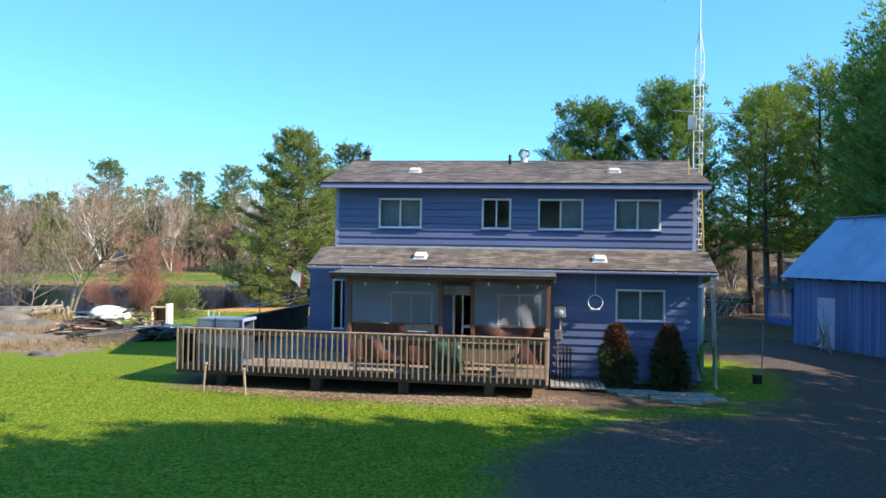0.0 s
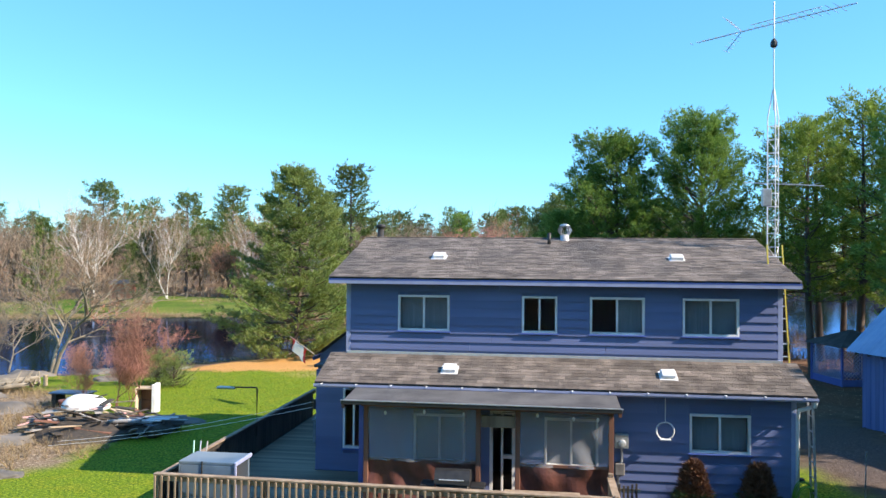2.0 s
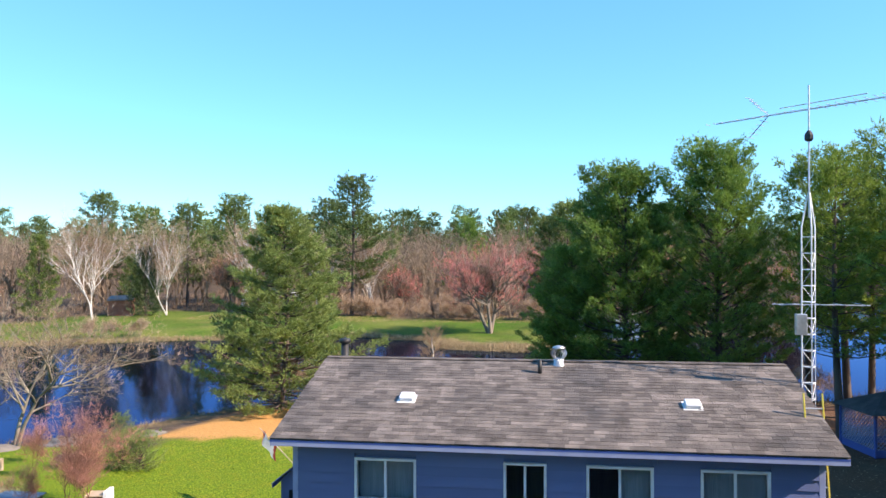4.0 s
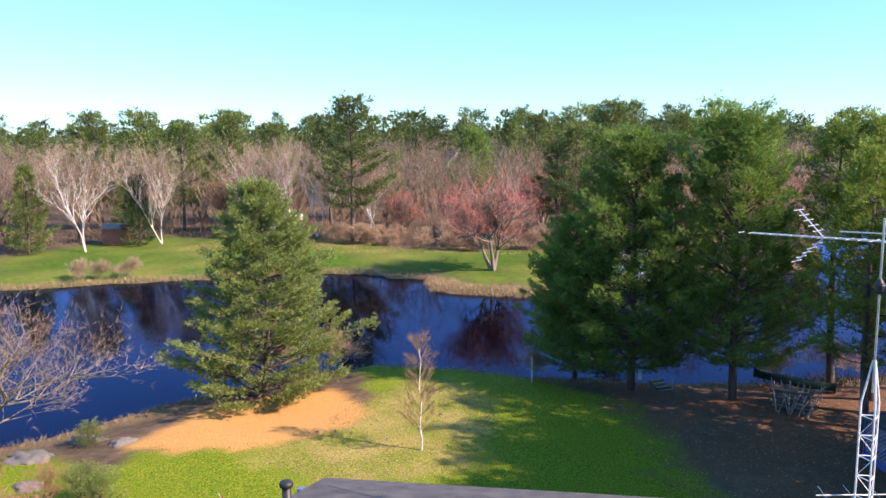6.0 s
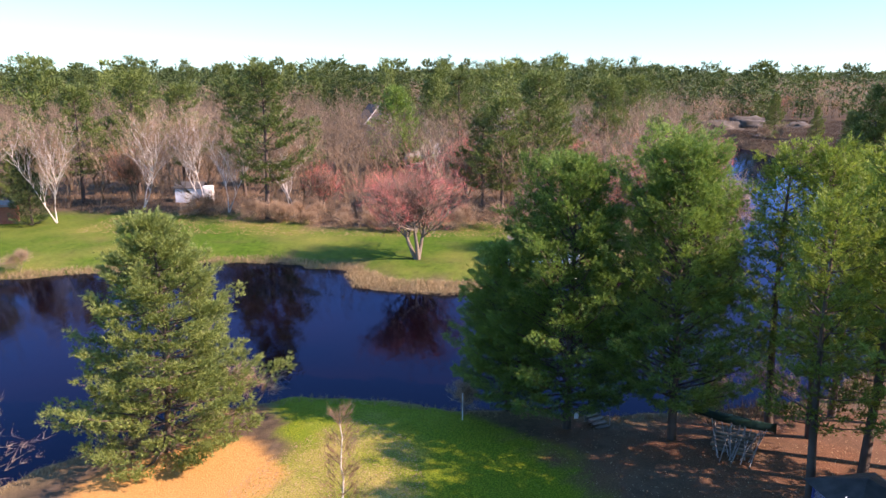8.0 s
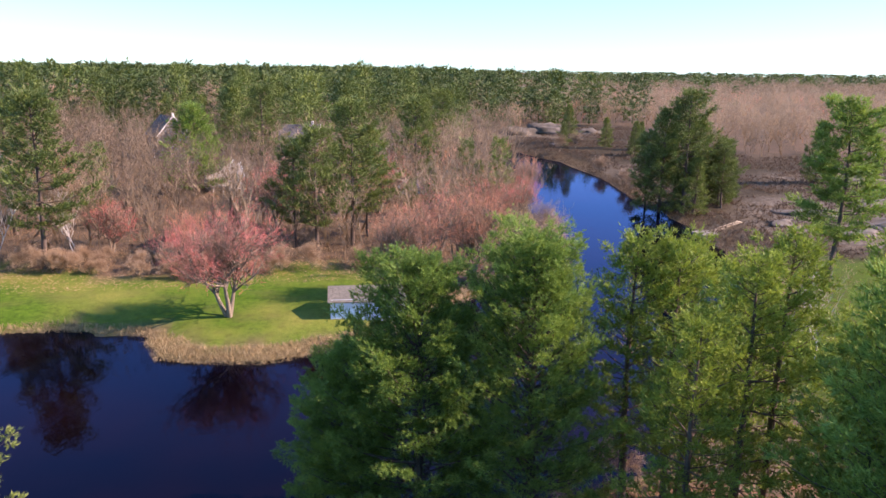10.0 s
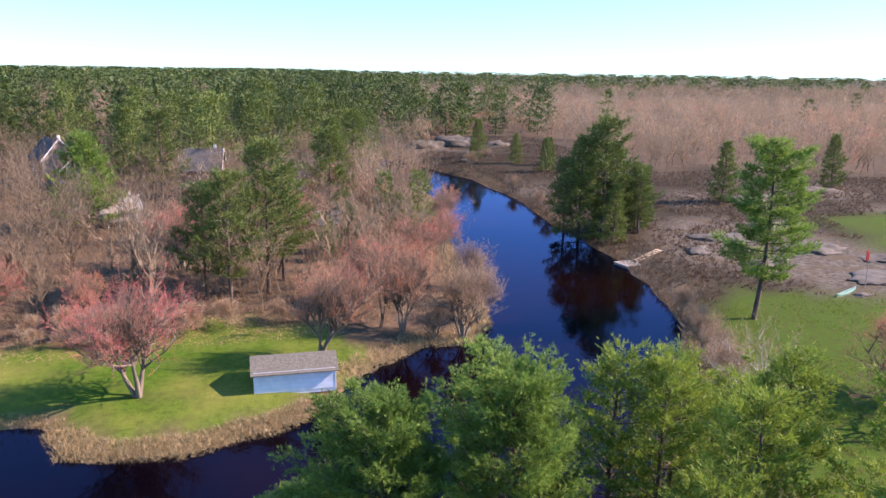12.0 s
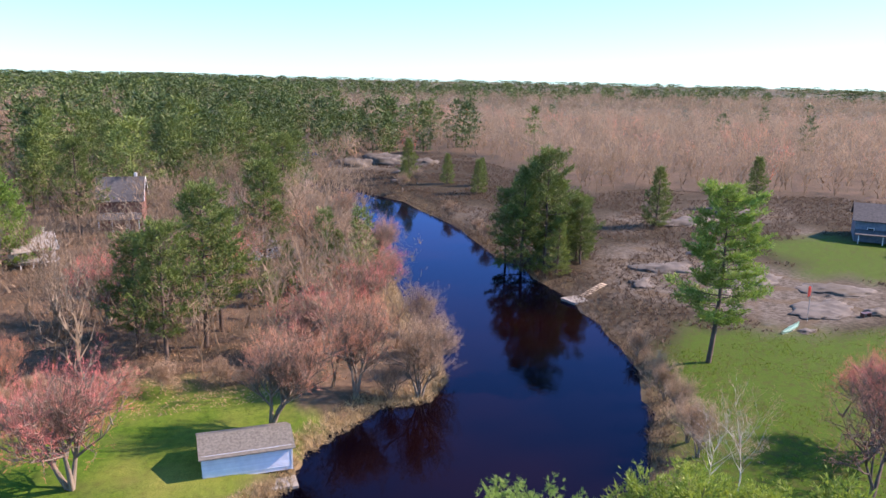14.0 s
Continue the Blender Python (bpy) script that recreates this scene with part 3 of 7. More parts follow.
def blades(p, d, count, length, width, spread, rn, lay=0.0):
    """Thin triangles fanning out from the points p along d: needles, sprays or twigs; lay turns their faces up."""
    k = len(p)
    p, d = np.repeat(p, count, 0), np.repeat(d, count, 0)
    way = unit(d + spread * rn.normal(size=(k * count, 3)))
    side = unit(np.cross(way, rn.normal(size=(k * count, 3)) + np.array([0.0, 0.0, lay])))
    ln = length * rn.uniform(0.6, 1.25, (k * count, 1))
    w = width * rn.uniform(0.7, 1.3, (k * count, 1))
    mid = p + way * ln * 0.12
    return np.stack([mid - side * w / 2, mid + side * w / 2, p + way * ln], 1)


def sticks(segs, sides=4):
    """Prisms for limbs: rows of start, end, two radii."""
    verts, faces = [], []
    most = sides
    for p, q, r0, r1 in segs:
        if r0 < 0.022:
            o, w = len(verts), np.cross(unit(q - p), (math.sin(len(verts)), math.cos(len(verts)), 0.3))
            verts += [tuple(p - r0 * w), tuple(p + r0 * w), tuple(q)]
            faces.append((o, o + 1, o + 2))
            continue
        sides = most if r0 > 0.045 else 3
        d = unit(q - p)
        a = unit(np.cross(d, (0.31, 0.77, 0.55)))
        b = np.cross(d, a)
        o = len(verts)
        for c, r in ((p, r0), (q, r1)):
            for k in range(sides):
                t = k * math.tau / sides
                verts.append(tuple(c + r * (math.cos(t) * a + math.sin(t) * b)))
        for k in range(sides):
            faces.append((o + k, o + (k + 1) % sides, o + sides + (k + 1) % sides, o + sides + k))
    return verts, faces


def pine_arrays(seed, h, r, crown, power, step, boughs=(5, 8), gap=0.6, ball=0.42, tufts_in=7, count=5, length=0.28, width=0.045, rise=0.25, curl=0.18, full=1.6, rough=0.3, lay=0.6, clumps=1.6):
    """A pine: whorls of boughs carrying separate brushes of needles, shade tinted in at the heart, with gaps between
    them.
    """
    rn = np.random.RandomState(seed)
    segs, cp, cd, ct = [], [], [], []
    bend = rn.normal(size=2) * 0.02 * h
    zs = np.linspace(0, h * 0.985, 9)

    def axis_at(z):
        s = z / h
        return np.array([bend[0] * math.sin(s * 3.0), bend[1] * math.sin(s * 2.3), z])

    rad = 0.016 * h
    for a, b in zip(zs[:-1], zs[1:]):
        segs.append((axis_at(a), axis_at(b), rad * (1 - a / h) ** 0.8 + 0.015, rad * (1 - b / h) ** 0.8 + 0.012))
    z = crown * h
    lean = rn.uniform(0, math.tau)
    while z < h * 0.985:
        t = (z - crown * h) / (h * (1 - crown))
        reach = r * (1 - t) ** power * min(1.0, full * (0.45 + 2.2 * t)) * rn.uniform(1 - rough, 1 + 0.5 * rough) + 0.25
        turn = rn.uniform(0, math.tau)
        many = rn.randint(*boughs)
        for k in range(many):
            az = turn + (k + rn.uniform(-0.35, 0.35)) * math.tau / many
            ln = reach * rn.uniform(1 - 1.3 * rough, 1.12) * (1 + 0.12 * math.cos(az - lean))
            up = rise * (0.2 + 1.5 * t) + rn.normal() * 0.08
            out = np.array([math.cos(az), math.sin(az), 0.0])
            side = np.array([-math.sin(az), math.cos(az), 0.0])
            base = axis_at(z + rn.uniform(-0.25, 0.25) * step)
            pts = [base + out * ln * s + np.array([0, 0, ln * (up * s - 0.10 * s * (1 - s) + curl * s * s)]) for s in (0, 0.35, 0.7, 1.0)]
            r0 = 0.012 * ln + 0.012
            for i in range(3):
                segs.append((pts[i], pts[i + 1], r0 * (1 - i * 0.28), r0 * (0.72 - i * 0.28)))
            m = int(ln / gap * clumps) + 2
            s = np.append(rn.uniform(0.25, 1.0, m - 1) ** 0.7, 1.0)
            lat = rn.uniform(-1, 1, m) * ln * (0.44 - 0.30 * s)
            lat[-1] = 0.0
            pos = base + out * (ln * s)[:, None] + side * lat[:, None]
            pos[:, 2] += ln * (up * s - 0.10 * s * (1 - s) + curl * s * s) + rn.uniform(-0.05, 0.12, m)
            cp.append(pos)
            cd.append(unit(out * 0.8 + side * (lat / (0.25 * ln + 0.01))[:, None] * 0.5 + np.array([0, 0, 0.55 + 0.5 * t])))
            # tint falls towards the trunk for inner shade and rises to bright bough tips
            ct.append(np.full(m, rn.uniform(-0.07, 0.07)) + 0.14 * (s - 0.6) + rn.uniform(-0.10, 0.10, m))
        z += step * rn.uniform(0.75, 1.25) * (1 - 0.35 * t)
    top = axis_at(h * 0.97)
    cp.append(top[None] + rn.normal(size=(4, 3)) * (0.2, 0.2, 0.25))
    cd.append(np.tile((0, 0, 1.0), (4, 1)))
    ct.append(np.full(4, 0.05))
    cp, cd, ct = np.concatenate(cp), np.concatenate(cd), np.concatenate(ct)
    size = ball * rn.uniform(0.65, 1.25, len(cp))
    c, d, z1 = np.repeat(cp, tufts_in, 0), np.repeat(cd, tufts_in, 0), np.repeat(size, tufts_in)[:, None]
    off = d * rn.uniform(-0.55, 0.60, (len(c), 1)) * z1 + rn.normal(size=c.shape) * (0.30, 0.30, 0.20) * z1
    tris = blades(c + off, unit(d * 0.75 + off / z1 * 1.1), count, length, width, 0.38, rn, lay)
    return segs, tris, np.repeat(ct + 0.0, tufts_in * count)


def make_pine(name, arrays, needles, bark=BARK, label="", group=""):
    segs, tris, tint = arrays
    tree = thing(name, None, label, "pine tree", group)
    child("trunk", mesh_of("trunk", *sticks(segs, 5), bark, smooth=True), tree)
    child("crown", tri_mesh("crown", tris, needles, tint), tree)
    return tree


def bare_arrays(seed, h, spread=0.75, kids=(8, 6, 5), twigs=5, stem=0.30, up=0.35, twig_len=0.8, twig_w=0.02, stems=1, droop=0.0, thick=0.016, lean=None, flush=0.55):
    """A leafless tree: limb rows and twig triangles, their tint rising towards the rim of the crown."""
    rn = np.random.RandomState(seed)
    segs, tp, td = [], [], []

    def grow(p, d, ln, r, depth):
        n = 3
        pts = [p]
        for i in range(n):
            d = unit(d + rn.normal(size=3) * 0.14 + np.array([0, 0, (up if depth else 0.10) * 0.35 - droop * depth * 0.10]))
            q = p + d * ln / n
            segs.append((p, q, r * (1 - 0.28 * i), r * (1 - 0.28 * (i + 1))))
            p = q
            pts.append(q)
        if depth == len(kids):
            for q in pts[1:]:
                tp.append(q)
                td.append(d)
            return
        for k in range(kids[depth]):
            s = rn.uniform(0.25 if depth else 0.40, 1.0)
            i = min(int(s * n), n - 1)
            at = pts[i] + (pts[i + 1] - pts[i]) * (s * n - i)
            a = rn.normal(size=3)
            a = unit(a - d * (a @ d))
            w = unit(d * (1.0 - spread * 0.35) + a * spread * rn.uniform(0.6, 1.2))
            grow(at, w, ln * rn.uniform(0.50, 0.78), r * rn.uniform(0.42, 0.58), depth + 1)

    for k in range(stems):
        way = rn.normal(size=3) * (0.05 if stems == 1 else 0.22)
        if lean:
            way = way + np.array([lean[0], lean[1], 0.0])
        foot = rn.normal(size=2) * (0.0 if stems == 1 else 0.06)
        grow(np.array([foot[0], foot[1], -0.15]), unit(np.array([way[0], way[1], 1.0])), h * (stem + 0.22), thick * h * (1 if stems == 1 else 0.7), 0)
    tp, td = np.array(tp), np.array(td)
    mid = tp.mean(0)
    far = np.linalg.norm((tp - mid) / (tp.std(0) + 1e-6), axis=1)
    tt = -0.24 + flush * np.clip((far - 0.9) / 1.3, 0, 1) + rn.uniform(-0.06, 0.06, len(tp))
    k = h / (tp[:, 2].max() + twig_len * 0.5)
    segs = [(p * k, q * k, a * k, b * k) for p, q, a, b in segs]
    tris = blades(tp * k, unit(td + np.array([0, 0, 0.3 - droop])), twigs, twig_len, twig_w, 0.5, rn)
    return segs, tris, np.repeat(tt, twigs)


def make_bare(name, arrays, twig, bark=GREYBARK, label="", category="tree", group=""):
    segs, tris, tint = arrays
    tree = thing(name, None, label, category, group)
    child("trunk", mesh_of("trunk", *sticks(segs, 4), bark, smooth=True), tree)
    child("crown", tri_mesh("crown", tris, twig, tint), tree)
    return tree


def stand(tree, x, y, size=1.0, turn=0.0, sink=0.08):
    tree.matrix_basis = Matrix.LocRotScale((x, y, ground_z(x, y) - sink), Euler((0, 0, turn)), (size, size, size))
    return tree


def again(tree, x, y, size=1.0, turn=0.0, label="", sink=0.08):
    ob = copy_thing(tree, Matrix.Identity(4))
    ob.scale = (size, size, size)
    ob.matrix_basis = Matrix.LocRotScale((x, y, ground_z(x, y) - sink), Euler((0, 0, turn)), (size, size, size))
    if label:
        ob["label"] = label
    return ob


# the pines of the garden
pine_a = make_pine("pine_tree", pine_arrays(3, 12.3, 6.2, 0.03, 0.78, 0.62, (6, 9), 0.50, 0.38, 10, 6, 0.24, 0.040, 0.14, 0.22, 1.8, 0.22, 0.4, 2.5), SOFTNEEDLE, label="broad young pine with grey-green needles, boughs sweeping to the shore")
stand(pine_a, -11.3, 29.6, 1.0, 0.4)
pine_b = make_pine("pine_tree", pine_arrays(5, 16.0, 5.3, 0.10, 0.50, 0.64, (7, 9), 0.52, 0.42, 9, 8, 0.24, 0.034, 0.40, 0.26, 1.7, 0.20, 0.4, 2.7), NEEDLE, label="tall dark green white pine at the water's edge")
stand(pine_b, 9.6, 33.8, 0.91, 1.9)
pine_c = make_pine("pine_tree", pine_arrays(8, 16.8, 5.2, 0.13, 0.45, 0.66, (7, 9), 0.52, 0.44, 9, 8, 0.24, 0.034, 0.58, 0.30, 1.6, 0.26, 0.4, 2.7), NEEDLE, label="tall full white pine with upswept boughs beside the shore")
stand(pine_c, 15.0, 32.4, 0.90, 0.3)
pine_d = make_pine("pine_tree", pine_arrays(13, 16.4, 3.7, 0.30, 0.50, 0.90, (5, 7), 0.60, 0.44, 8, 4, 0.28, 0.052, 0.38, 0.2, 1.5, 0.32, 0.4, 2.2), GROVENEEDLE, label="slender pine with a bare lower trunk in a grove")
stand(pine_d, 20.6, 34.0, 0.93, 0.0)
again(pine_b, 6.4, 36.4, 0.62, 3.1, "dark lower pine crowded against a taller one by the pond")
for x, y, s, t in ((22.2, 32.6, 0.93, 1.0), (24.6, 35.6, 0.86, 2.2), (27.5, 34.5, 0.80, 3.3), (22.6, 27.8, 0.95, 4.1), (25.6, 29.4, 0.98, 5.2), (19.4, 25.6, 0.84, 0.6), (28.6, 25.8, 1.05, 1.7), (25.4, 21.6, 0.86, 3.9), (30.4, 19.5, 0.92, 4.8), (29.2, 37.8, 0.66, 5.9)):
    again(pine_d, x, y, s, t)
full_pine = make_pine("pine_tree", pine_arrays(9, 16.0, 5.0, 0.20, 0.50, 0.78, (5, 8), 0.62, 0.50, 7, 4, 0.32, 0.052, 0.40, 0.22, 1.6, 0.25, 0.4, 1.7), NEEDLE, label="full dark pine shading the back lawn")
stand(full_pine, 23.4, 18.6, 0.86, 4.6)
again(full_pine, 23.2, 15.4, 0.84, 1.3)
# more of them, mostly out of view, added to deepen the back lawn's shade
for x, y, s, t in ((24.6, 20.6, 1.05, 0.7), (26.4, 17.4, 1.1, 1.7), (25.6, 13.6, 1.05, 2.0), (22.6, 10.6, 0.82, 3.0), (28.2, 11.0, 1.0, 4.0), (26.4, 8.0, 0.9, 5.0)):
    again(full_pine, x, y, s, t)
for x, y, s, t in ((24.6, 22.4, 0.9, 5.0), (27.2, 18.4, 1.0, 2.3), (29.6, 15.0, 0.98, 3.7), (31.5, 23.0, 1.0, 0.9)):
    again(pine_d, x, y, s, t)
# largely unseen row beyond the drive, added to shade the fore part of the garden
shade_pine = make_pine("pine_tree", pine_arrays(17, 16.0, 6.0, 0.06, 0.48, 0.85, (6, 9), 0.75, 0.60, 6, 4, 0.50, 0.10, 0.42, 0.2, 1.8, 0.2, 0.4, 1.7), NEEDLE, label="tall pine added beside the drive for its shade")
stand(shade_pine, 21.0, -8.2, 0.55, 0.3)
# the two smallest near the barn are added to darken the lawn beside the house
for x, y, s, t in ((20.6, -4.2, 0.56, 5.0), (23.0, -2.2, 0.68, 2.6), (20.6, -13.0, 0.82, 1.0), (16.5, -17.8, 1.0, 2.0), (24.0, -16.0, 1.08, 4.0), (28.5, 6.5, 0.95, 1.2), (30, 12.0, 1.0, 2.2), (26.0, 13.5, 0.95, 3.0)):
    again(shade_pine, x, y, s, t)

# lone pines and groves beyond the water
lone = make_pine("pine_tree", pine_arrays(24, 20.0, 6.0, 0.26, 0.36, 1.25, (5, 7), 0.85, 0.72, 9, 4, 0.46, 0.095, 0.14, 0.16, 1.15, 0.38, 0.8, 3.2), NEEDLE, label="lone tall pine with flat irregular boughs on the open bank")
stand(lone, 63.4, 74.2, 1.0, 0.0)
mid_pine = make_pine("pine_tree", pine_arrays(22, 16.0, 4.6, 0.05, 0.80, 0.95, (5, 7), 0.80, 0.70, 6, 3, 0.55, 0.12, 0.20, 0.2, 1.6, 0.25, 0.8, 1.7), FARNEEDLE, label="conical green pine standing on the river bank")
stand(mid_pine, 66.4, 121.5, 1.12, 0.0)
tall_mid = make_pine("pine_tree", pine_arrays(23, 19.0, 5.8, 0.24, 0.52, 1.25, (5, 7), 0.80, 0.72, 6, 3, 0.52, 0.12, 0.30, 0.22, 1.4, 0.32, 0.8, 2.4), FARNEEDLE, label="tall pine rising above the bare woods")
stand(tall_mid, -23.8, 92.2, 1.05, 0.5)
for x, y, s, t in ((73, 122, 0.95, 2), (80.2, 123.8, 0.68, 4), (77, 120.5, 0.75, 5), (69, 114.6, 0.62, 0.5), (110, 139.6, 0.8, 1.5), (94, 210.8, 0.55, 2.5), (95.2, 193.4, 0.58, 3.5), (88.2, 225, 0.75, 4.5), (83.5, 217, 0.42, 5.5), (102, 205, 0.5, 0.9), (112, 193, 0.5, 1.9), (-63.5, 78.5, 0.72, 2.9), (25.6, 117.5, 0.5, 3.9), (22.0, 113.5, 0.42, 4.9), (33.5, 119, 0.55, 5.9), (-59, 94.2, 0.55, 0.2), (146, 98, 0.7, 1.1), (126, 78, 0.9, 1.8), (150, 150, 0.8, 4.0)):
    again(mid_pine, x, y, s, t)
for x, y, s, t in ((11.7, 99.4, 1.0, 1), (7.0, 94.6, 0.84, 2), (4.5, 98.5, 0.74, 3),  (25.1, 130.7, 0.94, 5), (-1.7, 167, 1.0, 0.4), (14.2, 104.5, 0.8, 1.4), (-33, 112, 0.95, 3.4), (-45, 118, 0.9, 2.0), (32, 166, 0.9, 4.2), (40, 182, 0.95, 5.0), (69.5, 119.0, 1.08, 1), (72.5, 126.0, 0.92, 3), (76, 118, 0.62, 2), (66.5, 127, 0.7, 2), (-55, 104, 0.9, 1), (-50, 112, 1.0, 3), (-70, 104, 1.0, 5)):
    again(tall_mid, x, y, s, t)

broad_pine = make_pine("pine_tree", pine_arrays(27, 15.5, 7.2, 0.05, 0.72, 1.05, (6, 8), 0.95, 0.80, 7, 3, 0.60, 0.14, 0.20, 0.2, 1.8, 0.25, 0.8, 2.0), NEEDLE, label="broad bright green pine before a white cottage")
stand(broad_pine, -13.2, 147.0, 1.0, 0.0)

# bare and budding trees
maple = make_bare("maple_tree", bare_arrays(31, 12.4, 0.95, (9, 7, 5), 6, 0.06, 0.50, 0.8, 0.015, 3, 0.0, 0.020, None, 0.70), REDBUD, GREYBARK, "two-stemmed maple flushed with red buds on the lawn", "maple tree")
stand(maple, -2.0, 71.5, 1.0, 0.6)
salmon = make_bare("maple_tree", bare_arrays(33, 12.0, 0.80, (8, 7, 5), 6, 0.08, 0.65, 0.7, 0.015, 3, 0.0, 0.019, None, 0.62), SALMON, GREYBARK, "round maple in orange-red bud near the river", "maple tree")
stand(salmon, 14.2, 76.6, 1.0, 0.0)
again(salmon, 23.3, 80.2, 0.98, 2.1, "orange-red budding maple leaning over the river bank")
again(maple, 30.5, 103, 0.80, 3.0)
again(maple, 40.0, 116, 0.72, 1.2)
again(salmon, 44, 131, 0.8, 1.6)
again(salmon, 36, 140, 0.85, 4.4)
again(maple, 61.5, 52.0, 0.88, 4.0, "wide maple in pink bud on the lawn by the river")
for x, y, s in ((-47, 104, 0.85), (-29, 122, 1.0), (-18, 99, 0.65), (22, 92, 0.8), (2, 112, 0.9), (18, 122, 0.9), (-8, 90.5, 0.6), (28, 152, 0.9), (48, 168, 0.7)):
    again(R.choice((maple, salmon)), x, y, s, R.uniform(0, 6))
bush = make_bare("bare_willow", bare_arrays(35, 9.5, 0.85, (6, 5, 4), 4, 0.10, 0.55, 0.7, 0.018, 5, 0.0, 0.019), TWIG, GREYBARK, "many-stemmed grey willow clump overhanging the river", "willow")
stand(bush, 29.5, 78.6, 1.0, 0.0)
for x, y, s, t in ((33.0, 83, 0.8, 1), (34.6, 88, 0.72, 2), (26.5, 79, 0.5, 3), (36.5, 95, 0.8, 4), (46.5, 57.5, 0.62, 5), (50, 64, 0.55, 1.4), (54.6, 72.5, 0.42, 2.5), (58, 80, 0.4, 3.3), (70.5, 142, 0.5, 1.0), (72.5, 150, 0.45, 2.0), (75.5, 170, 0.5, 3.0), (47.6, 60.0, 0.5, 2.2), (52.2, 68.5, 0.5, 0.2), (78, 205, 0.6, 1), (86, 214, 0.55, 2)):
    again(bush, x, y, s, t)
old = make_bare("bare_tree", bare_arrays(37, 9.0, 0.85, (8, 6, 5), 5, 0.14, 0.34, 0.5, 0.011, 2, 0.06, 0.014, (0.12, 0.0)), TWIG, PALEBARK, "old leafless tree with pale crooked limbs on the rocky bank", "bare tree")
stand(old, -20.9, 19.0, 0.98, 0.9)
again(old, -26.0, 22.0, 0.8, 3.0, "leafless grey tree bending over the pond")
birch_sap = thing("birch_sapling", None, "slim white birch sapling on the lawn, leafless with fine brown twigs", "birch tree")
bs = np.random.RandomState(39)
stem = [np.array([0.05 * math.sin(2.1 * k), 0.05 * math.cos(1.7 * k) - 0.05, 0.62 * k]) for k in range(10)]
child("trunk", mesh_of("trunk", *sticks([(a, b, 0.055 - 0.0042 * k, 0.052 - 0.0042 * k) for k, (a, b) in enumerate(zip(stem[:-1], stem[1:]))], 6), WHITEBARK, smooth=True), birch_sap)
limbs, tips, ways = [], [], []
for k in range(92):
    z = 0.9 + 4.5 * (k / 92)
    a, ln = bs.uniform(0, math.tau), bs.uniform(0.7, 1.3) * (1.45 - 0.17 * z)
    w = unit(np.array([0.80 * math.cos(a), 0.80 * math.sin(a), 0.85]))
    p = np.array([stem[int(z / 0.62)][0], stem[int(z / 0.62)][1], z])
    limbs.append((p, p + w * ln, 0.014, 0.006))
    for t in bs.uniform(0.3, 1.0, 7):
        tips.append(p + w * ln * t)
        ways.append(w)
child("limbs", mesh_of("limbs", *sticks(limbs, 3), TWIG), birch_sap)
child("crown", tri_mesh("crown", blades(np.array(tips), np.array(ways), 5, 0.42, 0.010, 0.35, bs), TWIG, np.full(5 * len(tips), -0.12)), birch_sap)
stand(birch_sap, -0.8, 22.9, 1.0, 0.0)
tall_birch = make_bare("birch_tree", bare_arrays(41, 15.5, 0.55, (9, 7, 4), 7, 0.40, 0.7, 0.8, 0.018, 2, 0.0, 0.015), TWIG, WHITEBARK, "white birch with bare forked stems before the woods", "birch tree")
stand(tall_birch, -56.5, 80.2, 1.0, 0.0)
for x, y, s, t in ((-50, 88, 0.95, 2), (-36.2, 103.2, 1.0, 1), (-30.5, 96.5, 0.9, 5), (-21, 95.5, 0.8, 0.4), (-44, 100, 0.95, 3.7), (20, 133, 0.9, 2.8)):
    again(tall_birch, x, y, s, t)
lean_birch = make_bare("birch_tree", bare_arrays(53, 10.5, 0.62, (11, 6, 3), 3, 0.42, 0.35, 0.6, 0.012, 1, 0.05, 0.011, (-0.16, 0.05)), TWIG, WHITEBARK, "white birch with drooping bare limbs on the river bank", "birch tree")
stand(lean_birch, 44.6, 51.2, 1.0, 0.0)
again(lean_birch, 42.9, 52.4, 0.85, 0.9, "slim white birch leaning out over the brush")
dark_tree = make_bare("bare_tree", bare_arrays(51, 11.0, 0.95, (8, 6, 4), 4, 0.10, 0.40, 0.6, 0.014, 2, 0.0, 0.018), REDTWIG, BARK, "spreading leafless tree with dark limbs on the lawn", "bare tree")
stand(dark_tree, 53.5, 46.5, 0.95, 0.4)
red_shrub = make_bare("red_shrub", bare_arrays(43, 3.6, 0.68, (7, 5, 3), 8, 0.32, 0.5, 0.30, 0.007, 2, 0.0, 0.014), REDTWIG, CEDAR, "red-twigged small tree beside the scrap pile", "shrub")
stand(red_shrub, -10.9, 8.3, 1.22, 0.0)
for x, y, s, t in ((-11.7, 9.5, 0.75, 1.5), (-12.5, 8.9, 0.6, 2.7), (-11.1, 10.2, 0.8, 4.0), (-12.0, 11.0, 0.7, 5.2)):
    again(red_shrub, x, y, s, t, "tangled red-brown brush behind the scrap heap")
again(red_shrub, -15.8, 13.4, 0.62, 2.0, "low red-brown brush on the rocky bank")
again(red_shrub, -17.2, 16.0, 0.55, 4.0, "low red-brown brush on the rocky bank")
again(red_shrub, -14.2, 14.6, 0.6, 1.0, "low red-brown brush on the rocky bank")
brush = make_bare("brush", bare_arrays(45, 3.0, 0.8, (5, 4, 3), 5, 0.12, 0.4, 0.5, 0.014, 4, 0.0, 0.012), TWIG, GREYBARK, "leafless grey brush at the edge of the woods", "brush")
stand(brush, -44.0, 64.6, 0.9, 0.0)
for k in range(40):
    x = R.uniform(-38, 14)
    y = 84.5 + 6.5 * smooth(-8, -30, x) + R.uniform(0, 6)
    again(brush, x, float(y), R.uniform(0.6, 1.3), R.uniform(0, 6))
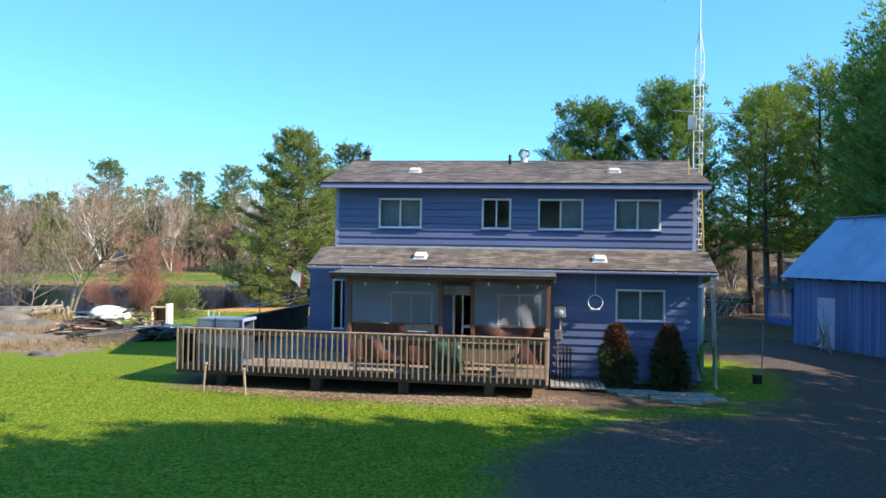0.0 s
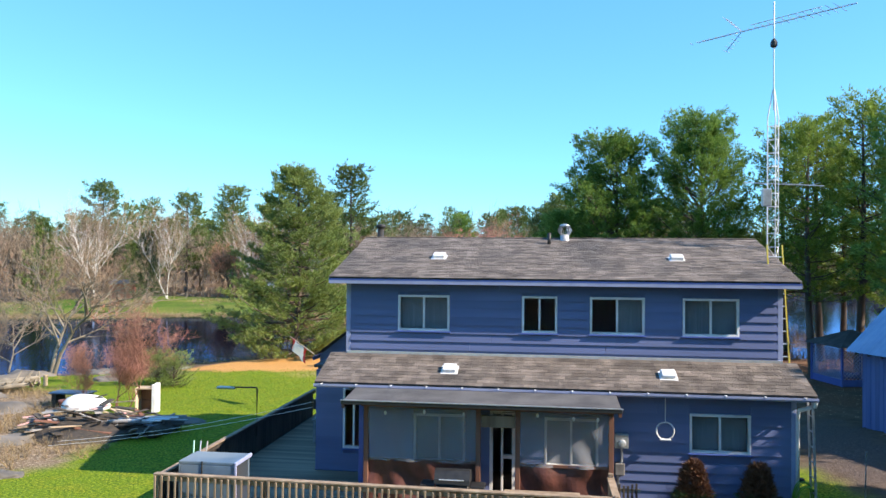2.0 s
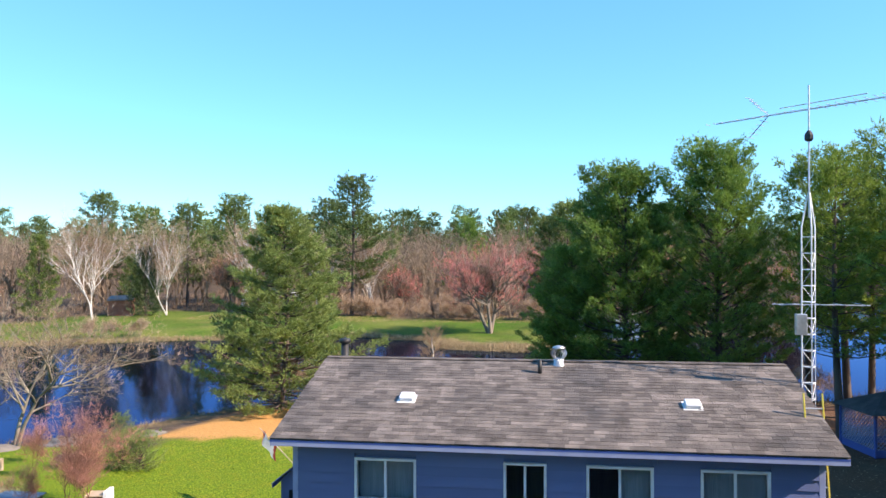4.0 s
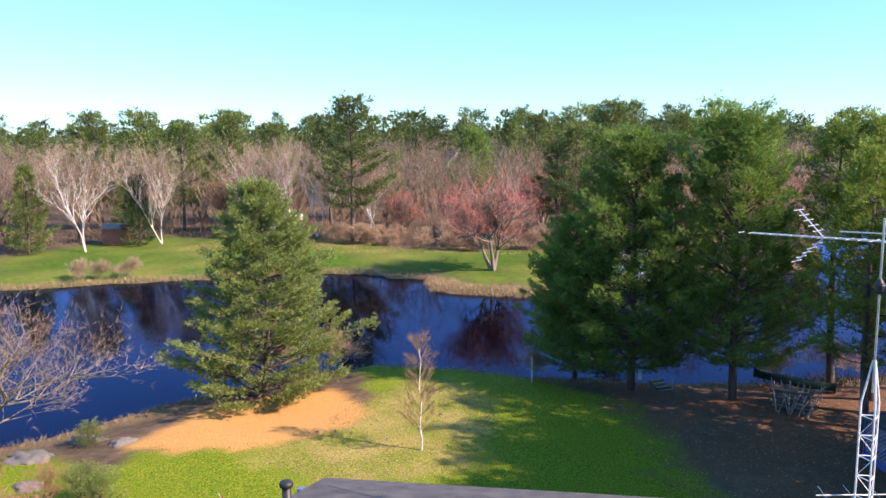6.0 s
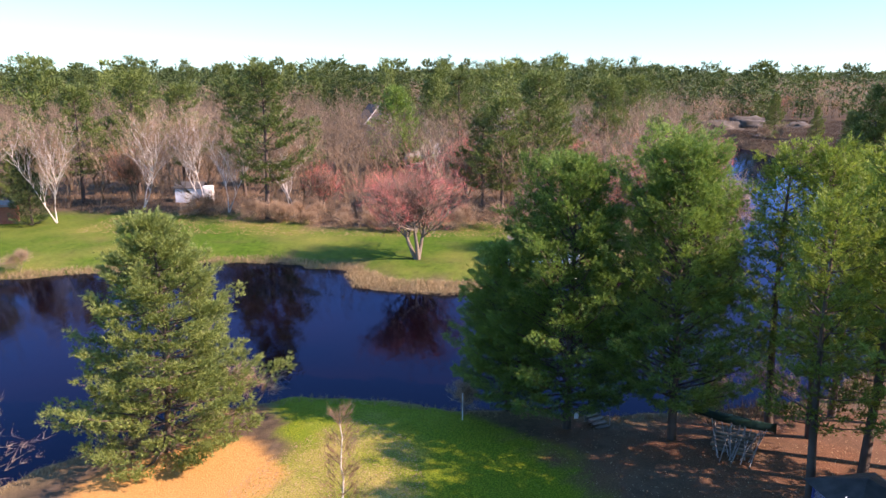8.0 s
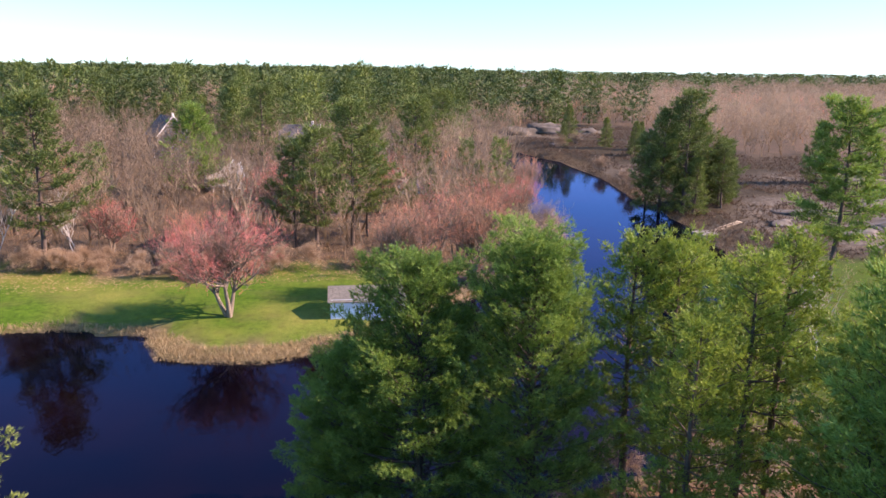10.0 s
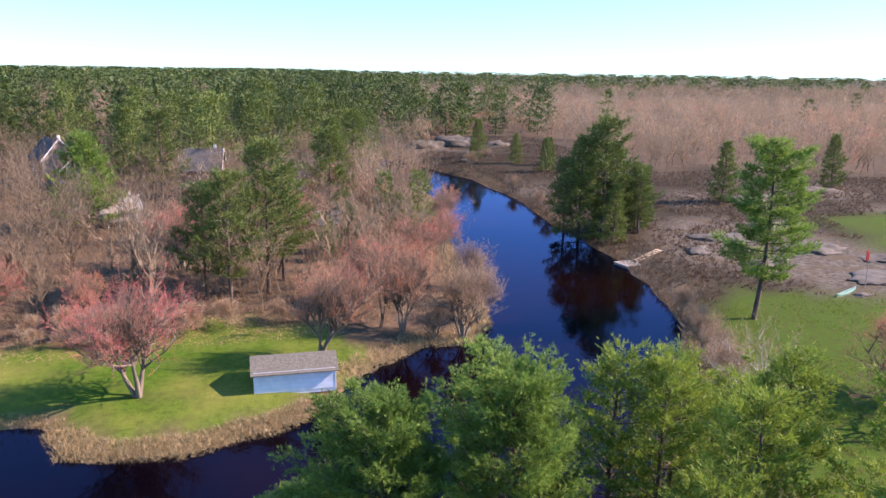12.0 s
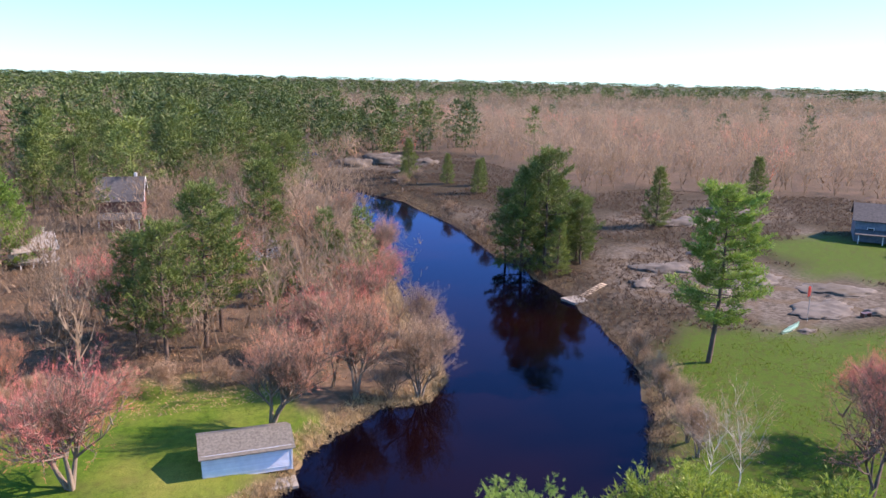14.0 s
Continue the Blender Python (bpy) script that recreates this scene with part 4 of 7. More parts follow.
for x, y, s in ((-41.5, 66.0, 0.9), (-46, 63.5, 1.0), (3.9, 35.9, 0.8), (18.6, 37.2, 0.9), (22, 38.5, 1.0), (-12.6, 33.4, 1.4), (-9.0, 35.6, 1.2), (-15.0, 31.4, 1.1)):
    again(brush, x, y, s, R.uniform(0, 6))
cedar_far = make_pine("cedar_tree", pine_arrays(47, 9.0, 2.4, 0.02, 0.7, 0.50, (5, 8), 0.5, 0.40, 6, 4, 0.30, 0.06, 0.6, 0.3, 2.0, 0.2), CEDARLEAF, BARK, "dark bushy cedar at the wood's edge")
cedar_far["category"] = "cedar tree"
stand(cedar_far, -52.4, 86.5, 1.05, 0.0)
juniper = make_pine("juniper_bush", pine_arrays(49, 2.0, 1.5, 0.02, 0.5, 0.18, (5, 8), 0.22, 0.18, 6, 5, 0.12, 0.018, 0.8, 0.3, 2.0, 0.2), SOFTNEEDLE, BARK, "olive green juniper bush by the garden pond edge")
juniper["category"] = "bush"
stand(juniper, -13.2, 15.6, 0.60, 0.0)
again(juniper, -12.2, 15.2, 0.58, 1.0)
again(juniper, -17.0, 21.6, 0.45, 2.0)


# ---- woods too many to count ----
def low_pine(seed, level):
    """Far pines in three grades, of unit height: the farther, the fewer and broader the sprays."""
    rn = np.random.RandomState(seed)
    r, crown, power, rise = rn.uniform(3.6, 5.4), rn.uniform(0.14, 0.36), rn.uniform(0.42, 0.85), rn.uniform(0.15, 0.5)
    step, boughs, gap, ball, tufts_in, count, length, width, clumps = ((1.5, (4, 7), 1.3, 0.80, 9, 1, 0.80, 0.19, 1.7), (2.6, (4, 6), 2.4, 1.1, 5, 1, 1.3, 0.46, 1.2), (3.4, (3, 5), 4.0, 1.4, 2, 1, 2.6, 1.1, 0.6))[level]
    segs, tris, tint = pine_arrays(seed, 17.0, r, crown, power, step, boughs, gap, ball, tufts_in, count, length, width, rise, 0.2, 1.5, 0.32, (1.6, 1.6, 0.4)[level], clumps)
    stem = blades(np.array([[0, 0, 0.0]]), np.array([[0, 0, 1.0]]), 3, 0.8, 0.022, 0.0, rn)
    return np.concatenate([tris / 17.0, stem])


def low_bare(seed, tris, spread=0.7):
    """A leafless hardwood of unit height: thin rising twigs about a few limbs."""
    wide, long = (0.0042, 0.10) if tris > 150 else (0.0095, 0.15) if tris > 60 else (0.030, 0.20)
    segs, t, tint = bare_arrays(seed, 1.0, spread, (8, 6), 6, 0.24, 0.75, long, wide, 1)
    keep = np.random.RandomState(seed).permutation(len(t))[:tris]
    big = sorted(segs, key=lambda s: -s[2])[:40 if tris > 150 else 20 if tris > 60 else 8]
    limbs = np.array([[s[0] + (max(s[2], 0.004), 0, 0), s[0] - (max(s[2], 0.004), 0, 0), s[1]] for s in big] + [[s[0] + (0, max(s[2], 0.004), 0), s[0] - (0, max(s[2], 0.004), 0), s[1]] for s in big[:8]])
    return np.concatenate([t[keep], limbs])


def woods(name, label, places, forms, material, widen=1.0):
    """All the trees of one kind, at rows of x, y, height, tint, in one mesh."""
    out, tint = [], []
    rn = np.random.RandomState(len(places))
    zz = height(places[:, 0], places[:, 1]) + smooth(900, 3500, np.hypot(places[:, 0], places[:, 1])) * 3
    for i, (x, y, h, c) in enumerate(places):
        f = forms[rn.randint(len(forms))]
        a = rn.uniform(0, math.tau)
        ca, sa = math.cos(a), math.sin(a)
        w = h * widen * rn.uniform(0.85, 1.25)
        v = np.empty_like(f)
        v[..., 0] = x + w * (ca * f[..., 0] - sa * f[..., 1])
        v[..., 1] = y + w * (sa * f[..., 0] + ca * f[..., 1])
        v[..., 2] = zz[i] - 0.2 + h * f[..., 2]
        out.append(v)
        tint.append(np.full(len(f), c))
    return tagged(new(name, tri_mesh(name, np.concatenate(out), material, np.concatenate(tint))), label, "woods", kind="stuff")


CLEARINGS = LAWNS[1:] + [HEATH, [(-60, -20), (42, -20), (42, 58), (-20, 60), (-60, 40)], [(-26, 168), (-2, 176), (10, 150), (12, 172), (2, 186), (-26, 190)], [(-14, 142), (4, 146), (2, 158), (-14, 156)], [(-40, 100), (-46, 108), (-34, 110), (-33, 101)], [(22, 136), (34, 138), (34, 150), (22, 148)]]


def scatter(r0, r1, gap, seed, a0=-58, a1=66):
    rn = np.random.RandomState(seed)
    n = int(2 * r1 / gap)
    k = (np.arange(n) + 0.5) * gap - r1
    x, y = np.meshgrid(k, k)
    x, y = (x + rn.uniform(-0.48, 0.48, x.shape) * gap).ravel() + 5, (y + rn.uniform(-0.48, 0.48, y.shape) * gap).ravel() + 8
    d, a = np.hypot(x - 5, y - 8), np.degrees(np.arctan2(x - 5, y - 8))
    ok = (d >= r0) & (d < r1) & (a > a0) & (a < a1)
    x, y = x[ok], y[ok]
    ok = signed(POND, x, y) > 2.5
    for c in CLEARINGS:
        ok &= signed(c, x, y) > 1.5
    return x[ok], y[ok], rn


def plant(r0, r1, gap, seed, pine_grade, bare_tris, widen, tag, a0=-58, a1=66, least=0.0):
    x, y, rn = scatter(r0, r1, gap, seed, a0, a1)
    west = smooth(75, 25, x - 0.16 * y)
    dense = np.exp(-((x - 92) / 52) ** 2 - ((y - 338) / 55) ** 2) + 0.45 * np.exp(-((x + 15) / 60) ** 2 - ((y - 255) / 36) ** 2)
    share = np.clip(0.004 + west * (0.05 + 0.10 * smooth(140, 190, y) + (0.10 + 0.10 * smooth(120, 220, y) - 0.10 * smooth(300, 400, y)) * (wobble(x, y, 0.021, 1.0) + 0.8 * wobble(x, y, 0.06, 5.0))) + 0.9 * dense + 0.5 * smooth(620, 1300, y) * (0.6 + 0.7 * wobble(x * 0.3, y, 0.012, 4.0)), 0.004, 0.92) * smooth(40, 125, y)
    is_pine = rn.uniform(size=len(x)) < np.maximum(share, least)
    h = np.where(is_pine, rn.uniform(9.5, 20.5, len(x)) + 2.5 * west * smooth(100, 150, y), rn.uniform(9, 14.5, len(x)) + 1.5 * west)
    red = (rn.uniform(size=len(x)) < 0.05 + 0.12 * west + 0.10 * wobble(x, y, 0.03, 3.0))
    tint = np.where(is_pine, rn.uniform(-0.14, 0.20, len(x)) - 0.16 * smooth(180, 320, y), np.where(red, rn.uniform(0.26, 0.45, len(x)), rn.uniform(-0.20, 0.22, len(x))))
    rows = np.stack([x, y, h, tint], 1)
    woods("pine_woods", "dense stand of green pines in " + tag, rows[is_pine], [low_pine(60 + k, pine_grade) for k in range(7)], FARNEEDLE, widen)
    woods("bare_woods", "leafless brown and pinkish hardwoods in " + tag, rows[~is_pine], [low_bare(70 + k, bare_tris) for k in range(7)], FARTWIG, widen)


plant(66, 250, 6.2, 101, 0, 300, 1.0, "the near woods")
plant(250, 620, 7.8, 102, 1, 84, 1.2, "the middle distance")
plant(620, 1500, 15.0, 103, 2, 34, 1.5, "the far distance")
plant(1500, 4400, 70.0, 104, 2, 12, 6.0, "the flat horizon")
# never in view: added to close the surroundings and cut skylight from behind
plant(44, 74, 6.5, 105, 1, 64, 1.0, "the unseen wood added behind the viewpoint", 110, 250, 0.6)
plant(44, 74, 6.5, 106, 1, 64, 1.0, "the unseen wood added behind the viewpoint", -180, -110, 0.6)


def tufts(name, label, x, y, per, length, width, material, lean=0.5, category="grass", tint=0.0):
    """Blades in clumps over many places, as one mesh."""
    rn = np.random.RandomState(len(x))
    p = np.stack([x, y, height(x, y) - 0.02], 1)
    t = blades(p, np.tile((0, 0, 1.0), (len(p), 1)), per, length, width, lean, rn)
    t[..., 2] = np.maximum(t[..., 2], p[0, 2] * 0 + np.repeat(p[:, 2], per)[:, None] - 0.03)
    return tagged(new(name, tri_mesh(name, t, material, np.repeat(tint + rn.uniform(-0.08, 0.08, len(p)), per))), label, category, kind="stuff")


def along(line, count, near, far, seed):
    """Random places beside a shoreline, on its land side."""
    rn = np.random.RandomState(seed)
    pts = np.array(line, float)
    seg = np.hypot(*np.diff(pts, axis=0).T)
    s = np.concatenate([[0], np.cumsum(seg)])
    u = rn.uniform(0, s[-1], count)
    x, y = np.interp(u, s, pts[:, 0]), np.interp(u, s, pts[:, 1])
    x, y = x + rn.normal(size=count) * far, y + rn.normal(size=count) * far
    d = signed(POND, x, y)
    ok = (d > near) & (d < far * 1.6)
    return x[ok], y[ok]




# ---- the house ----
X0, X1, DEPTH = 0.0, 10.35, 7.2
LOWER_Y = -1.08
EAVE_Y, EAVE_Z, RIDGE_Y, RIDGE_Z = -0.38, 5.42, 3.6, 6.52
LOW_EAVE_Y, LOW_EAVE_Z, LOW_TOP_Z = -1.42, 3.02, 3.56
house = thing("house", None, "two-storey blue clapboard house with grey shingled roofs", "house")


def walls(parent, name, outline, openings, y, thick, mat):
    """A wall in the xz plane at y with rectangular openings cut through, as strips between the cuts."""
    xs = sorted({outline[0], outline[2], *(o[0] for o in openings), *(o[2] for o in openings)})
    zs = sorted({outline[1], outline[3], *(o[1] for o in openings), *(o[3] for o in openings)})
    bm = bmesh.new()
    for a, b in zip(xs[:-1], xs[1:]):
        for c, d in zip(zs[:-1], zs[1:]):
            mx, mz = (a + b) / 2, (c + d) / 2
            if not any(o[0] < mx < o[2] and o[1] < mz < o[3] for o in openings):
                cube((a, y, c), (b, y + thick, d), 0, bm)
    bmesh.ops.remove_doubles(bm, verts=bm.verts[:], dist=0.0005)
    spots = [tuple(round(k, 3) for k in f.calc_center_median()) for f in bm.faces]
    bmesh.ops.delete(bm, geom=[f for f, c in zip(bm.faces[:], spots) if spots.count(c) > 1], context="FACES")
    return part(name, bm, mat, parent)


UPPER_WINDOWS = [(1.30, 4.11, 2.58, 4.99), (4.34, 4.11, 5.19, 5.0), (5.96, 4.11, 7.24, 5.0), (8.11, 4.11, 9.39, 5.0)]
LOWER_WINDOWS = [(8.08, 1.64, 9.38, 2.50), (1.9, 1.2, 3.1, 2.3), (4.9, 1.2, 6.1, 2.3), (3.66, 0.45, 4.24, 2.42)]
wall_up = walls(house, "upper_wall", (X0, 2.6, X1, 5.36), UPPER_WINDOWS, 0.03, 0.16, SIDING)
wall_low = walls(house, "lower_wall", (0.62, 0.05, 10.31, 3.0), LOWER_WINDOWS, LOWER_Y + 0.03, 0.16, SIDING)
for nm, a, b in (("side_wall", (X0, 0.19, 2.6), (X0 + 0.16, DEPTH, 5.36)), ("side_wall", (X1 - 0.16, 0.19, 2.6), (X1, DEPTH, 5.36)), ("back_wall", (-0.95, DEPTH - 0.16, 0.0), (X1, DEPTH, 5.3)),
                 ("side_wall", (10.15, LOWER_Y + 0.19, 0.0), (10.31, DEPTH - 0.16, 3.0)), ("side_wall", (-0.95, 0.745, 0.0), (-0.80, DEPTH - 0.16, 3.05)), ("side_wall", (0.62, LOWER_Y + 0.19, 0.0), (0.74, 0.6, 3.0))):
    part(nm, cube(a, b, 0.01), SIDING, house)
recess = walls(house, "recessed_wall", (-0.95, 0.3, 0.62, 3.0), [(-0.22, 1.02, 0.34, 2.56)], 0.6, 0.14, SIDING)
for x, sgn in ((X0, -1), (X1, 1)):
    g = bmesh.new()
    vs = [g.verts.new((x + dx, y, z)) for dx in (0, -0.14 * sgn) for y, z in ((0.19, 5.36), (DEPTH, 5.36), (RIDGE_Y, RIDGE_Z - 0.10))]
    g.faces.new(vs[:3])
    g.faces.new(vs[5:2:-1])
    for i in range(3):
        g.faces.new((vs[i], vs[(i + 1) % 3], vs[3 + (i + 1) % 3], vs[3 + i]))
    part("gable", g, SIDING, house)
part("foundation", cube((0.70, LOWER_Y + 0.06, -0.4), (10.25, DEPTH - 0.2, 0.05)), CONCRETE, house)
part("upper_floor", cube((0.2, 0.2, 2.75), (10.1, 7.0, 2.85)), DARKWOOD, house)
part("room_partition", cube((0.2, 2.4, 0.1), (10.1, 2.5, 2.7)), CURTAIN, house)
part("room_partition", cube((0.2, 2.4, 2.9), (10.1, 2.5, 5.3)), CURTAIN, house)


def sliding_window(parent, x0, z0, x1, z1, y, curtain=0.0, divide=0.5):
    """White sliding window: frame, sill, meeting rail, two panes, curtain behind."""
    win = child("window", None, parent)
    f = 0.055
    for a, b in (((x0 - f, z0 - f), (x0, z1 + f)), ((x1, z0 - f), (x1 + f, z1 + f)), ((x0, z1), (x1, z1 + f)), ((x0, z0 - f), (x1, z0))):
        part("frame", cube((a[0], y - 0.035, a[1]), (b[0], y + 0.10, b[1]), 0.006), WHITE, win)
    part("sill", cube((x0 - f - 0.03, y - 0.075, z0 - f - 0.035), (x1 + f + 0.03, y + 0.02, z0 - f - 0.002), 0.006), BLUETRIM, win)
    xm = x0 + (x1 - x0) * divide
    part("meeting_rail", cube((xm - 0.025, y - 0.012, z0), (xm + 0.025, y + 0.05, z1), 0.005), WHITE, win)
    for a, b, dy in ((x0, xm - 0.025, 0.012), (xm + 0.025, x1, 0.035)):
        p = part("pane", cube((a + 0.002, y + dy, z0 + 0.002), (b - 0.002, y + dy + 0.006, z1 - 0.002)), GLASS, win)
        p.visible_shadow = False
    if curtain:
        a, b = (xm, x1) if curtain == 1 else (x0, x1)
        part("curtain", crumple(cube((a, y + 0.22, z0 - 0.05), (b + 0.02, y + 0.25, z1 + 0.05)), 0.02, 9.0, 1.0, 4), CURTAIN, win, "pale grey curtain")
    return win


for (x0, z0, x1, z1), cu in zip(UPPER_WINDOWS, (2, 0, 1, 2)):
    sliding_window(wall_up, x0 + 0.055, z0 + 0.055, x1 - 0.055, z1 - 0.055, 0.0, cu)
sliding_window(wall_low, 8.135, 1.695, 9.325, 2.445, LOWER_Y, 2)
for (x0, z0, x1, z1) in LOWER_WINDOWS[1:3]:
    sliding_window(wall_low, x0 + 0.055, z0 + 0.055, x1 - 0.055, z1 - 0.055, LOWER_Y, 2)
sliding_window(recess, -0.165, 1.075, 0.285, 2.505, 0.57, 0, 0.5)

# patio door
door = child("patio_door", None, wall_low)
for a, b in (((3.66, 0.45), (3.73, 2.42)), ((4.17, 0.45), (4.24, 2.42)), ((3.73, 2.35), (4.17, 2.42)), ((3.73, 0.45), (4.17, 0.53)), ((3.92, 0.53), (3.97, 2.35)), ((3.97, 1.34), (4.17, 1.42))):
    part("frame", cube((a[0], LOWER_Y - 0.02, a[1]), (b[0], LOWER_Y + 0.09, b[1]), 0.005), WHITE, door)
part("pane", cube((3.735, LOWER_Y + 0.03, 0.535), (3.915, LOWER_Y + 0.036, 2.345)), GLASS, door)
part("pane", cube((3.975, LOWER_Y + 0.05, 0.535), (4.165, LOWER_Y + 0.056, 1.335)), GLASS, door)

# trim: corner boards, fascias, gutter
for x, y0, z0, z1 in ((X0 - 0.012, -0.02, 2.62, 5.36), (X1 - 0.10, -0.02, 2.62, 5.36), (10.22, LOWER_Y - 0.02, 0.1, 3.0), (0.60, LOWER_Y - 0.02, 0.1, 3.0)):
    part("corner_board", cube((x, y0, z0), (x + 0.11, y0 + 0.03, z1), 0.004), PALETRIM if z0 > 1 or x > 5 else BLUETRIM, house)
part("soffit", cube((-0.36, EAVE_Y + 0.02, 5.27), (10.66, 0.03, 5.30)), BLUETRIM, house)
part("fascia", cube((-0.37, EAVE_Y - 0.012, 5.26), (10.67, EAVE_Y + 0.02, 5.385), 0.004), PALETRIM, house)
part("fascia", cube((-0.37, EAVE_Y - 0.016, 5.345), (10.67, EAVE_Y - 0.014, 5.385)), BLUETRIM, house)
part("soffit", cube((-0.36, LOW_EAVE_Y + 0.03, 2.90), (10.63, LOWER_Y + 0.03, 2.93)), BLUETRIM, house)
gut = bmesh.new()
prof = [(0.0, 0.0), (-0.075, 0.0), (-0.10, 0.035), (-0.10, 0.085), (-0.092, 0.085), (-0.092, 0.037), (-0.07, 0.008), (0.0, 0.008)]
for i in range(2):
    for y, z in prof:
        gut.verts.new((-0.38 if i == 0 else 10.65, LOW_EAVE_Y + y, 2.90 + z))
gut.verts.ensure_lookup_table()
for k in range(8):
    gut.faces.new((gut.verts[k], gut.verts[(k + 1) % 8], gut.verts[8 + (k + 1) % 8], gut.verts[8 + k]))
gutter = part("gutter", gut, PALETRIM, house)
for k in range(14):
    x = -0.2 + k * 0.815
    part("gutter_clip", cube((x - 0.018, LOW_EAVE_Y - 0.112, 2.965), (x + 0.018, LOW_EAVE_Y - 0.005, 2.99), 0.004), WHITE, gutter)
part("downspout", tube([(10.62, -1.47, 2.95), (10.62, -1.40, 2.80), (10.36, -1.16, 2.66), (10.34, -1.14, 2.5), (10.34, -1.14, 0.15)], 0.045, 8), WHITE, house, "white downspout", smooth=True)


# roofs: boarded slab under the shingles
def slope_slab(name, x0, x1, ya, za, yb, zb, thick, mat, parent):
    bm = bmesh.new()
    v = [bm.verts.new((x, y, z)) for x in (x0, x1) for y, z in ((ya, za), (yb, zb), (yb, zb - thick), (ya, za - thick))]
    bm.faces.new(v[:4])
    bm.faces.new(v[7:3:-1])
    for i in range(4):
        bm.faces.new((v[i], v[4 + i], v[4 + (i + 1) % 4], v[(i + 1) % 4]))
    return part(name, bm, mat, parent)


roof_up = slope_slab("upper_roof", -0.37, 10.67, EAVE_Y, EAVE_Z - 0.02, RIDGE_Y, RIDGE_Z - 0.02, 0.09, DARKSHINGLE, house)
roof_back = slope_slab("back_roof", -0.37, 10.67, DEPTH + 0.38, EAVE_Z - 0.02, RIDGE_Y, RIDGE_Z - 0.021, 0.09, DARKSHINGLE, house)
roof_low = slope_slab("lower_roof", -0.38, 10.65, LOW_EAVE_Y, LOW_EAVE_Z - 0.02, 0.0, LOW_TOP_Z - 0.02, 0.07, DARKSHINGLE, house)
part("flashing", cube((0.02, -0.05, LOW_TOP_Z - 0.05), (X1, -0.005, LOW_TOP_Z + 0.03)), BRIGHTMETAL, house)
part("side_roof", cube((-1.0, 0.55, 3.06), (0.0, 5.2, 3.14), 0.01), DARKSHINGLE, house)
wing = bmesh.new()
wv = [wing.verts.new(p) for p in ((0.0, 5.2, 4.66), (0.0, 7.3, 4.66), (-2.44, 7.3, 2.76), (-2.44, 5.2, 2.76))]
wing.faces.new(wv)
bmesh.ops.solidify(wing, geom=wing.faces[:], thickness=0.08)
wing_roof = part("wing_roof", wing, DARKSHINGLE, house)
part("wing_fascia", cube((-2.47, 5.2, 2.62), (-2.43, 7.3, 2.74)), BLUETRIM, house)
part("wing_gable", prism([(-2.3, 0.45), (-0.96, 0.45), (-0.96, 3.82), (-2.3, 2.78)], 0.14), SIDING, house, "", Matrix.Translation((0, 5.45, 0)))
part("wing_wall", cube((-2.3, 5.60, 0.45), (-2.16, 7.2, 2.72), 0.01), SIDING, house)
part("wing_window", cube((-2.05, 5.40, 1.9), (-1.75, 5.445, 2.5), 0.01), BLACKHOLE, house, "small dark window")
part("ridge_cap", cube((-0.37, RIDGE_Y - 0.11, RIDGE_Z - 0.03), (10.67, RIDGE_Y + 0.11, RIDGE_Z + 0.015), 0.02), SHINGLE, roof_up)


def roof_at(y):
    return EAVE_Z + (RIDGE_Z - EAVE_Z) * (y - EAVE_Y) / (RIDGE_Y - EAVE_Y)


def low_at(y):
    return LOW_EAVE_Z + (LOW_TOP_Z - LOW_EAVE_Z) * (y - LOW_EAVE_Y) / -LOW_EAVE_Y


# roof fittings
def box_vent(x, y, z, pitch, parent):
    v = child("roof_vent", None, parent, "white square roof vent")
    v.matrix_basis = pose(x, y, z, math.degrees(math.atan(pitch)))
    part("flange", cube((-0.20, -0.20, 0.012), (0.20, 0.20, 0.02)), WHITE, v)
    part("hood", cube((-0.16, -0.15, 0.02), (0.16, 0.14, 0.12), 0.02), WHITE, v)


for x in (2.12, 8.2):
    box_vent(x, 1.41, roof_at(1.41), 0.276, roof_up)
for x in (2.69, 7.66):
    box_vent(x, -0.78, low_at(-0.78), 0.38, roof_low)
turbine = child("turbine_vent", None, roof_up, "galvanised turbine roof vent")
part("base", lathe([(0.17, 0.0), (0.15, 0.05), (0.12, 0.06), (0.12, 0.20)], 14, None, (5.44, 3.35, roof_at(3.35) - 0.04)), STEEL, turbine, smooth=True)
tb = bmesh.new()
for k in range(16):
    a = k * math.tau / 16
    prev = None
    for j in range(6):
        s = j / 5 * math.pi
        r = 0.13 + 0.07 * math.sin(s)
        tw = a + 0.5 * j / 5
        row = [tb.verts.new((5.44 + rr * math.cos(tw), 3.35 + rr * math.sin(tw), roof_at(3.35) + 0.16 + 0.24 * j / 5)) for rr in (r, r - 0.05)]
        if prev:
            tb.faces.new((prev[0], prev[1], row[1], row[0]))
        prev = row
part("fins", tb, STEEL, turbine)
part("cap", lathe([(0.15, 0.0), (0.16, 0.015), (0.10, 0.05), (0.02, 0.07)], 14, None, (5.44, 3.35, roof_at(3.35) + 0.40)), STEEL, turbine, smooth=True)
part("plumbing_stack", tube([(5.0, 2.85, roof_at(2.85) - 0.05), (5.0, 2.85, roof_at(2.85) + 0.33)], 0.05, 10), BLACKMETAL, roof_up, "black vent pipe", smooth=True)
flue = child("chimney_pipe", None, roof_up, "black stovepipe chimney with a rain cap")
part("pipe", lathe([(0.14, -0.2), (0.12, 0.05), (0.10, 0.06), (0.10, 0.40)], 14, None, (-0.05, 4.1, 6.42)), BLACKMETAL, flue, smooth=True)
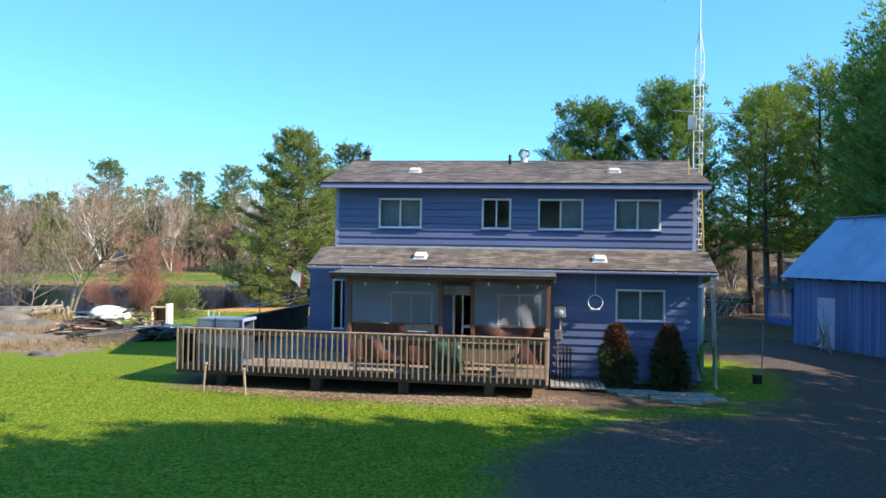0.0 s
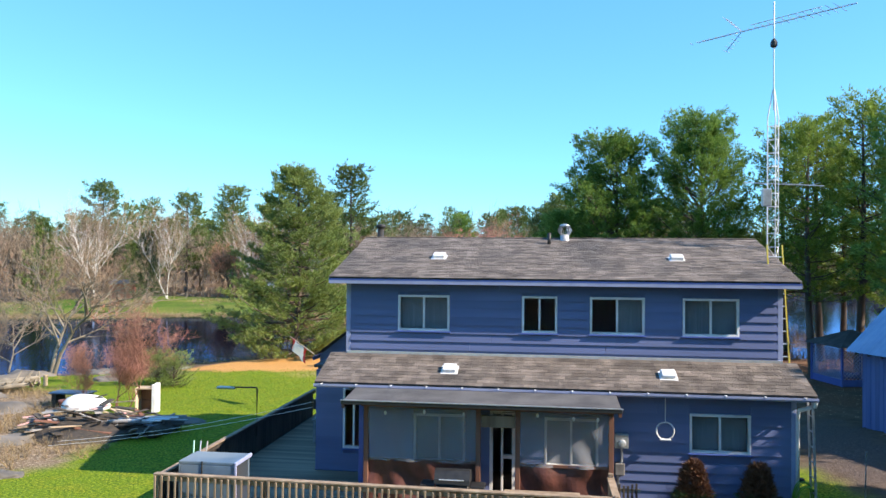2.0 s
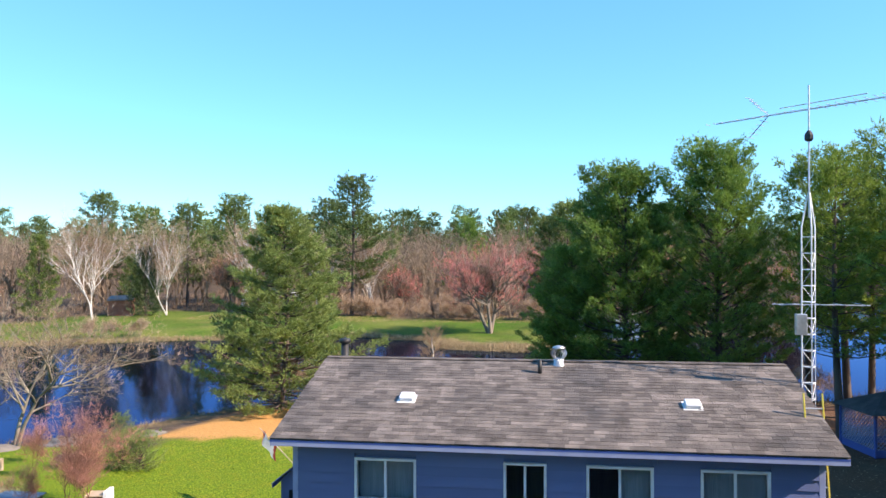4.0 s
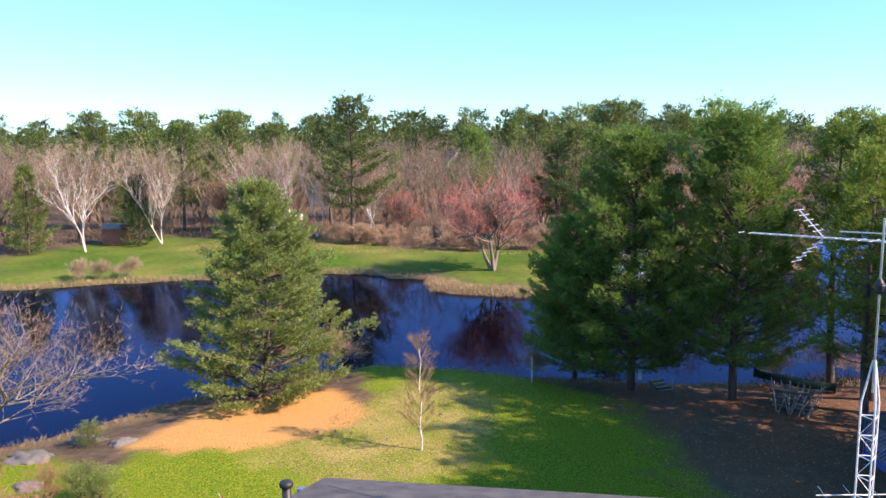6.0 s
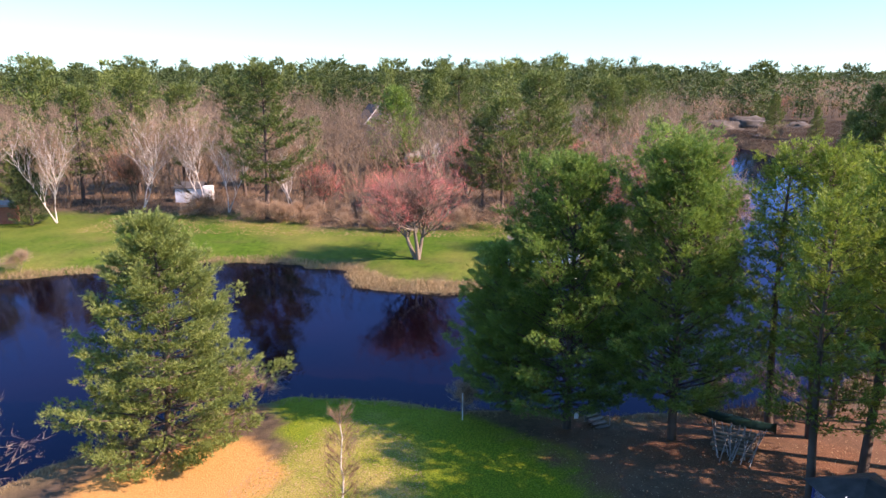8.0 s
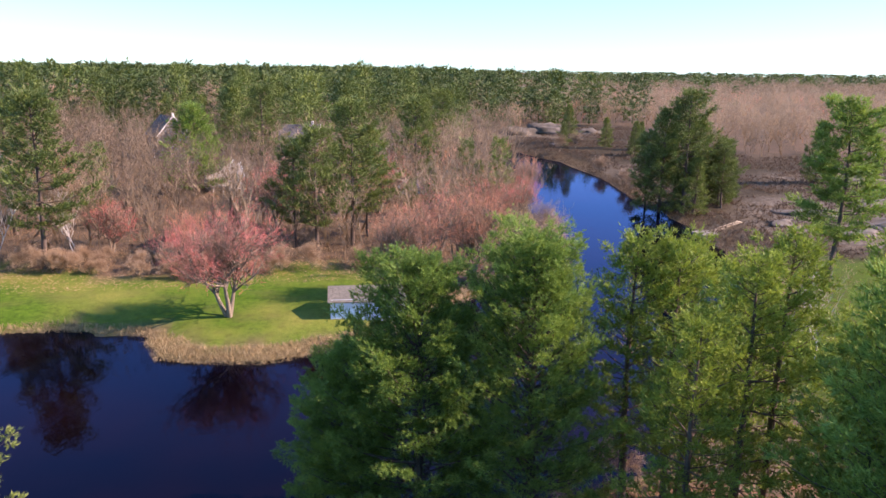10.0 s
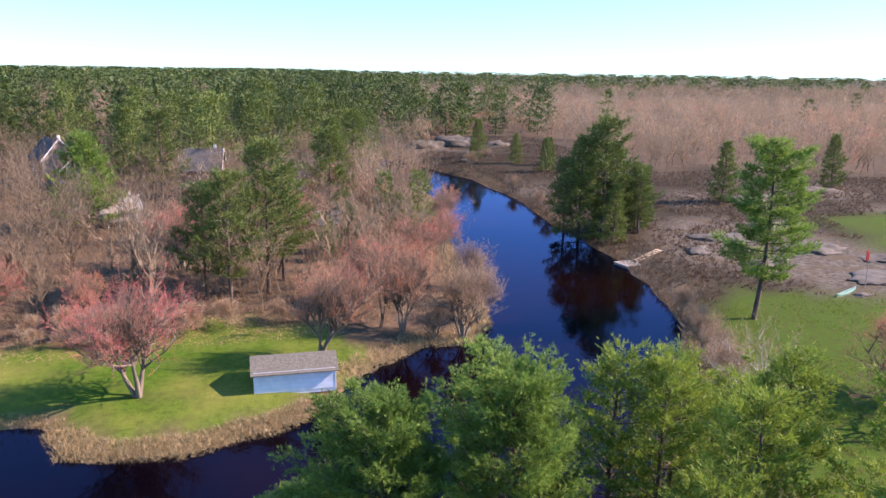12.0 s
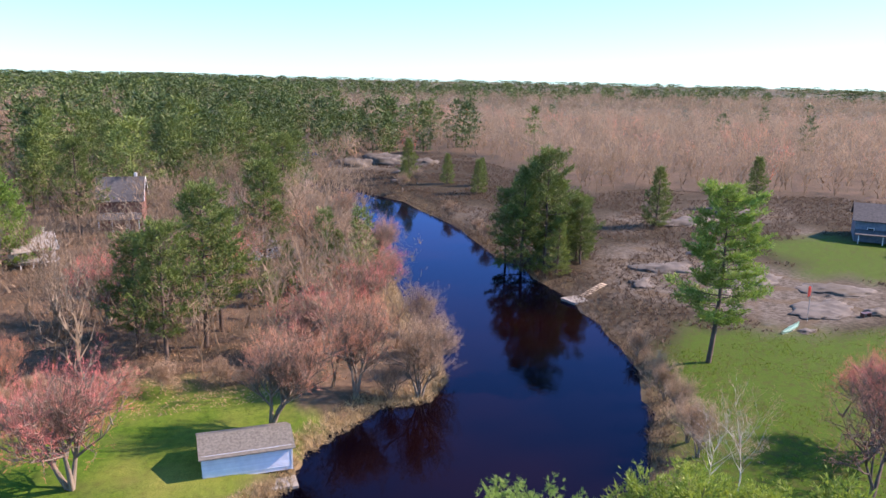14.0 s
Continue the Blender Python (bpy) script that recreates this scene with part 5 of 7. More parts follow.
part("cap", lathe([(0.10, 0.0), (0.15, 0.02), (0.15, 0.09), (0.13, 0.12), (0.03, 0.14)], 14, None, (-0.05, 4.1, 6.80)), BLACKMETAL, flue, smooth=True)

# porch under the awning
porch = thing("screened_porch", None, "brown-posted porch closed with clear vinyl sheets and brown tarps", "porch")
PY = -2.30
for x in (1.06, 3.50, 4.34, 6.28):
    part("post", cube((x - 0.05, PY - 0.05, 0.45), (x + 0.05, PY + 0.05, 2.78), 0.006), CEDAR, porch)
part("header", cube((3.56, PY - 0.04, 2.30), (4.28, PY + 0.03, 2.55), 0.01), DECKWOOD, porch, "bare wooden board over the doorway")
part("beam", cube((0.95, PY - 0.045, 2.66), (6.34, PY + 0.045, 2.78), 0.005), CEDAR, porch)


def sheet(x0, x1, z0, z1, y, mat, name, amount, seed):
    bm = bmesh.new()
    nx, nz = 26, 12
    g = [[bm.verts.new((x0 + (x1 - x0) * i / nx, y, z0 + (z1 - z0) * k / nz)) for i in range(nx + 1)] for k in range(nz + 1)]
    for k in range(nz):
        for i in range(nx):
            bm.faces.new((g[k][i], g[k][i + 1], g[k + 1][i + 1], g[k + 1][i]))
    for v in bm.verts:
        v.co.y += amount * noise.noise(Vector((v.co.x * 2.2 + seed, v.co.z * 1.6 + v.co.x * 1.3, seed)))
        v.co.z += 0.02 * noise.noise(Vector((v.co.x * 1.3, seed, 2.0)))
    o = part(name, bm, mat, porch, smooth=True)
    return o


for x0, x1, s in ((1.11, 3.45, 1.0), (4.39, 6.23, 5.0)):
    sheet(x0, x1, 1.50, 2.66, PY - 0.02, VINYL, "vinyl_sheet", 0.10, s).visible_shadow = False
    sheet(x0 - 0.02, x1 + 0.02, 0.55, 1.54, PY + 0.02, BROWNTARP, "tarp", 0.14, s + 3)
for x0, x1 in ((1.11, 3.45), (4.39, 6.23)):
    part("rail", beam((x0, PY + 0.03, 1.52), (x1, PY + 0.03, 1.52), 0.04, 0.06), CEDAR, porch)
awning = thing("awning", None, "flat brown-edged awning roof over the porch", "awning")
slope_slab("roof_panel", 0.62, 6.45, -2.70, 2.82, LOWER_Y, 2.96, 0.03, DARKSHINGLE, awning)
part("front_edge", cube((0.60, -2.75, 2.76), (6.47, -2.702, 2.835), 0.01), BLACKMETAL, awning)
part("drip_edge", cube((0.59, -2.762, 2.839), (6.48, -2.705, 2.858), 0.003), STEEL, awning)
for x in (0.60, 6.40):
    part("bracket", beam((x + 0.03, -2.69, 2.73), (x + 0.03, LOWER_Y, 2.88), 0.06, 0.12), CEDAR, awning)
lights = thing("light_string", None, "string of small white bulbs under the awning", "string lights")
for x in (1.5, 2.35, 3.2, 4.75, 5.5, 6.0):
    part("bulb", lathe([(0.012, 0.0), (0.03, -0.03), (0.03, -0.06), (0.01, -0.09)], 8, None, (x, -2.42, 2.62 + 0.03 * math.sin(x * 3))), WHITE, lights)
part("cable", tube([(1.1 + k * 0.26, -2.42, 2.65 + 0.03 * math.sin((1.1 + k * 0.26) * 3)) for k in range(21)], 0.006, 4), BLACKMETAL, lights)

# ---- the deck ----
DZ = 0.44
DA, DB = Vector((-3.05, -3.67, 0)), Vector((6.25, -4.0, 0))
deck = thing("deck", None, "weathered wooden deck on short posts round the house", "deck")
frame_bm = bmesh.new()
beam((DA.x, DA.y, DZ - 0.10), (DB.x, DB.y, DZ - 0.10), 0.05, 0.19, frame_bm)
beam((DA.x, DA.y, DZ - 0.10), (DA.x, 7.5, DZ - 0.10), 0.05, 0.19, frame_bm)
beam((DB.x, DB.y, DZ - 0.10), (DB.x, LOWER_Y, DZ - 0.10), 0.05, 0.19, frame_bm)
part("rim_joist", frame_bm, DARKWOOD, deck)
for x, y in ((-2.0, -3.3), (0.55, -3.5), (2.8, -3.6), (4.9, -3.7), (-2.8, 0), (-2.8, 4), (6.0, -2.4)):
    part("footing", cube((x - 0.13, y - 0.13, -0.6), (x + 0.13, y + 0.13, DZ - 0.19), 0.01), DARKWOOD, deck)
for k, s in enumerate(np.linspace(0, 1, 5)):
    p = DA.lerp(DB, float(s))
    part("rail_post", cube((p.x - 0.045, p.y - 0.045 + 0.06, 0.30), (p.x + 0.045, p.y + 0.045 + 0.06, 1.36 + (0.10 if k == 4 else 0)), 0.008), DECKWOOD, deck)
part("top_rail", beam((DA.x - 0.05, DA.y + 0.04, 1.37), (DB.x + 0.02, DB.y + 0.04, 1.40), 0.14, 0.04, None, 0.006), DECKWOOD, deck)
part("lower_rail", beam((DA.x, DA.y + 0.045, 1.28), (DB.x, DB.y + 0.045, 1.31), 0.04, 0.09), DECKWOOD, deck)
bal = cube((-0.019, -0.019, 0), (0.019, 0.019, 1.02), 0.003)
bal_me = bpy.data.meshes.new("baluster")
bal.to_mesh(bal_me)
bal.free()
bal_me.materials.append(DECKWOOD)
nb = 64
for k in range(nb + 1):
    p = DA.lerp(DB, k / nb)
    child("baluster", bal_me, deck, "", pose(p.x, p.y - 0.045, 0.33 + R.uniform(-0.012, 0.012), 0, R.uniform(-0.6, 0.6), 0))
for k in range(12):
    y = DB.y + 0.15 + k * 0.155
    if k > 8:
        break
    child("baluster", bal_me, deck, "", pose(DB.x + 0.03, y, 0.33, 0, R.uniform(-0.5, 0.5), 0))
part("top_rail", beam((DB.x, DB.y, 1.40), (DB.x, -2.55, 1.40), 0.14, 0.04), DECKWOOD, deck)
part("end_post", cube((6.20, -2.62, 0.1), (6.30, -2.52, 1.5), 0.008), DECKWOOD, deck)
# privacy fence along the west side
fence = thing("privacy_fence", None, "dark board fence along the side of the deck", "fence")
for k in range(66):
    y = -3.5 + k * 0.165
    part("board", cube((-3.13 + R.uniform(-0.01, 0.01), y, 0.20), (-3.10, y + 0.145, 1.30 + 0.02 * math.sin(k) + R.uniform(-0.01, 0.01)), 0.004), DARKWOOD, fence)
part("rail", cube((-3.09, -3.5, 1.20), (-3.02, 7.4, 1.28)), DARKWOOD, fence)
part("rail", cube((-3.10, -3.5, 1.315), (-2.98, 7.4, 1.345), 0.004), DECKWOOD, fence)
# steps and walk at the end of the deck
landing = thing("landing", None, "low wooden landing of dark planks beside the deck", "landing")
for k in range(11):
    part("plank", cube((6.36 + k * 0.125, -2.75, 0.05 + R.uniform(-0.01, 0.01)), (6.465 + k * 0.125, -1.5, 0.10), 0.006), GREYWOOD, landing)
gate = thing("rail_gate", None, "short leaning wooden gate by the electric meter", "gate")
for k in range(5):
    part("slat", cube((6.50 + k * 0.09, -1.62, 0.12), (6.545 + k * 0.09, -1.58, 1.02 + R.uniform(-0.03, 0.03)), 0.004), DARKWOOD, gate)
part("rail", cube((6.46, -1.58, 0.86), (6.98, -1.55, 0.92)), GREYWOOD, gate)


# ---- by the house ----
def at_ground(name, x, y, label, category, turn=0.0, group="", lift=0.0):
    return thing(name, pose(x, y, ground_z(x, y) + lift, 0, 0, turn), label, category, group)


# lattice tower with its aerials
tower = at_ground("antenna_tower", 10.86, 2.50, "white three-legged lattice tower topped by a television aerial", "antenna tower")
TH = 9.75
legs = [Vector((0.16 * math.cos(a), 0.16 * math.sin(a), 0)) for a in (0.5, 0.5 + math.tau / 3, 0.5 + 2 * math.tau / 3)]
for p in legs:
    part("leg", tube([p + Vector((0, 0, -0.2)), p + Vector((0, 0, TH)), Vector((0.02 * p.x / 0.16, 0.02 * p.y / 0.16, TH + 0.75))], 0.017, 6), WHITE, tower)
for k in range(27):
    z = 0.3 + k * 0.355
    for i in range(3):
        a, b = legs[i], legs[(i + 1) % 3]
        part("rung", tube([a + Vector((0, 0, z)), b + Vector((0, 0, z))], 0.010, 5), WHITE, tower)
        if k % 2 == i % 2 and k < 26:
            part("brace", tube([a + Vector((0, 0, z)), b + Vector((0, 0, z + 0.355))], 0.006, 4), WHITE, tower)
part("mast", tube([(0, 0, TH + 0.2), (0, 0, 12.85)], 0.020, 8), STEEL, tower)
part("rotator", lathe([(0.05, 0), (0.09, 0.04), (0.09, 0.14), (0.06, 0.20), (0.03, 0.24)], 12, None, (0, 0, 11.62)), BLACKMETAL, tower, "dark rotator housing")
part("junction_box", cube((-0.34, -0.20, 7.40), (-0.10, -0.08, 7.86), 0.015), STEEL, tower, "grey metal junction box")
yagi = part("aerial", tube([(-1.55, 1.95, 12.36), (1.75, -0.85, 12.46)], 0.020, 6), BRIGHTMETAL, tower, "long television aerial with many rods")
bd = Vector((3.3, -2.8, 0.10)).normalized()
bn = Vector((2.8, 3.3, 0)).normalized()
for k in range(22):
    s = -1.45 + 4.15 * k / 21
    c = Vector((-0.05, 0.68, 12.41)) + bd * (s - 0.75)
    ln = 0.10 + 0.36 * max(0.0, (k - 8) / 13)
    part("rod", tube([c - bn * ln, c + bn * ln], 0.008, 4), BRIGHTMETAL, yagi)
for sgn in (1, -1):
    c0 = Vector((-0.55, 1.10, 12.39))
    e = c0 + Vector((-0.35, 0.30, 0.46 * sgn))
    part("reflector_arm", tube([c0, e], 0.012, 4), BRIGHTMETAL, yagi)
    for k in range(5):
        c = c0.lerp(e, 0.25 + 0.19 * k)
        part("rod", tube([c - bn * 0.20, c + bn * 0.20], 0.007, 4), BRIGHTMETAL, yagi)
part("upper_boom", tube([(-0.35, 0.95, 12.52), (1.1, -0.28, 12.58)], 0.012, 5), BRIGHTMETAL, yagi)
part("cross_aerial", tube([(-0.75, 0.1, 8.05), (1.45, 0.55, 8.0)], 0.014, 5), STEEL, tower, "plain side aerial rod")
for k in range(5):
    part("cross_rod", tube([(-0.6 + 0.45 * k, -0.3 + 0.1 * k, 8.04), (-0.6 + 0.45 * k, 0.5 + 0.1 * k, 8.04)], 0.006, 4), STEEL, tower)


def ladder(name, foot, head, width, label, mat, rail_mat):
    d = Vector(head) - Vector(foot)
    ob = thing(name, Matrix.Translation(foot), label, "ladder")
    side = d.cross(Vector((0, 0, 1))).normalized() * width / 2
    for s in (-1, 1):
        part("rail", beam(side * s, d + side * s, 0.026, 0.045), rail_mat, ob)
    n = int(d.length / 0.30)
    for k in range(1, n):
        c = d * (k / n)
        part("rung", tube([c - side, c + side], 0.016, 6), mat, ob)
    return ob


ladder("extension_ladder", (10.52, 0.55, LOW_TOP_Z - 0.55), (10.50, 1.15, 6.3), 0.36, "yellow-railed extension ladder leaning on the gable end", BRIGHTMETAL, YELLOW)
ladder("step_ladder", (10.66, -1.25, ground_z(10.7, -1.25) - 0.02), (10.56, -1.25, 2.90), 0.30, "aluminium ladder leaning against the eave", STEEL, STEEL)

# garden hose
hose = thing("garden_hose", pose(10.42, -1.18, 0.72), "coiled green garden hose hung on the corner of the house", "hose")
for k in range(5):
    pts = []
    for i in range(25):
        a = i / 24 * math.tau
        pts.append((0.20 * math.cos(a) * (1 + 0.06 * k) + 0.02 * k, -0.03 * k, 0.44 * math.sin(a) * (1 + 0.03 * ((k * 7) % 3)) - 0.03 * k))
    part("coil", tube(pts, 0.013, 6, None, False), HOSE, hose, smooth=True)
part("hook", cube((-0.05, -0.02, 0.40), (0.05, 0.10, 0.48), 0.01), BLACKMETAL, hose)

# meter, hoop
meter = thing("electric_meter", pose(6.61, LOWER_Y, 1.72), "grey electric meter box with a round glass dial on the siding", "electric meter")
part("box", cube((-0.16, -0.14, -0.02), (0.14, -0.01, 0.30), 0.012), STEEL, meter)
part("dial", lathe([(0.085, 0), (0.085, 0.05), (0.07, 0.08), (0.02, 0.09)], 16, None, (0, 0, 0)), BRIGHTMETAL, meter, "", pose(0.0, -0.14, 0.10, 90))
part("conduit", tube([(0.0, -0.07, -0.02), (0.0, -0.07, -0.32), (-0.08, -0.07, -0.42), (-0.08, -0.07, -1.55)], 0.032, 8), STEEL, meter)
part("meter_base", cube((-0.15, -0.13, -0.62), (0.06, -0.01, -0.36), 0.012), GREYWOOD, meter)
hoop = thing("hanging_hoop", pose(7.53, -1.28, 2.14), "white ring feeder hung by a cord from the eave", "hanging ring")
part("ring", tube([(0.19 * math.cos(i / 28 * math.tau), 0, 0.19 * math.sin(i / 28 * math.tau)) for i in range(29)], 0.016, 6, None, False), WHITE, hoop, smooth=True)
part("cord", tube([(0, 0, 0.19), (0, 0, 0.76)], 0.008, 5), WHITE, hoop)
part("perch", cube((-0.12, -0.05, -0.20), (0.12, 0.05, -0.175), 0.006), WHITE, hoop)


def thuja(x, y, h, seed, label):
    """Two-toned cedar shrub: green below, browned above."""
    ob = at_ground("cedar_shrub", x, y, label, "shrub")
    rn = np.random.RandomState(seed)
    for name, mat, z0, z1, n in (("green_skirt", CEDARLEAF, 0.02, 0.62, 900), ("brown_crown", RUSTLEAF, 0.36, 1.0, 1300)):
        z = rn.uniform(z0, z1, n)
        rad = (0.36 if name == "brown_crown" else 0.44) * np.sqrt(np.clip(1 - (np.maximum(z - 0.30, 0) / 0.72) ** 1.7, 0.01, 1)) * rn.uniform(0.65, 1.0, n)
        rad = rad * (0.55 + 0.45 * np.clip(z / 0.25, 0, 1)) if name == "brown_crown" else rad
        a = rn.uniform(0, math.tau, n)
        rad = rad * (1 + 0.16 * np.sin(3 * a + seed + 4 * z) + 0.10 * np.sin(7 * a + 9 * z))
        p = np.stack([rad * np.cos(a), rad * np.sin(a), z * h], 1)
        d = unit(np.stack([np.cos(a), np.sin(a), np.full(n, 1.3)], 1))
        child(name, tri_mesh(name, blades(p, d, 5, 0.13, 0.028, 0.6, rn), mat, np.repeat(rn.uniform(-0.1, 0.1, n), 5)), ob)
    part("stem", tube([(0, 0, -0.1), (0.02, 0, h * 0.8)], [0.05, 0.015], 6), BARK, ob)
    return ob


thuja(8.05, -1.78, 1.62, 1, "browned cedar shrub with a green base before the siding")
thuja(9.40, -1.72, 1.60, 2, "rust-brown topped cedar shrub below the window")

# things on the deck
grill = thing("gas_grill", pose(3.05, -3.02, DZ), "black gas grill with a grey lid on the deck", "grill")
part("body", cube((-0.34, -0.24, 0.62), (0.34, 0.24, 0.86), 0.03), BLACKMETAL, grill)
lid = bmesh.new()
ring = []
for i in range(2):
    ring.append([lid.verts.new((-0.36 + 0.72 * i, -0.25 * math.cos(k / 8 * math.pi), 0.87 + 0.27 * math.sin(k / 8 * math.pi))) for k in range(9)])
for k in range(8):
    lid.faces.new((ring[0][k], ring[0][k + 1], ring[1][k + 1], ring[1][k]))
lid.faces.new(ring[0])
lid.faces.new(ring[1][::-1])
part("lid", lid, BLACKMETAL, grill, "dark hooded lid")
part("handle", tube([(-0.25, -0.29, 0.98), (0.25, -0.29, 0.98)], 0.014, 6), BRIGHTMETAL, grill)
for s in (-1, 1):
    part("side_shelf", cube((0.36 * s, -0.20, 0.80), (0.66 * s, 0.20, 0.84), 0.01), BLACKMETAL, grill)
    for t in (-1, 1):
        part("leg", cube((0.30 * s - 0.02, 0.20 * t - 0.02, 0.0), (0.30 * s + 0.02, 0.20 * t + 0.02, 0.62)), BLACKMETAL, grill)
part("lower_shelf", cube((-0.32, -0.22, 0.14), (0.32, 0.22, 0.17)), BLACKMETAL, grill)
cart = thing("covered_cart", pose(3.85, -3.42, DZ), "bin under a dark green cover on the deck", "covered bin")
part("cover", crumple(cube((-0.36, -0.26, 0.02), (0.36, 0.26, 0.78), 0.08), 0.05, 2.6, 4.0, 5), GREENTARP, cart, smooth=True)
part("lid_handle", tube([(-0.12, -0.1, 0.80), (0.0, -0.1, 0.88), (0.12, -0.1, 0.80)], 0.02, 6), TEAL, cart, "pale green handle")
planter = thing("wooden_planter", pose(4.85, -3.30, DZ), "long empty wooden planter box standing on the deck", "planter")
for a, b in (((-0.72, -0.22, 0.30), (0.72, -0.19, 0.74)), ((-0.72, 0.19, 0.30), (0.72, 0.22, 0.74)), ((-0.72, -0.19, 0.30), (-0.69, 0.19, 0.74)), ((0.69, -0.19, 0.30), (0.72, 0.19, 0.74))):
    part("side_board", cube(a, b, 0.006), DECKWOOD, planter)
part("bottom", cube((-0.69, -0.19, 0.32), (0.69, 0.19, 0.36)), DARKWOOD, planter)
part("ledge", cube((-0.76, -0.26, 0.745), (0.76, 0.26, 0.775), 0.006), DECKWOOD, planter)
for s in (-1, 1):
    for t in (-1, 1):
        part("leg", cube((0.66 * s - 0.035, 0.17 * t - 0.035, 0), (0.66 * s + 0.035, 0.17 * t + 0.035, 0.32)), DECKWOOD, planter)
locker = thing("storage_locker", pose(-2.05, -3.05, DZ), "blue-grey plastic garden locker lying open on its side", "storage locker")
lk = bmesh.new()
for a, b in (((-0.62, -0.42, 0.0), (0.60, 0.42, 0.05)), ((-0.62, -0.42, 0.05), (-0.57, 0.42, 1.10)), ((-0.57, -0.42, 0.05), (0.60, -0.37, 1.10)), ((-0.57, 0.37, 0.05), (0.60, 0.42, 1.10)), ((-0.62, -0.42, 1.10), (0.60, 0.42, 1.17))):
    cube(a, b, 0.012, lk)
part("shell", lk, BLUETARP, locker)
part("seam", cube((-0.12, -0.435, 0.02), (-0.09, -0.405, 1.18), 0.005), BLACKMETAL, locker)
part("white_rim", cube((0.601, -0.44, 1.10), (0.65, 0.44, 1.18), 0.01), PALETRIM, locker)
part("white_rim", cube((0.601, -0.44, 0.0), (0.65, -0.40, 1.10), 0.01), PALETRIM, locker)
part("back_board", cube((0.30, -0.36, 0.06), (0.34, 0.36, 1.08)), CEDAR, locker)
for k in range(3):
    part("pole", tube([(-0.75 + 0.12 * k, 0.5, 0.5), (-0.95 + 0.16 * k, 1.0, 1.25)], 0.018, 6), (TEAL, BLUETARP, GREYWOOD)[k], thing("leaning_pole", pose(-2.05, -3.05, DZ), "thin coloured pole leaning behind the locker", "pole"))
table = thing("side_table", pose(-1.55, 3.6, DZ), "small grey table on the shaded deck", "table")
part("top", cube((-0.35, -0.30, 0.66), (0.35, 0.30, 0.70), 0.01), GREYWOOD, table)
for s in (-1, 1):
    for t in (-1, 1):
        part("leg", cube((0.28 * s - 0.03, 0.24 * t - 0.03, 0), (0.28 * s + 0.03, 0.24 * t + 0.03, 0.66)), GREYWOOD, table)
for x, y, h, ln in ((-1.95, -4.6, 0.72, 2.0), (-0.80, -4.75, 0.66, -2.0)):
    st = at_ground("garden_stake", x, y, "rough wooden stake driven in before the deck", "stake", 20.0)
    part("shaft", beam((0, 0, -0.2), (0.03 * ln, 0.02, h), 0.05, 0.05, None, 0.008), DECKWOOD, st)
    part("head", cube((0.03 * ln - 0.035, -0.02, h - 0.06), (0.03 * ln + 0.045, 0.06, h), 0.01), GREYWOOD, st)
lamp = thing("arm_lamp", pose(-3.06, 1.95, 1.30), "black post lamp with a flat arm on the fence", "lamp")
part("post", tube([(0, 0, -0.4), (0, 0, 0.92), (-0.06, 0, 0.96)], 0.028, 8), BLACKMETAL, lamp)
part("arm", tube([(-0.04, 0, 0.95), (-0.75, -0.05, 0.95)], 0.022, 8), BLACKMETAL, lamp)
part("lamp_head", cube((-1.15, -0.13, 0.90), (-0.62, 0.05, 0.96), 0.02), STEEL, lamp)
flag = thing("flag", pose(-0.95, 7.25, 0), "red and white flag drooping from a long leaning pole", "flag")
FA, FB = Vector((-4.45, 4.35, 2.72)), Vector((0.02, 0.0, 1.10))
part("pole", tube([FB, FA], [0.022, 0.014], 8), PALEWOOD, flag)
fb = bmesh.new()
along_pole = (FB - FA).normalized()
fg = []
for k in range(9):
    v = k / 8
    fg.append([fb.verts.new(FA + along_pole * (0.04 + 1.45 * u * (1 - 0.25 * v)) + Vector((0.10 * v + 0.06 * math.sin(9 * u + 4 * v), 0.07 * math.sin(6 * u + 3 * v), -0.02 - v * (0.50 + 0.20 * u)))) for u in [q / 9 for q in range(10)]])
for k in range(8):
    for q in range(9):
        fb.faces.new((fg[k][q], fg[k][q + 1], fg[k + 1][q + 1], fg[k + 1][q]))
bmesh.ops.solidify(fb, geom=fb.faces[:], thickness=0.008)
cloth = part("cloth", fb, WHITE, flag, smooth=True)
cloth.data.materials.append(REDMETAL)
for poly in cloth.data.polygons:
    run = (poly.center - FA).dot(along_pole) / 1.45
    poly.material_index = 1 if run < 0.22 or run > 0.82 else 0
wire = thing("clothesline", None, "two thin white lines strung from the house wall over the lawn", "clothesline")
for a, b in (((-0.95, 0.57, 2.18), (-9.25, 2.25, 0.44)), ((-0.95, 0.57, 2.05), (-9.35, 1.95, 0.38))):
    a, b = Vector(a), Vector(b)
    part("line", tube([a.lerp(b, k / 8) - Vector((0, 0, 0.14 * math.sin(k / 8 * math.pi))) for k in range(9)], 0.005, 4), WHITE, wire)
part("bracket", cube((-1.02, 0.54, 1.98), (-0.94, 0.60, 2.24), 0.01), BLACKMETAL, wire)

# drive side
mark = at_ground("driveway_marker", 12.15, 0.0, "thin metal rod with a dark bucket at its foot", "marker")
part("rod", tube([(0, 0, -0.1), (0.03, 0, 1.62)], 0.016, 6), STEEL, mark)
part("bucket", lathe([(0.09, 0.0), (0.12, 0.02), (0.13, 0.26), (0.115, 0.27)], 12, None, (-0.12, -0.05, -0.02)), BLACKMETAL, mark, "black bucket")

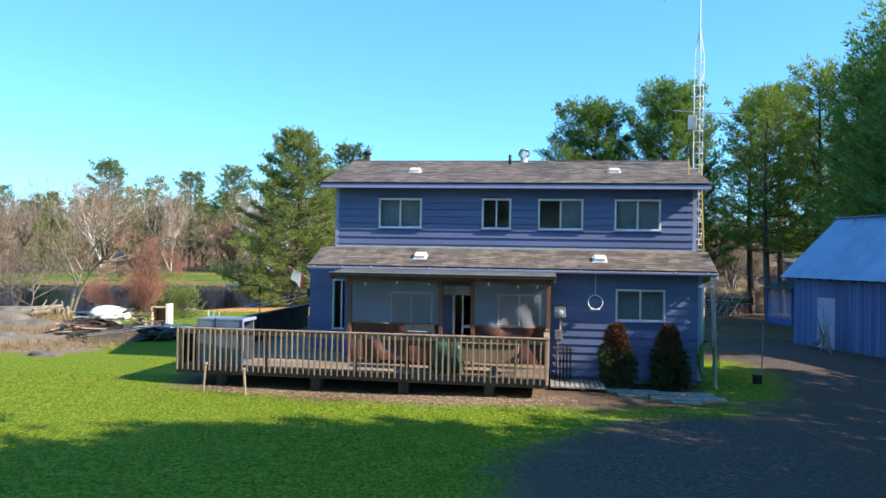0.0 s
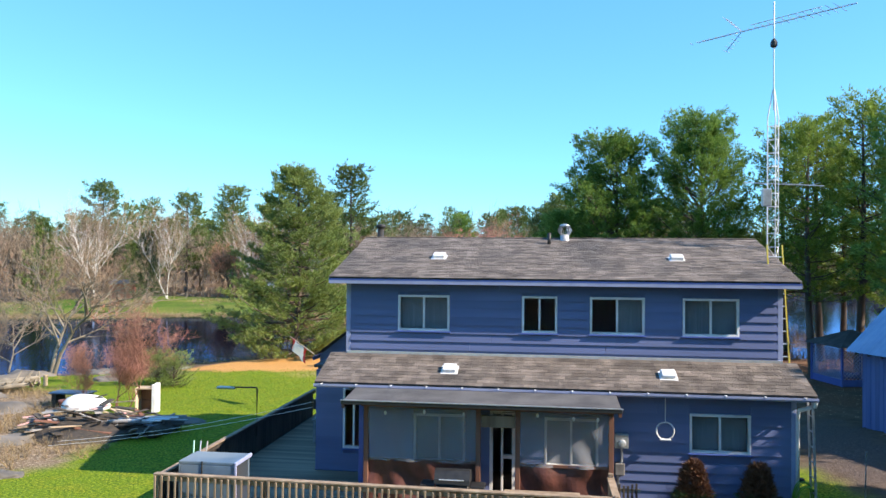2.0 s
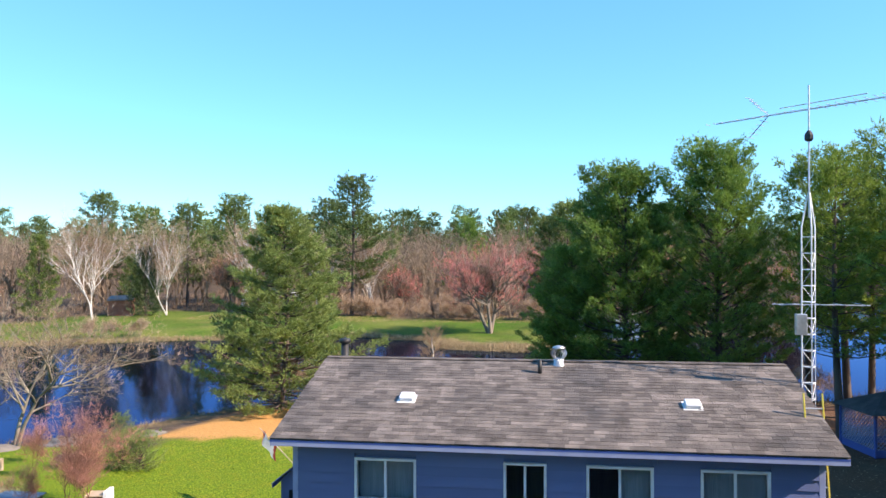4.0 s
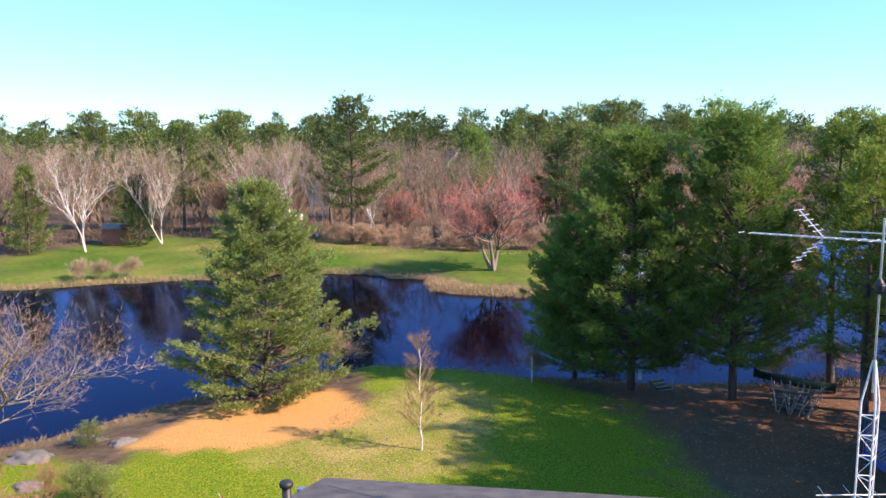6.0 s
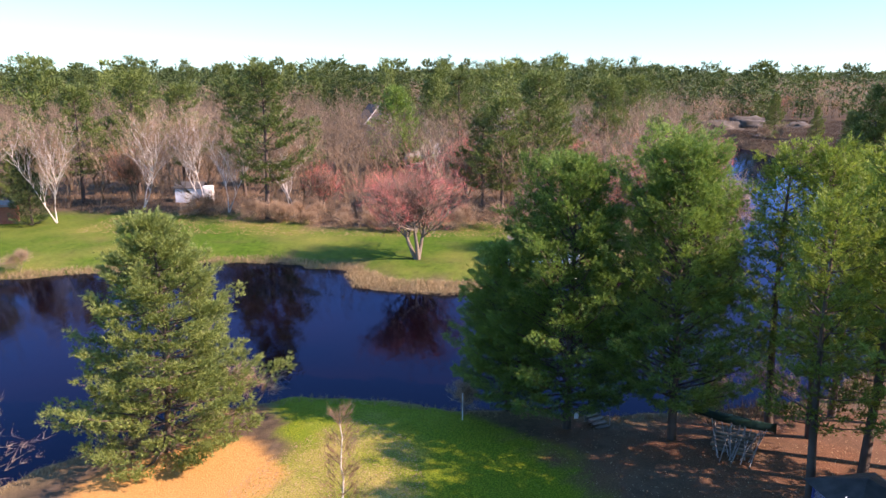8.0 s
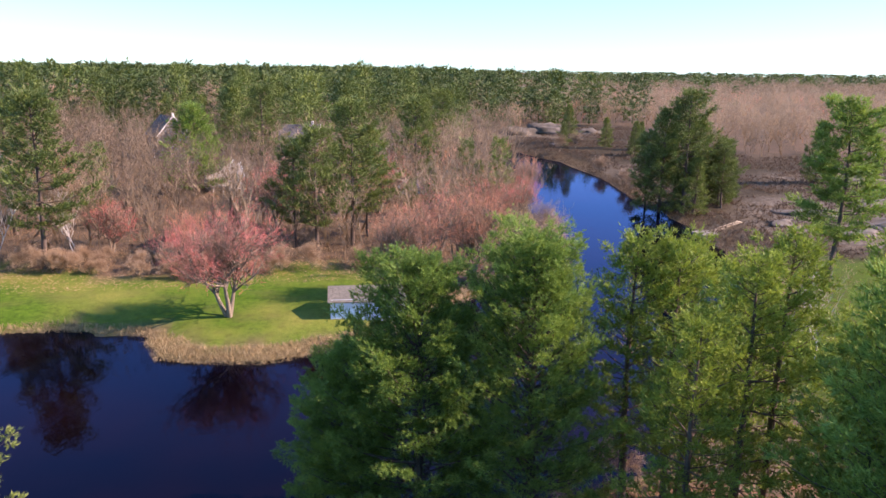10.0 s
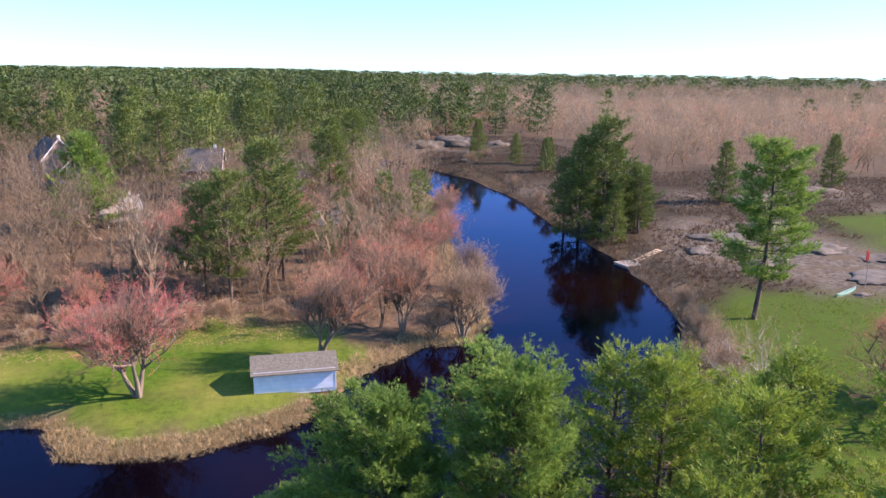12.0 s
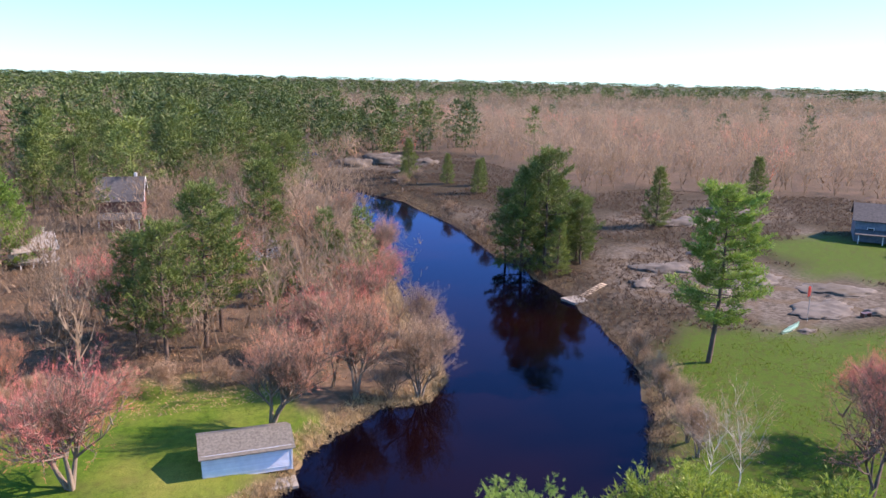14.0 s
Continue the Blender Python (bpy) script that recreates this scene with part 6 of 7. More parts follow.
# barn
BA, BD_ = Vector((16.37, 11.08, 0)), Vector((0.346, -0.938, 0))
barn = thing("barn", Matrix.Translation(BA + Vector((0, 0, ground_z(15, 7) - 0.05))) @ Matrix.Rotation(math.atan2(BD_.y, BD_.x), 4, "Z"), "faded blue board barn with a blue-grey sheet metal roof", "barn")
BL, BW, BH, BR = 12.0, 4.7, 2.92, 5.25
for k in range(60):
    u = k * 0.2
    if 1.35 < u < 2.25:
        continue
    part("wall_board", cube((u + 0.004, 0.0 + R.uniform(0, 0.012), 0.02 + R.uniform(0, 0.05)), (u + 0.192, 0.03, BH)), BARNWALL, barn)
part("back_wall", cube((0, BW - 0.05, 0), (BL, BW, BH)), BARNWALL, barn)
for u in (0.0, BL - 0.05):
    g = prism([(0, 0), (BW, 0), (BW, BH), (BW / 2, BR - 0.08), (0, BH)], 0.05)
    part("gable_wall", g, BARNWALL, barn, "", Matrix(((0, 1, 0, u), (1, 0, 0, 0), (0, 0, 1, 0), (0, 0, 0, 1))))
# black sheet behind the boards, painted as the barn's inner darkness
part("shade_backing", cube((0.06, 0.04, 0.0), (BL - 0.06, 0.06, BH)), BLACKHOLE, barn)
part("door_header", cube((1.404, 0.0, 2.024), (2.396, 0.03, BH)), BARNWALL, barn)
part("side_door", cube((1.404, -0.02, 0.05), (2.396, 0.03, 2.02), 0.01), PALETRIM, barn, "pale weathered side door")
for side in (0, 1):
    for k in range(12):
        u0, u1 = -0.35 + k * 1.06, -0.35 + (k + 1) * 1.06 + 0.02
        b = bmesh.new()
        n = 12
        lo, hi = [], []
        for i in range(n + 1):
            u = u0 + (u1 - u0) * i / n
            dz = 0.018 if i % 3 == 0 else 0.0
            e, r = (-0.42, BH - 0.17) if side == 0 else (BW + 0.42, BH - 0.17)
            lo.append(b.verts.new((u, e, r + dz)))
            hi.append(b.verts.new((u, BW / 2, BR + dz)))
        for i in range(n):
            b.faces.new((lo[i], lo[i + 1], hi[i + 1], hi[i]) if side == 0 else (lo[i + 1], lo[i], hi[i], hi[i + 1]))
        part("roof_sheet", b, BARNROOF, barn)
part("ridge_cap", beam((-0.36, BW / 2, BR + 0.03), (BL + 0.36, BW / 2, BR + 0.03), 0.30, 0.02), BARNROOF, barn)
for k in range(20):
    part("rafter_tail", beam((0.1 + k * 0.59, -0.38, BH - 0.20), (0.1 + k * 0.59, 0.3, BH + 0.10), 0.05, 0.12), DARKWOOD, barn)
branch_pile = thing("fallen_branches", pose(17.2, 8.3, ground_z(17, 8)), "bare fallen branches leaning on the barn", "branches")
for k in range(9):
    a = R.uniform(-0.6, 0.6)
    part("branch", tube([(R.uniform(-1, 1) * 0.3 - 0.6, R.uniform(-1.6, 1.6), 0), (0.1 - 0.6, a * 1.5, 0.5), (R.uniform(-0.2, 0.2) - 0.5, a * 2.6, 1.2 + R.uniform(-0.4, 0.4))], [0.03, 0.02, 0.008], 5), GREYBARK, branch_pile)

# gazebo
gaz = at_ground("gazebo", 20.6, 23.4, "small blue lattice gazebo with a dark hipped roof", "gazebo", 12)
for sx in (-1, 1):
    for sy in (-1, 1):
        part("post", cube((1.35 * sx - 0.05, 1.35 * sy - 0.05, 0), (1.35 * sx + 0.05, 1.35 * sy + 0.05, 1.98)), BLUETRIM, gaz)
for k, (ax, ay) in enumerate(((0, -1), (0, 1), (1, 0), (-1, 0))):
    lat = bmesh.new()
    for i in range(-12, 13):
        for sg in (-1, 1):
            s0, s1 = i * 0.2, i * 0.2 + 1.5 * sg
            a0, a1 = max(-1.3, min(1.3, s0)), max(-1.3, min(1.3, s1))
            if abs(s1 - s0) < 1e-6 or abs(a1 - a0) < 0.05:
                continue
            z0, z1 = 0.35 + 1.5 * (a0 - s0) / (s1 - s0), 0.35 + 1.5 * (a1 - s0) / (s1 - s0)
            p, q = ((a0, 1.34 * ay, z0), (a1, 1.34 * ay, z1)) if ay else ((1.34 * ax, a0, z0), (1.34 * ax, a1, z1))
            beam(p, q, 0.012, 0.035, lat)
    part("lattice_panel", lat, PALETRIM, gaz)
    w = 1.35
    part("kick_board", cube((-w, 1.33 * ay - 0.02, 0.0), (w, 1.33 * ay + 0.02, 0.34)) if ay else cube((1.33 * ax - 0.02, -w, 0.0), (1.33 * ax + 0.02, w, 0.34)), BLUETRIM, gaz)
hip = bmesh.new()
hb = [hip.verts.new((1.7 * sx, 1.7 * sy, 1.96)) for sx, sy in ((-1, -1), (1, -1), (1, 1), (-1, 1))]
tp_ = hip.verts.new((0, 0, 2.75))
for i in range(4):
    hip.faces.new((hb[i], hb[(i + 1) % 4], tp_))
hip.faces.new(hb[::-1])
part("roof", hip, DARKSHINGLE, gaz)

# woodpile with an upturned canoe
pile = at_ground("woodpile", 17.9, 31.4, "stack of grey logs and poles under the pines", "woodpile", -25)
for r_ in range(5):
    for k in range(8 - r_):
        part("log", tube([(-0.95 + R.uniform(-0.1, 0.1), -0.75 + 0.21 * k + 0.1 * r_, 0.10 + 0.18 * r_), (0.95 + R.uniform(-0.1, 0.1), -0.75 + 0.21 * k + 0.1 * r_ + R.uniform(-0.05, 0.05), 0.10 + 0.18 * r_)], R.uniform(0.08, 0.105), 7), GREYBARK, pile)
for k in range(14):
    x = R.uniform(-0.8, 1.4)
    part("pole", tube([(x, -1.5 + R.uniform(-0.5, 0.3), 0.03), (x + R.uniform(-0.7, 0.7), 0.2, 1.1 + R.uniform(-0.1, 0.2))], 0.03, 5), GREYWOOD, pile)


def canoe(name, m, length, mat, label, upside=True):
    ob = thing(name, m, label, "canoe")
    bm = bmesh.new()
    rows = []
    for i in range(17):
        s = -1 + i / 8
        w = 0.42 * (1 - abs(s) ** 2.4) + 0.015
        d = 0.34 + 0.16 * abs(s) ** 3
        rows.append([bm.verts.new((s * length / 2, w * math.cos(a), (d * math.sin(a) ** 0.8) if a not in (0, math.pi) else 0.02 - 0.1 * abs(s) ** 4)) for a in [math.pi * j / 8 for j in range(9)]])
    for a, b in zip(rows[:-1], rows[1:]):
        for j in range(8):
            bm.faces.new((a[j], a[j + 1], b[j + 1], b[j]))
    bmesh.ops.solidify(bm, geom=bm.faces[:], thickness=0.015)
    part("hull", bm, mat, ob, smooth=True)
    part("keel", tube([(-length * 0.44, 0, 0.36), (length * 0.44, 0, 0.36)], 0.015, 5), mat, ob)
    for s in (-1, 1):
        part("gunwale", tube([(length / 2 * t, s * (0.42 * (1 - abs(t) ** 2.4) + 0.02), 0.02) for t in (-0.95, -0.6, 0, 0.6, 0.95)], 0.015, 5), STEEL, ob)
    return ob


canoe("canoe", pose(18.3, 33.0, ground_z(18, 33) + 0.78, 0, 0, -34), 4.4, GREENTARP, "dark green canoe turned over on the woodpile")
prop = thing("sawhorse", pose(18.9, 32.6, ground_z(18.9, 32.6), 0, 0, -34), "rough wooden trestle holding the canoe", "sawhorse")
for s in (-1, 1):
    for t in (-1, 1):
        part("leg", beam((s * 0.7, t * 0.35, 0), (s * 0.7, t * 0.08, 0.8), 0.05, 0.05), GREYWOOD, prop)
part("bar", beam((-0.8, 0, 0.79), (0.8, 0, 0.79), 0.08, 0.08), GREYWOOD, prop)
tagb = thing("trunk_sign", pose(10.02, 33.30, 0.50), "white board nailed to a pine trunk", "sign board")
part("board", cube((-0.10, -0.02, -0.28), (0.14, 0.0, 0.28), 0.01), WHITE, tagb)
stairs = thing("dock_stairs", pose(11.3, 34.6, -0.62, 0, 0, -60), "grey wooden steps with a handrail down to the pond", "steps")
for k in range(4):
    part("tread", cube((-0.45 + 0.30 * k, -0.45, 0.36 - 0.12 * k), (-0.16 + 0.30 * k, 0.45, 0.40 - 0.12 * k), 0.006), GREYWOOD, stairs)
    part("riser_board", cube((-0.45 + 0.30 * k, -0.43, 0.0), (-0.42 + 0.30 * k, 0.43, 0.36 - 0.12 * k)), GREYWOOD, stairs)
for x in (-0.3, 0.7):
    part("rail_post", tube([(x, 0.42, 0.0), (x, 0.42, 1.15 - 0.3 * (x + 0.3))], 0.02, 6), STEEL, stairs)
part("handrail", tube([(-0.3, 0.42, 1.15), (0.7, 0.42, 0.85)], 0.02, 6), STEEL, stairs)
stake = at_ground("shore_post", 3.8, 34.6, "thin white post at the pond edge", "post")
part("shaft", tube([(0, 0, -0.3), (0, 0, 1.62)], 0.035, 7), WHITE, stake)

# ---- the scrap heap and rocks on the west side ----
heap = at_ground("scrap_heap", -10.3, 5.6, "heap of old boards and scrap beneath a white sheet", "scrap heap", 15)
for k in range(84):
    x, y = R.uniform(-2.1, 2.0), R.uniform(-1.3, 1.2)
    z = 0.10 + R.uniform(0.15, 1.05) * max(0.1, 1 - (x / 2.4) ** 2 - (y / 1.8) ** 2)
    a, ln = R.uniform(-1.4, 1.4), R.uniform(0.4, 1.4)
    part("scrap_board", beam((x - ln / 2 * math.cos(a), y - ln / 2 * math.sin(a), z), (x + ln / 2 * math.cos(a), y + ln / 2 * math.sin(a), max(0.03, z + R.uniform(-0.35, 0.25))), R.uniform(0.08, 0.26), 0.03), R.choice((PALEWOOD, GREYWOOD, DARKWOOD, CEDAR, FLOORWOOD, DARKWOOD, PINK, GREYWOOD)), heap)
dome = bmesh.new()
bmesh.ops.create_icosphere(dome, subdivisions=3, radius=1.0)
for v in dome.verts:
    v.co = Vector((v.co.x * 0.78 - 0.35, v.co.y * 0.6 + 0.5, 0.74 + max(-0.12, v.co.z) * 0.42))
part("white_sheet", crumple(dome, 0.08, 2.2, 3.0), WHITETARP, heap, "crumpled white sheet", smooth=True)
part("mound", crumple(lathe([(2.0, 0.0), (1.7, 0.22), (1.0, 0.40), (0.2, 0.45)], 18), 0.12, 2.0, 2.0), DARKWOOD, heap)
bluepile = at_ground("tarped_junk", -8.5, 6.0, "jumble of dark boards and pale planks beside the heap", "scrap heap", -8)
part("tarp", crumple(cube((-1.1, -0.8, 0.02), (1.0, 0.8, 0.30), 0.1), 0.16, 2.4, 7.0, 5), DARKWOOD, bluepile, "dark rotten boards and sheeting", smooth=True)
for k in range(26):
    px_, py_, pa = R.uniform(-1.3, 1.1), R.uniform(-1.0, 0.9), R.uniform(-0.9, 0.9)
    part("plank", beam((px_ - 0.6 * math.cos(pa), py_ - 0.6 * math.sin(pa), R.uniform(0.05, 0.45)), (px_ + 0.6 * math.cos(pa), py_ + 0.6 * math.sin(pa), R.uniform(0.15, 0.55)), R.uniform(0.08, 0.18), 0.03), R.choice((DARKWOOD, GREYWOOD, BLUETARP, DARKWOOD, BLACKMETAL)), bluepile)
for k in range(5):
    part("plank", beam((-1.3 + 0.2 * k, -0.9 + 0.3 * k, 0.45), (0.7 + 0.1 * k, -0.7 + 0.33 * k, 0.50), 0.12, 0.03), R.choice((PALEBLUE, GREYWOOD, WHITE)), bluepile)
for x in (-0.6, 0.6):
    part("trestle", beam((x - 0.3, -0.95, 0.0), (x + 0.1, -0.85, 0.40), 0.07, 0.05), GREYWOOD, bluepile)
cabinet = at_ground("old_cabinet", -10.15, 9.1, "white doorless cabinet frame standing among brush", "cabinet", 10)
for a, b in (((-0.40, -0.3, 0), (-0.35, 0.3, 0.98)), ((0.22, -0.3, 0), (0.36, 0.3, 1.10)), ((-0.35, -0.3, 0.92), (0.22, 0.3, 0.97)), ((-0.35, 0.26, 0.05), (0.22, 0.3, 0.92)), ((-0.35, 0.22, 0.42), (0.22, 0.255, 0.45))):
    part("panel", cube(a, b, 0.008), (WHITE if a[0] > 0 else PALEWOOD) if a[1] < 0.2 else CEDAR, cabinet)
pots = at_ground("flower_pots", -13.2, 8.6, "stack of red clay pots by the scrap heap", "pots")
for x, y in ((0, 0), (0.55, 0.1), (0.3, 0.5)):
    part("pot", lathe([(0.18, 0.0), (0.26, 0.38), (0.29, 0.38), (0.29, 0.46), (0.25, 0.46)], 14, None, (x, y, 0)), REDCLAY, pots, smooth=True)
sheet_ = at_ground("old_tabletop", -13.6, 9.6, "weathered green tabletop on low supports", "table")
part("top", cube((-0.8, -0.4, 0.55), (0.8, 0.4, 0.60), 0.01), BLUETARP, sheet_)
for s in (-0.6, 0.6):
    part("support", cube((s - 0.1, -0.3, 0), (s + 0.1, 0.3, 0.55)), DARKWOOD, sheet_)


def rock(name, x, y, rx, ry, rz, seed, mat, label, sink=0.35, turn=0.0, detail=3):
    bm = bmesh.new()
    bmesh.ops.create_icosphere(bm, subdivisions=detail, radius=1.0)
    for v in bm.verts:
        n = noise.fractal(v.co * 1.5 + Vector((seed, seed * 2.1, 0)), 0.7, 2.1, 5)
        v.co *= 1 + 0.34 * n
        rise = max(v.co.z, -0.6)
        if rx > 3 * rz and rise > 0:
            rise = rise ** 1.6
        v.co = Vector((v.co.x * rx, v.co.y * ry, rise * rz))
    me = bpy.data.meshes.new(name)
    bm.to_mesh(me)
    bm.free()
    me.materials.append(mat)
    me.polygons.foreach_set("use_smooth", [True] * len(me.polygons))
    ob = new(name, me)
    ob.matrix_basis = pose(x, y, ground_z(x, y) - sink * rz, 0, 0, turn)
    return tagged(ob, label, "rock")


for i, (x, y, a, b, c, t) in enumerate(((-12.8, 3.2, 2.4, 1.0, 0.30, 35), (-16.5, 7.6, 3.0, 1.3, 0.42, 40), (-14.6, 4.2, 1.9, 0.9, 0.30, 20), (-19.2, 10.4, 2.4, 1.3, 0.45, 10), (-9.6, 0.4, 0.7, 0.4, 0.18, 0), (-21.6, 17.6, 2.2, 1.2, 0.5, 30), (-18.6, 19.6, 1.6, 0.9, 0.4, -20), (-17.6, 22.4, 0.9, 0.6, 0.4, 0), (-15.4, 22.0, 0.7, 0.5, 0.3, 50), (-16.4, 16.6, 0.7, 0.5, 0.3, 0), (-8.3, 7.6, 1.2, 0.8, 0.2, 10), (-22.8, 22.2, 1.0, 0.7, 0.6, 0))):
    rock("rock_ledge" if a > 1.5 else "boulder", x, y, a, b, c, i * 3.1, STONE, "low grey granite ledge breaking through the grass" if a > 1.5 else "grey boulder half sunk in the ground", 0.3, t, 4)
logs = at_ground("birch_logs", -18.9, 12.2, "jumble of pale birch logs and roots on the rocks", "logs", 12)
for k in range(7):
    a = R.uniform(-0.5, 0.4)
    part("log", tube([(-2.4 + R.uniform(-0.4, 0.4), -0.5 + 0.2 * k, 0.15 + 0.12 * (k % 3)), (0.2, -0.4 + 0.18 * k + a * 0.3, 0.22 + 0.10 * (k % 3)), (1.6 + R.uniform(-0.5, 0.5), -0.3 + 0.2 * k + a, 0.30 + R.uniform(0, 0.35))], [0.15, 0.13, 0.07], 7), PALEBARK, logs, smooth=True)
for k in range(12):
    s = R.uniform(0.4, 1.7)
    part("root", tube([(s, R.uniform(-0.4, 0.6), 0.25), (s + R.uniform(-0.2, 0.5), R.uniform(-0.7, 0.8), 0.6 + R.uniform(-0.2, 0.3))], [0.07, 0.03], 5), PALEBARK, logs)
stump = at_ground("sawn_post", -18.1, 14.4, "short sawn post standing on the rocky bank", "post")
part("shaft", lathe([(0.10, -0.1), (0.095, 0.2), (0.10, 0.48), (0.085, 0.50)], 10), PALEWOOD, stump)

# ---- across the water ----
# boathouse
BHX, BHY = 7.2, 69.4
boat = at_ground("boathouse", BHX, BHY, "white clapboard boathouse with a worn grey roof at the shore", "boathouse", -4.5)
for k in range(13):
    slope_slab("clapboard", 0.0, 6.92, -0.040, 0.05 + 0.14 * k, -0.012, 0.20 + 0.14 * k, 0.012, PALEBLUE, boat)
part("front_wall", cube((0, 0, -0.3), (7.0, 0.1, 1.85)), PALEBLUE, boat)
part("back_wall", cube((0, 4.2, -0.3), (7.0, 4.3, 1.85)), WHITE, boat)
for u in (0.0, 6.9):
    g = prism([(0.1, -0.3), (4.2, -0.3), (4.2, 1.85), (2.15, 2.60), (0.1, 1.85)], 0.1)
    part("end_wall", g, WHITE, boat, "", Matrix(((0, 1, 0, u), (1, 0, 0, 0), (0, 0, 1, 0), (0, 0, 0, 1))))
for ya, za, yb, zb in ((-0.35, 1.72, 2.15, 2.64), (4.65, 1.72, 2.15, 2.638)):
    slope_slab("roof_slope", -0.25, 7.25, ya, za, yb, zb, 0.07, OLDSHINGLE, boat)
part("corner_trim", cube((6.93, -0.06, -0.3), (7.04, 0.02, 1.82)), WHITE, boat)
pad = at_ground("stone_landing", 12.2, 67.4, "broken concrete landing before the boathouse", "landing", -5, lift=-0.1)
for k in range(6):
    part("slab", crumple(cube((-1.9 + 0.65 * k, -0.8 + R.uniform(-0.1, 0.1), -0.5), (-1.28 + 0.65 * k, 0.9, 0.06 + R.uniform(-0.05, 0.05)), 0.03), 0.03, 3.0, k), CONCRETE, pad)
# float dock on the far bank
fd = thing("swim_dock", pose(64.6, 102.4, WATER_Z + 0.2, 0, 0, 8), "grey square plank dock with a gangway at the bank", "dock")
for k in range(10):
    part("plank", cube((-1.6 + 0.32 * k, -1.6, 0.22), (-1.30 + 0.32 * k, 1.6, 0.27)), CONCRETE, fd)
part("float", cube((-1.5, -1.5, -0.12), (1.5, 1.5, 0.22)), GREYWOOD, fd)
for k in range(9):
    part("gangway_plank", cube((1.7 + 0.62 * k, 0.0 + 0.12 * k, 0.26 + 0.12 * k), (2.28 + 0.62 * k, 1.2 + 0.12 * k, 0.32 + 0.12 * k)), PALEWOOD, fd)
canoe("canoe", pose(82.0, 79.2, ground_z(82, 79.2), 0, 0, 22), 6.2, TEAL, "pale green canoe upside down on the lawn")
fp = at_ground("flagpole", 86.4, 80.4, "flagpole with a red flag on the rock", "flagpole")
part("pole", tube([(0, 0, 0), (0, 0, 5.2)], 0.045, 6), GREYWOOD, fp)
part("flag", crumple(cube((-0.55, -0.02, 3.7), (-0.03, 0.02, 5.0)), 0.12, 1.2, 1.0, 3), REDMETAL, fp)
ctable = at_ground("picnic_table", 96.0, 79.0, "dark red picnic table on the ledge", "table")
part("top", cube((-0.8, -0.35, 0.55), (0.8, 0.35, 0.60)), BROWNTARP, ctable)
for s in (-0.7, 0.7):
    part("leg", cube((s - 0.05, -0.3, 0), (s + 0.05, 0.3, 0.55)), BROWNTARP, ctable)


def cottage(x, y, w, d, wall_h, ridge_h, turn, wall_mat, roof_mat, label, porch_roof=False, lift=0.0):
    """Small house seen from afar: walls, gables, two roof slopes, trim and windows with frames."""
    ob = at_ground("cottage", x, y, label, "cottage", turn, lift=lift)
    part("wall", cube((-w / 2, -d / 2, -1.0), (w / 2, d / 2, wall_h)), wall_mat, ob)
    for u in (-w / 2, w / 2 - 0.2):
        part("gable", prism([(-d / 2, wall_h), (d / 2, wall_h), (0, ridge_h - 0.12)], 0.2), wall_mat, ob, "", Matrix(((0, 1, 0, u), (1, 0, 0, 0), (0, 0, 1, 0), (0, 0, 0, 1))))
    k = (ridge_h - wall_h) / (d / 2)
    for s in (-1, 1):
        slope_slab("roof", -w / 2 - 0.5, w / 2 + 0.5, s * (d / 2 + 0.5), wall_h - 0.5 * k, 0.0, ridge_h + 0.001 * s, 0.15, roof_mat, ob)
    for u in (-0.3, 0.0, 0.3):
        win = child("window", None, ob)
        part("frame", cube((u * w - 0.62, -d / 2 - 0.06, wall_h * 0.35), (u * w + 0.62, -d / 2 - 0.01, wall_h * 0.35 + 1.3)), WHITE, win)
        part("pane", cube((u * w - 0.52, -d / 2 - 0.08, wall_h * 0.35 + 0.1), (u * w + 0.52, -d / 2 - 0.062, wall_h * 0.35 + 1.2)), BLACKHOLE, win)
    for s in (-1, 1):
        part("rake_board", beam((w / 2 + 0.52, s * (d / 2 + 0.5), wall_h - 0.5 * k), (w / 2 + 0.52, 0, ridge_h), 0.06, 0.25), WHITE, ob)
    part("door", cube((w * 0.15 - 0.45, -d / 2 - 0.05, 0), (w * 0.15 + 0.45, -d / 2 - 0.01, 2.0)), WHITE, ob)
    if porch_roof:
        slope_slab("porch_roof", -w / 2, w / 2, -d / 2 - 3.0, wall_h * 0.42, -d / 2, wall_h * 0.55, 0.15, roof_mat, ob)
        for u in (-0.45, -0.15, 0.15, 0.45):
            part("porch_post", cube((u * w - 0.08, -d / 2 - 2.8, 0), (u * w + 0.08, -d / 2 - 2.6, wall_h * 0.43)), WHITE, ob)
    part("chimney", cube((w * 0.3, 0.3, ridge_h - 0.8), (w * 0.3 + 0.5, 0.9, ridge_h + 0.7)), WHITE, ob)
    return ob


cottage(6.5, 176, 8.0, 8.0, 6.2, 10.0, -10, BRICKRED, DARKSHINGLE, "brown two-storey cottage with a dark roof in the woods", True)
cottage(-26.0, 205, 8.0, 8.0, 6.0, 10.5, -62, GREYWOOD, DARKSHINGLE, "tall cottage with white gables among the trees", False)
cottage(-21.0, 196, 5.0, 6.0, 4.2, 7.2, -78, BLUETARP, DARKSHINGLE, "narrow blue-gabled wing beside the woods", False)
cottage(-8.6, 150, 6.0, 5.0, 2.6, 4.6, 15, WHITE, GREYWOOD, "white cottage with a raised deck under the pines", True)
cottage(26.5, 142, 5.5, 4.5, 1.4, 2.8, 35, WHITE, GREYWOOD, "low shed with a pale roof in the brush", False)
cottage(147.0, 112.0, 14.0, 11.0, 4.4, 7.0, -50, BLUETARP, DARKSHINGLE, "grey-blue house with a wide dark porch roof on a lawn", True)
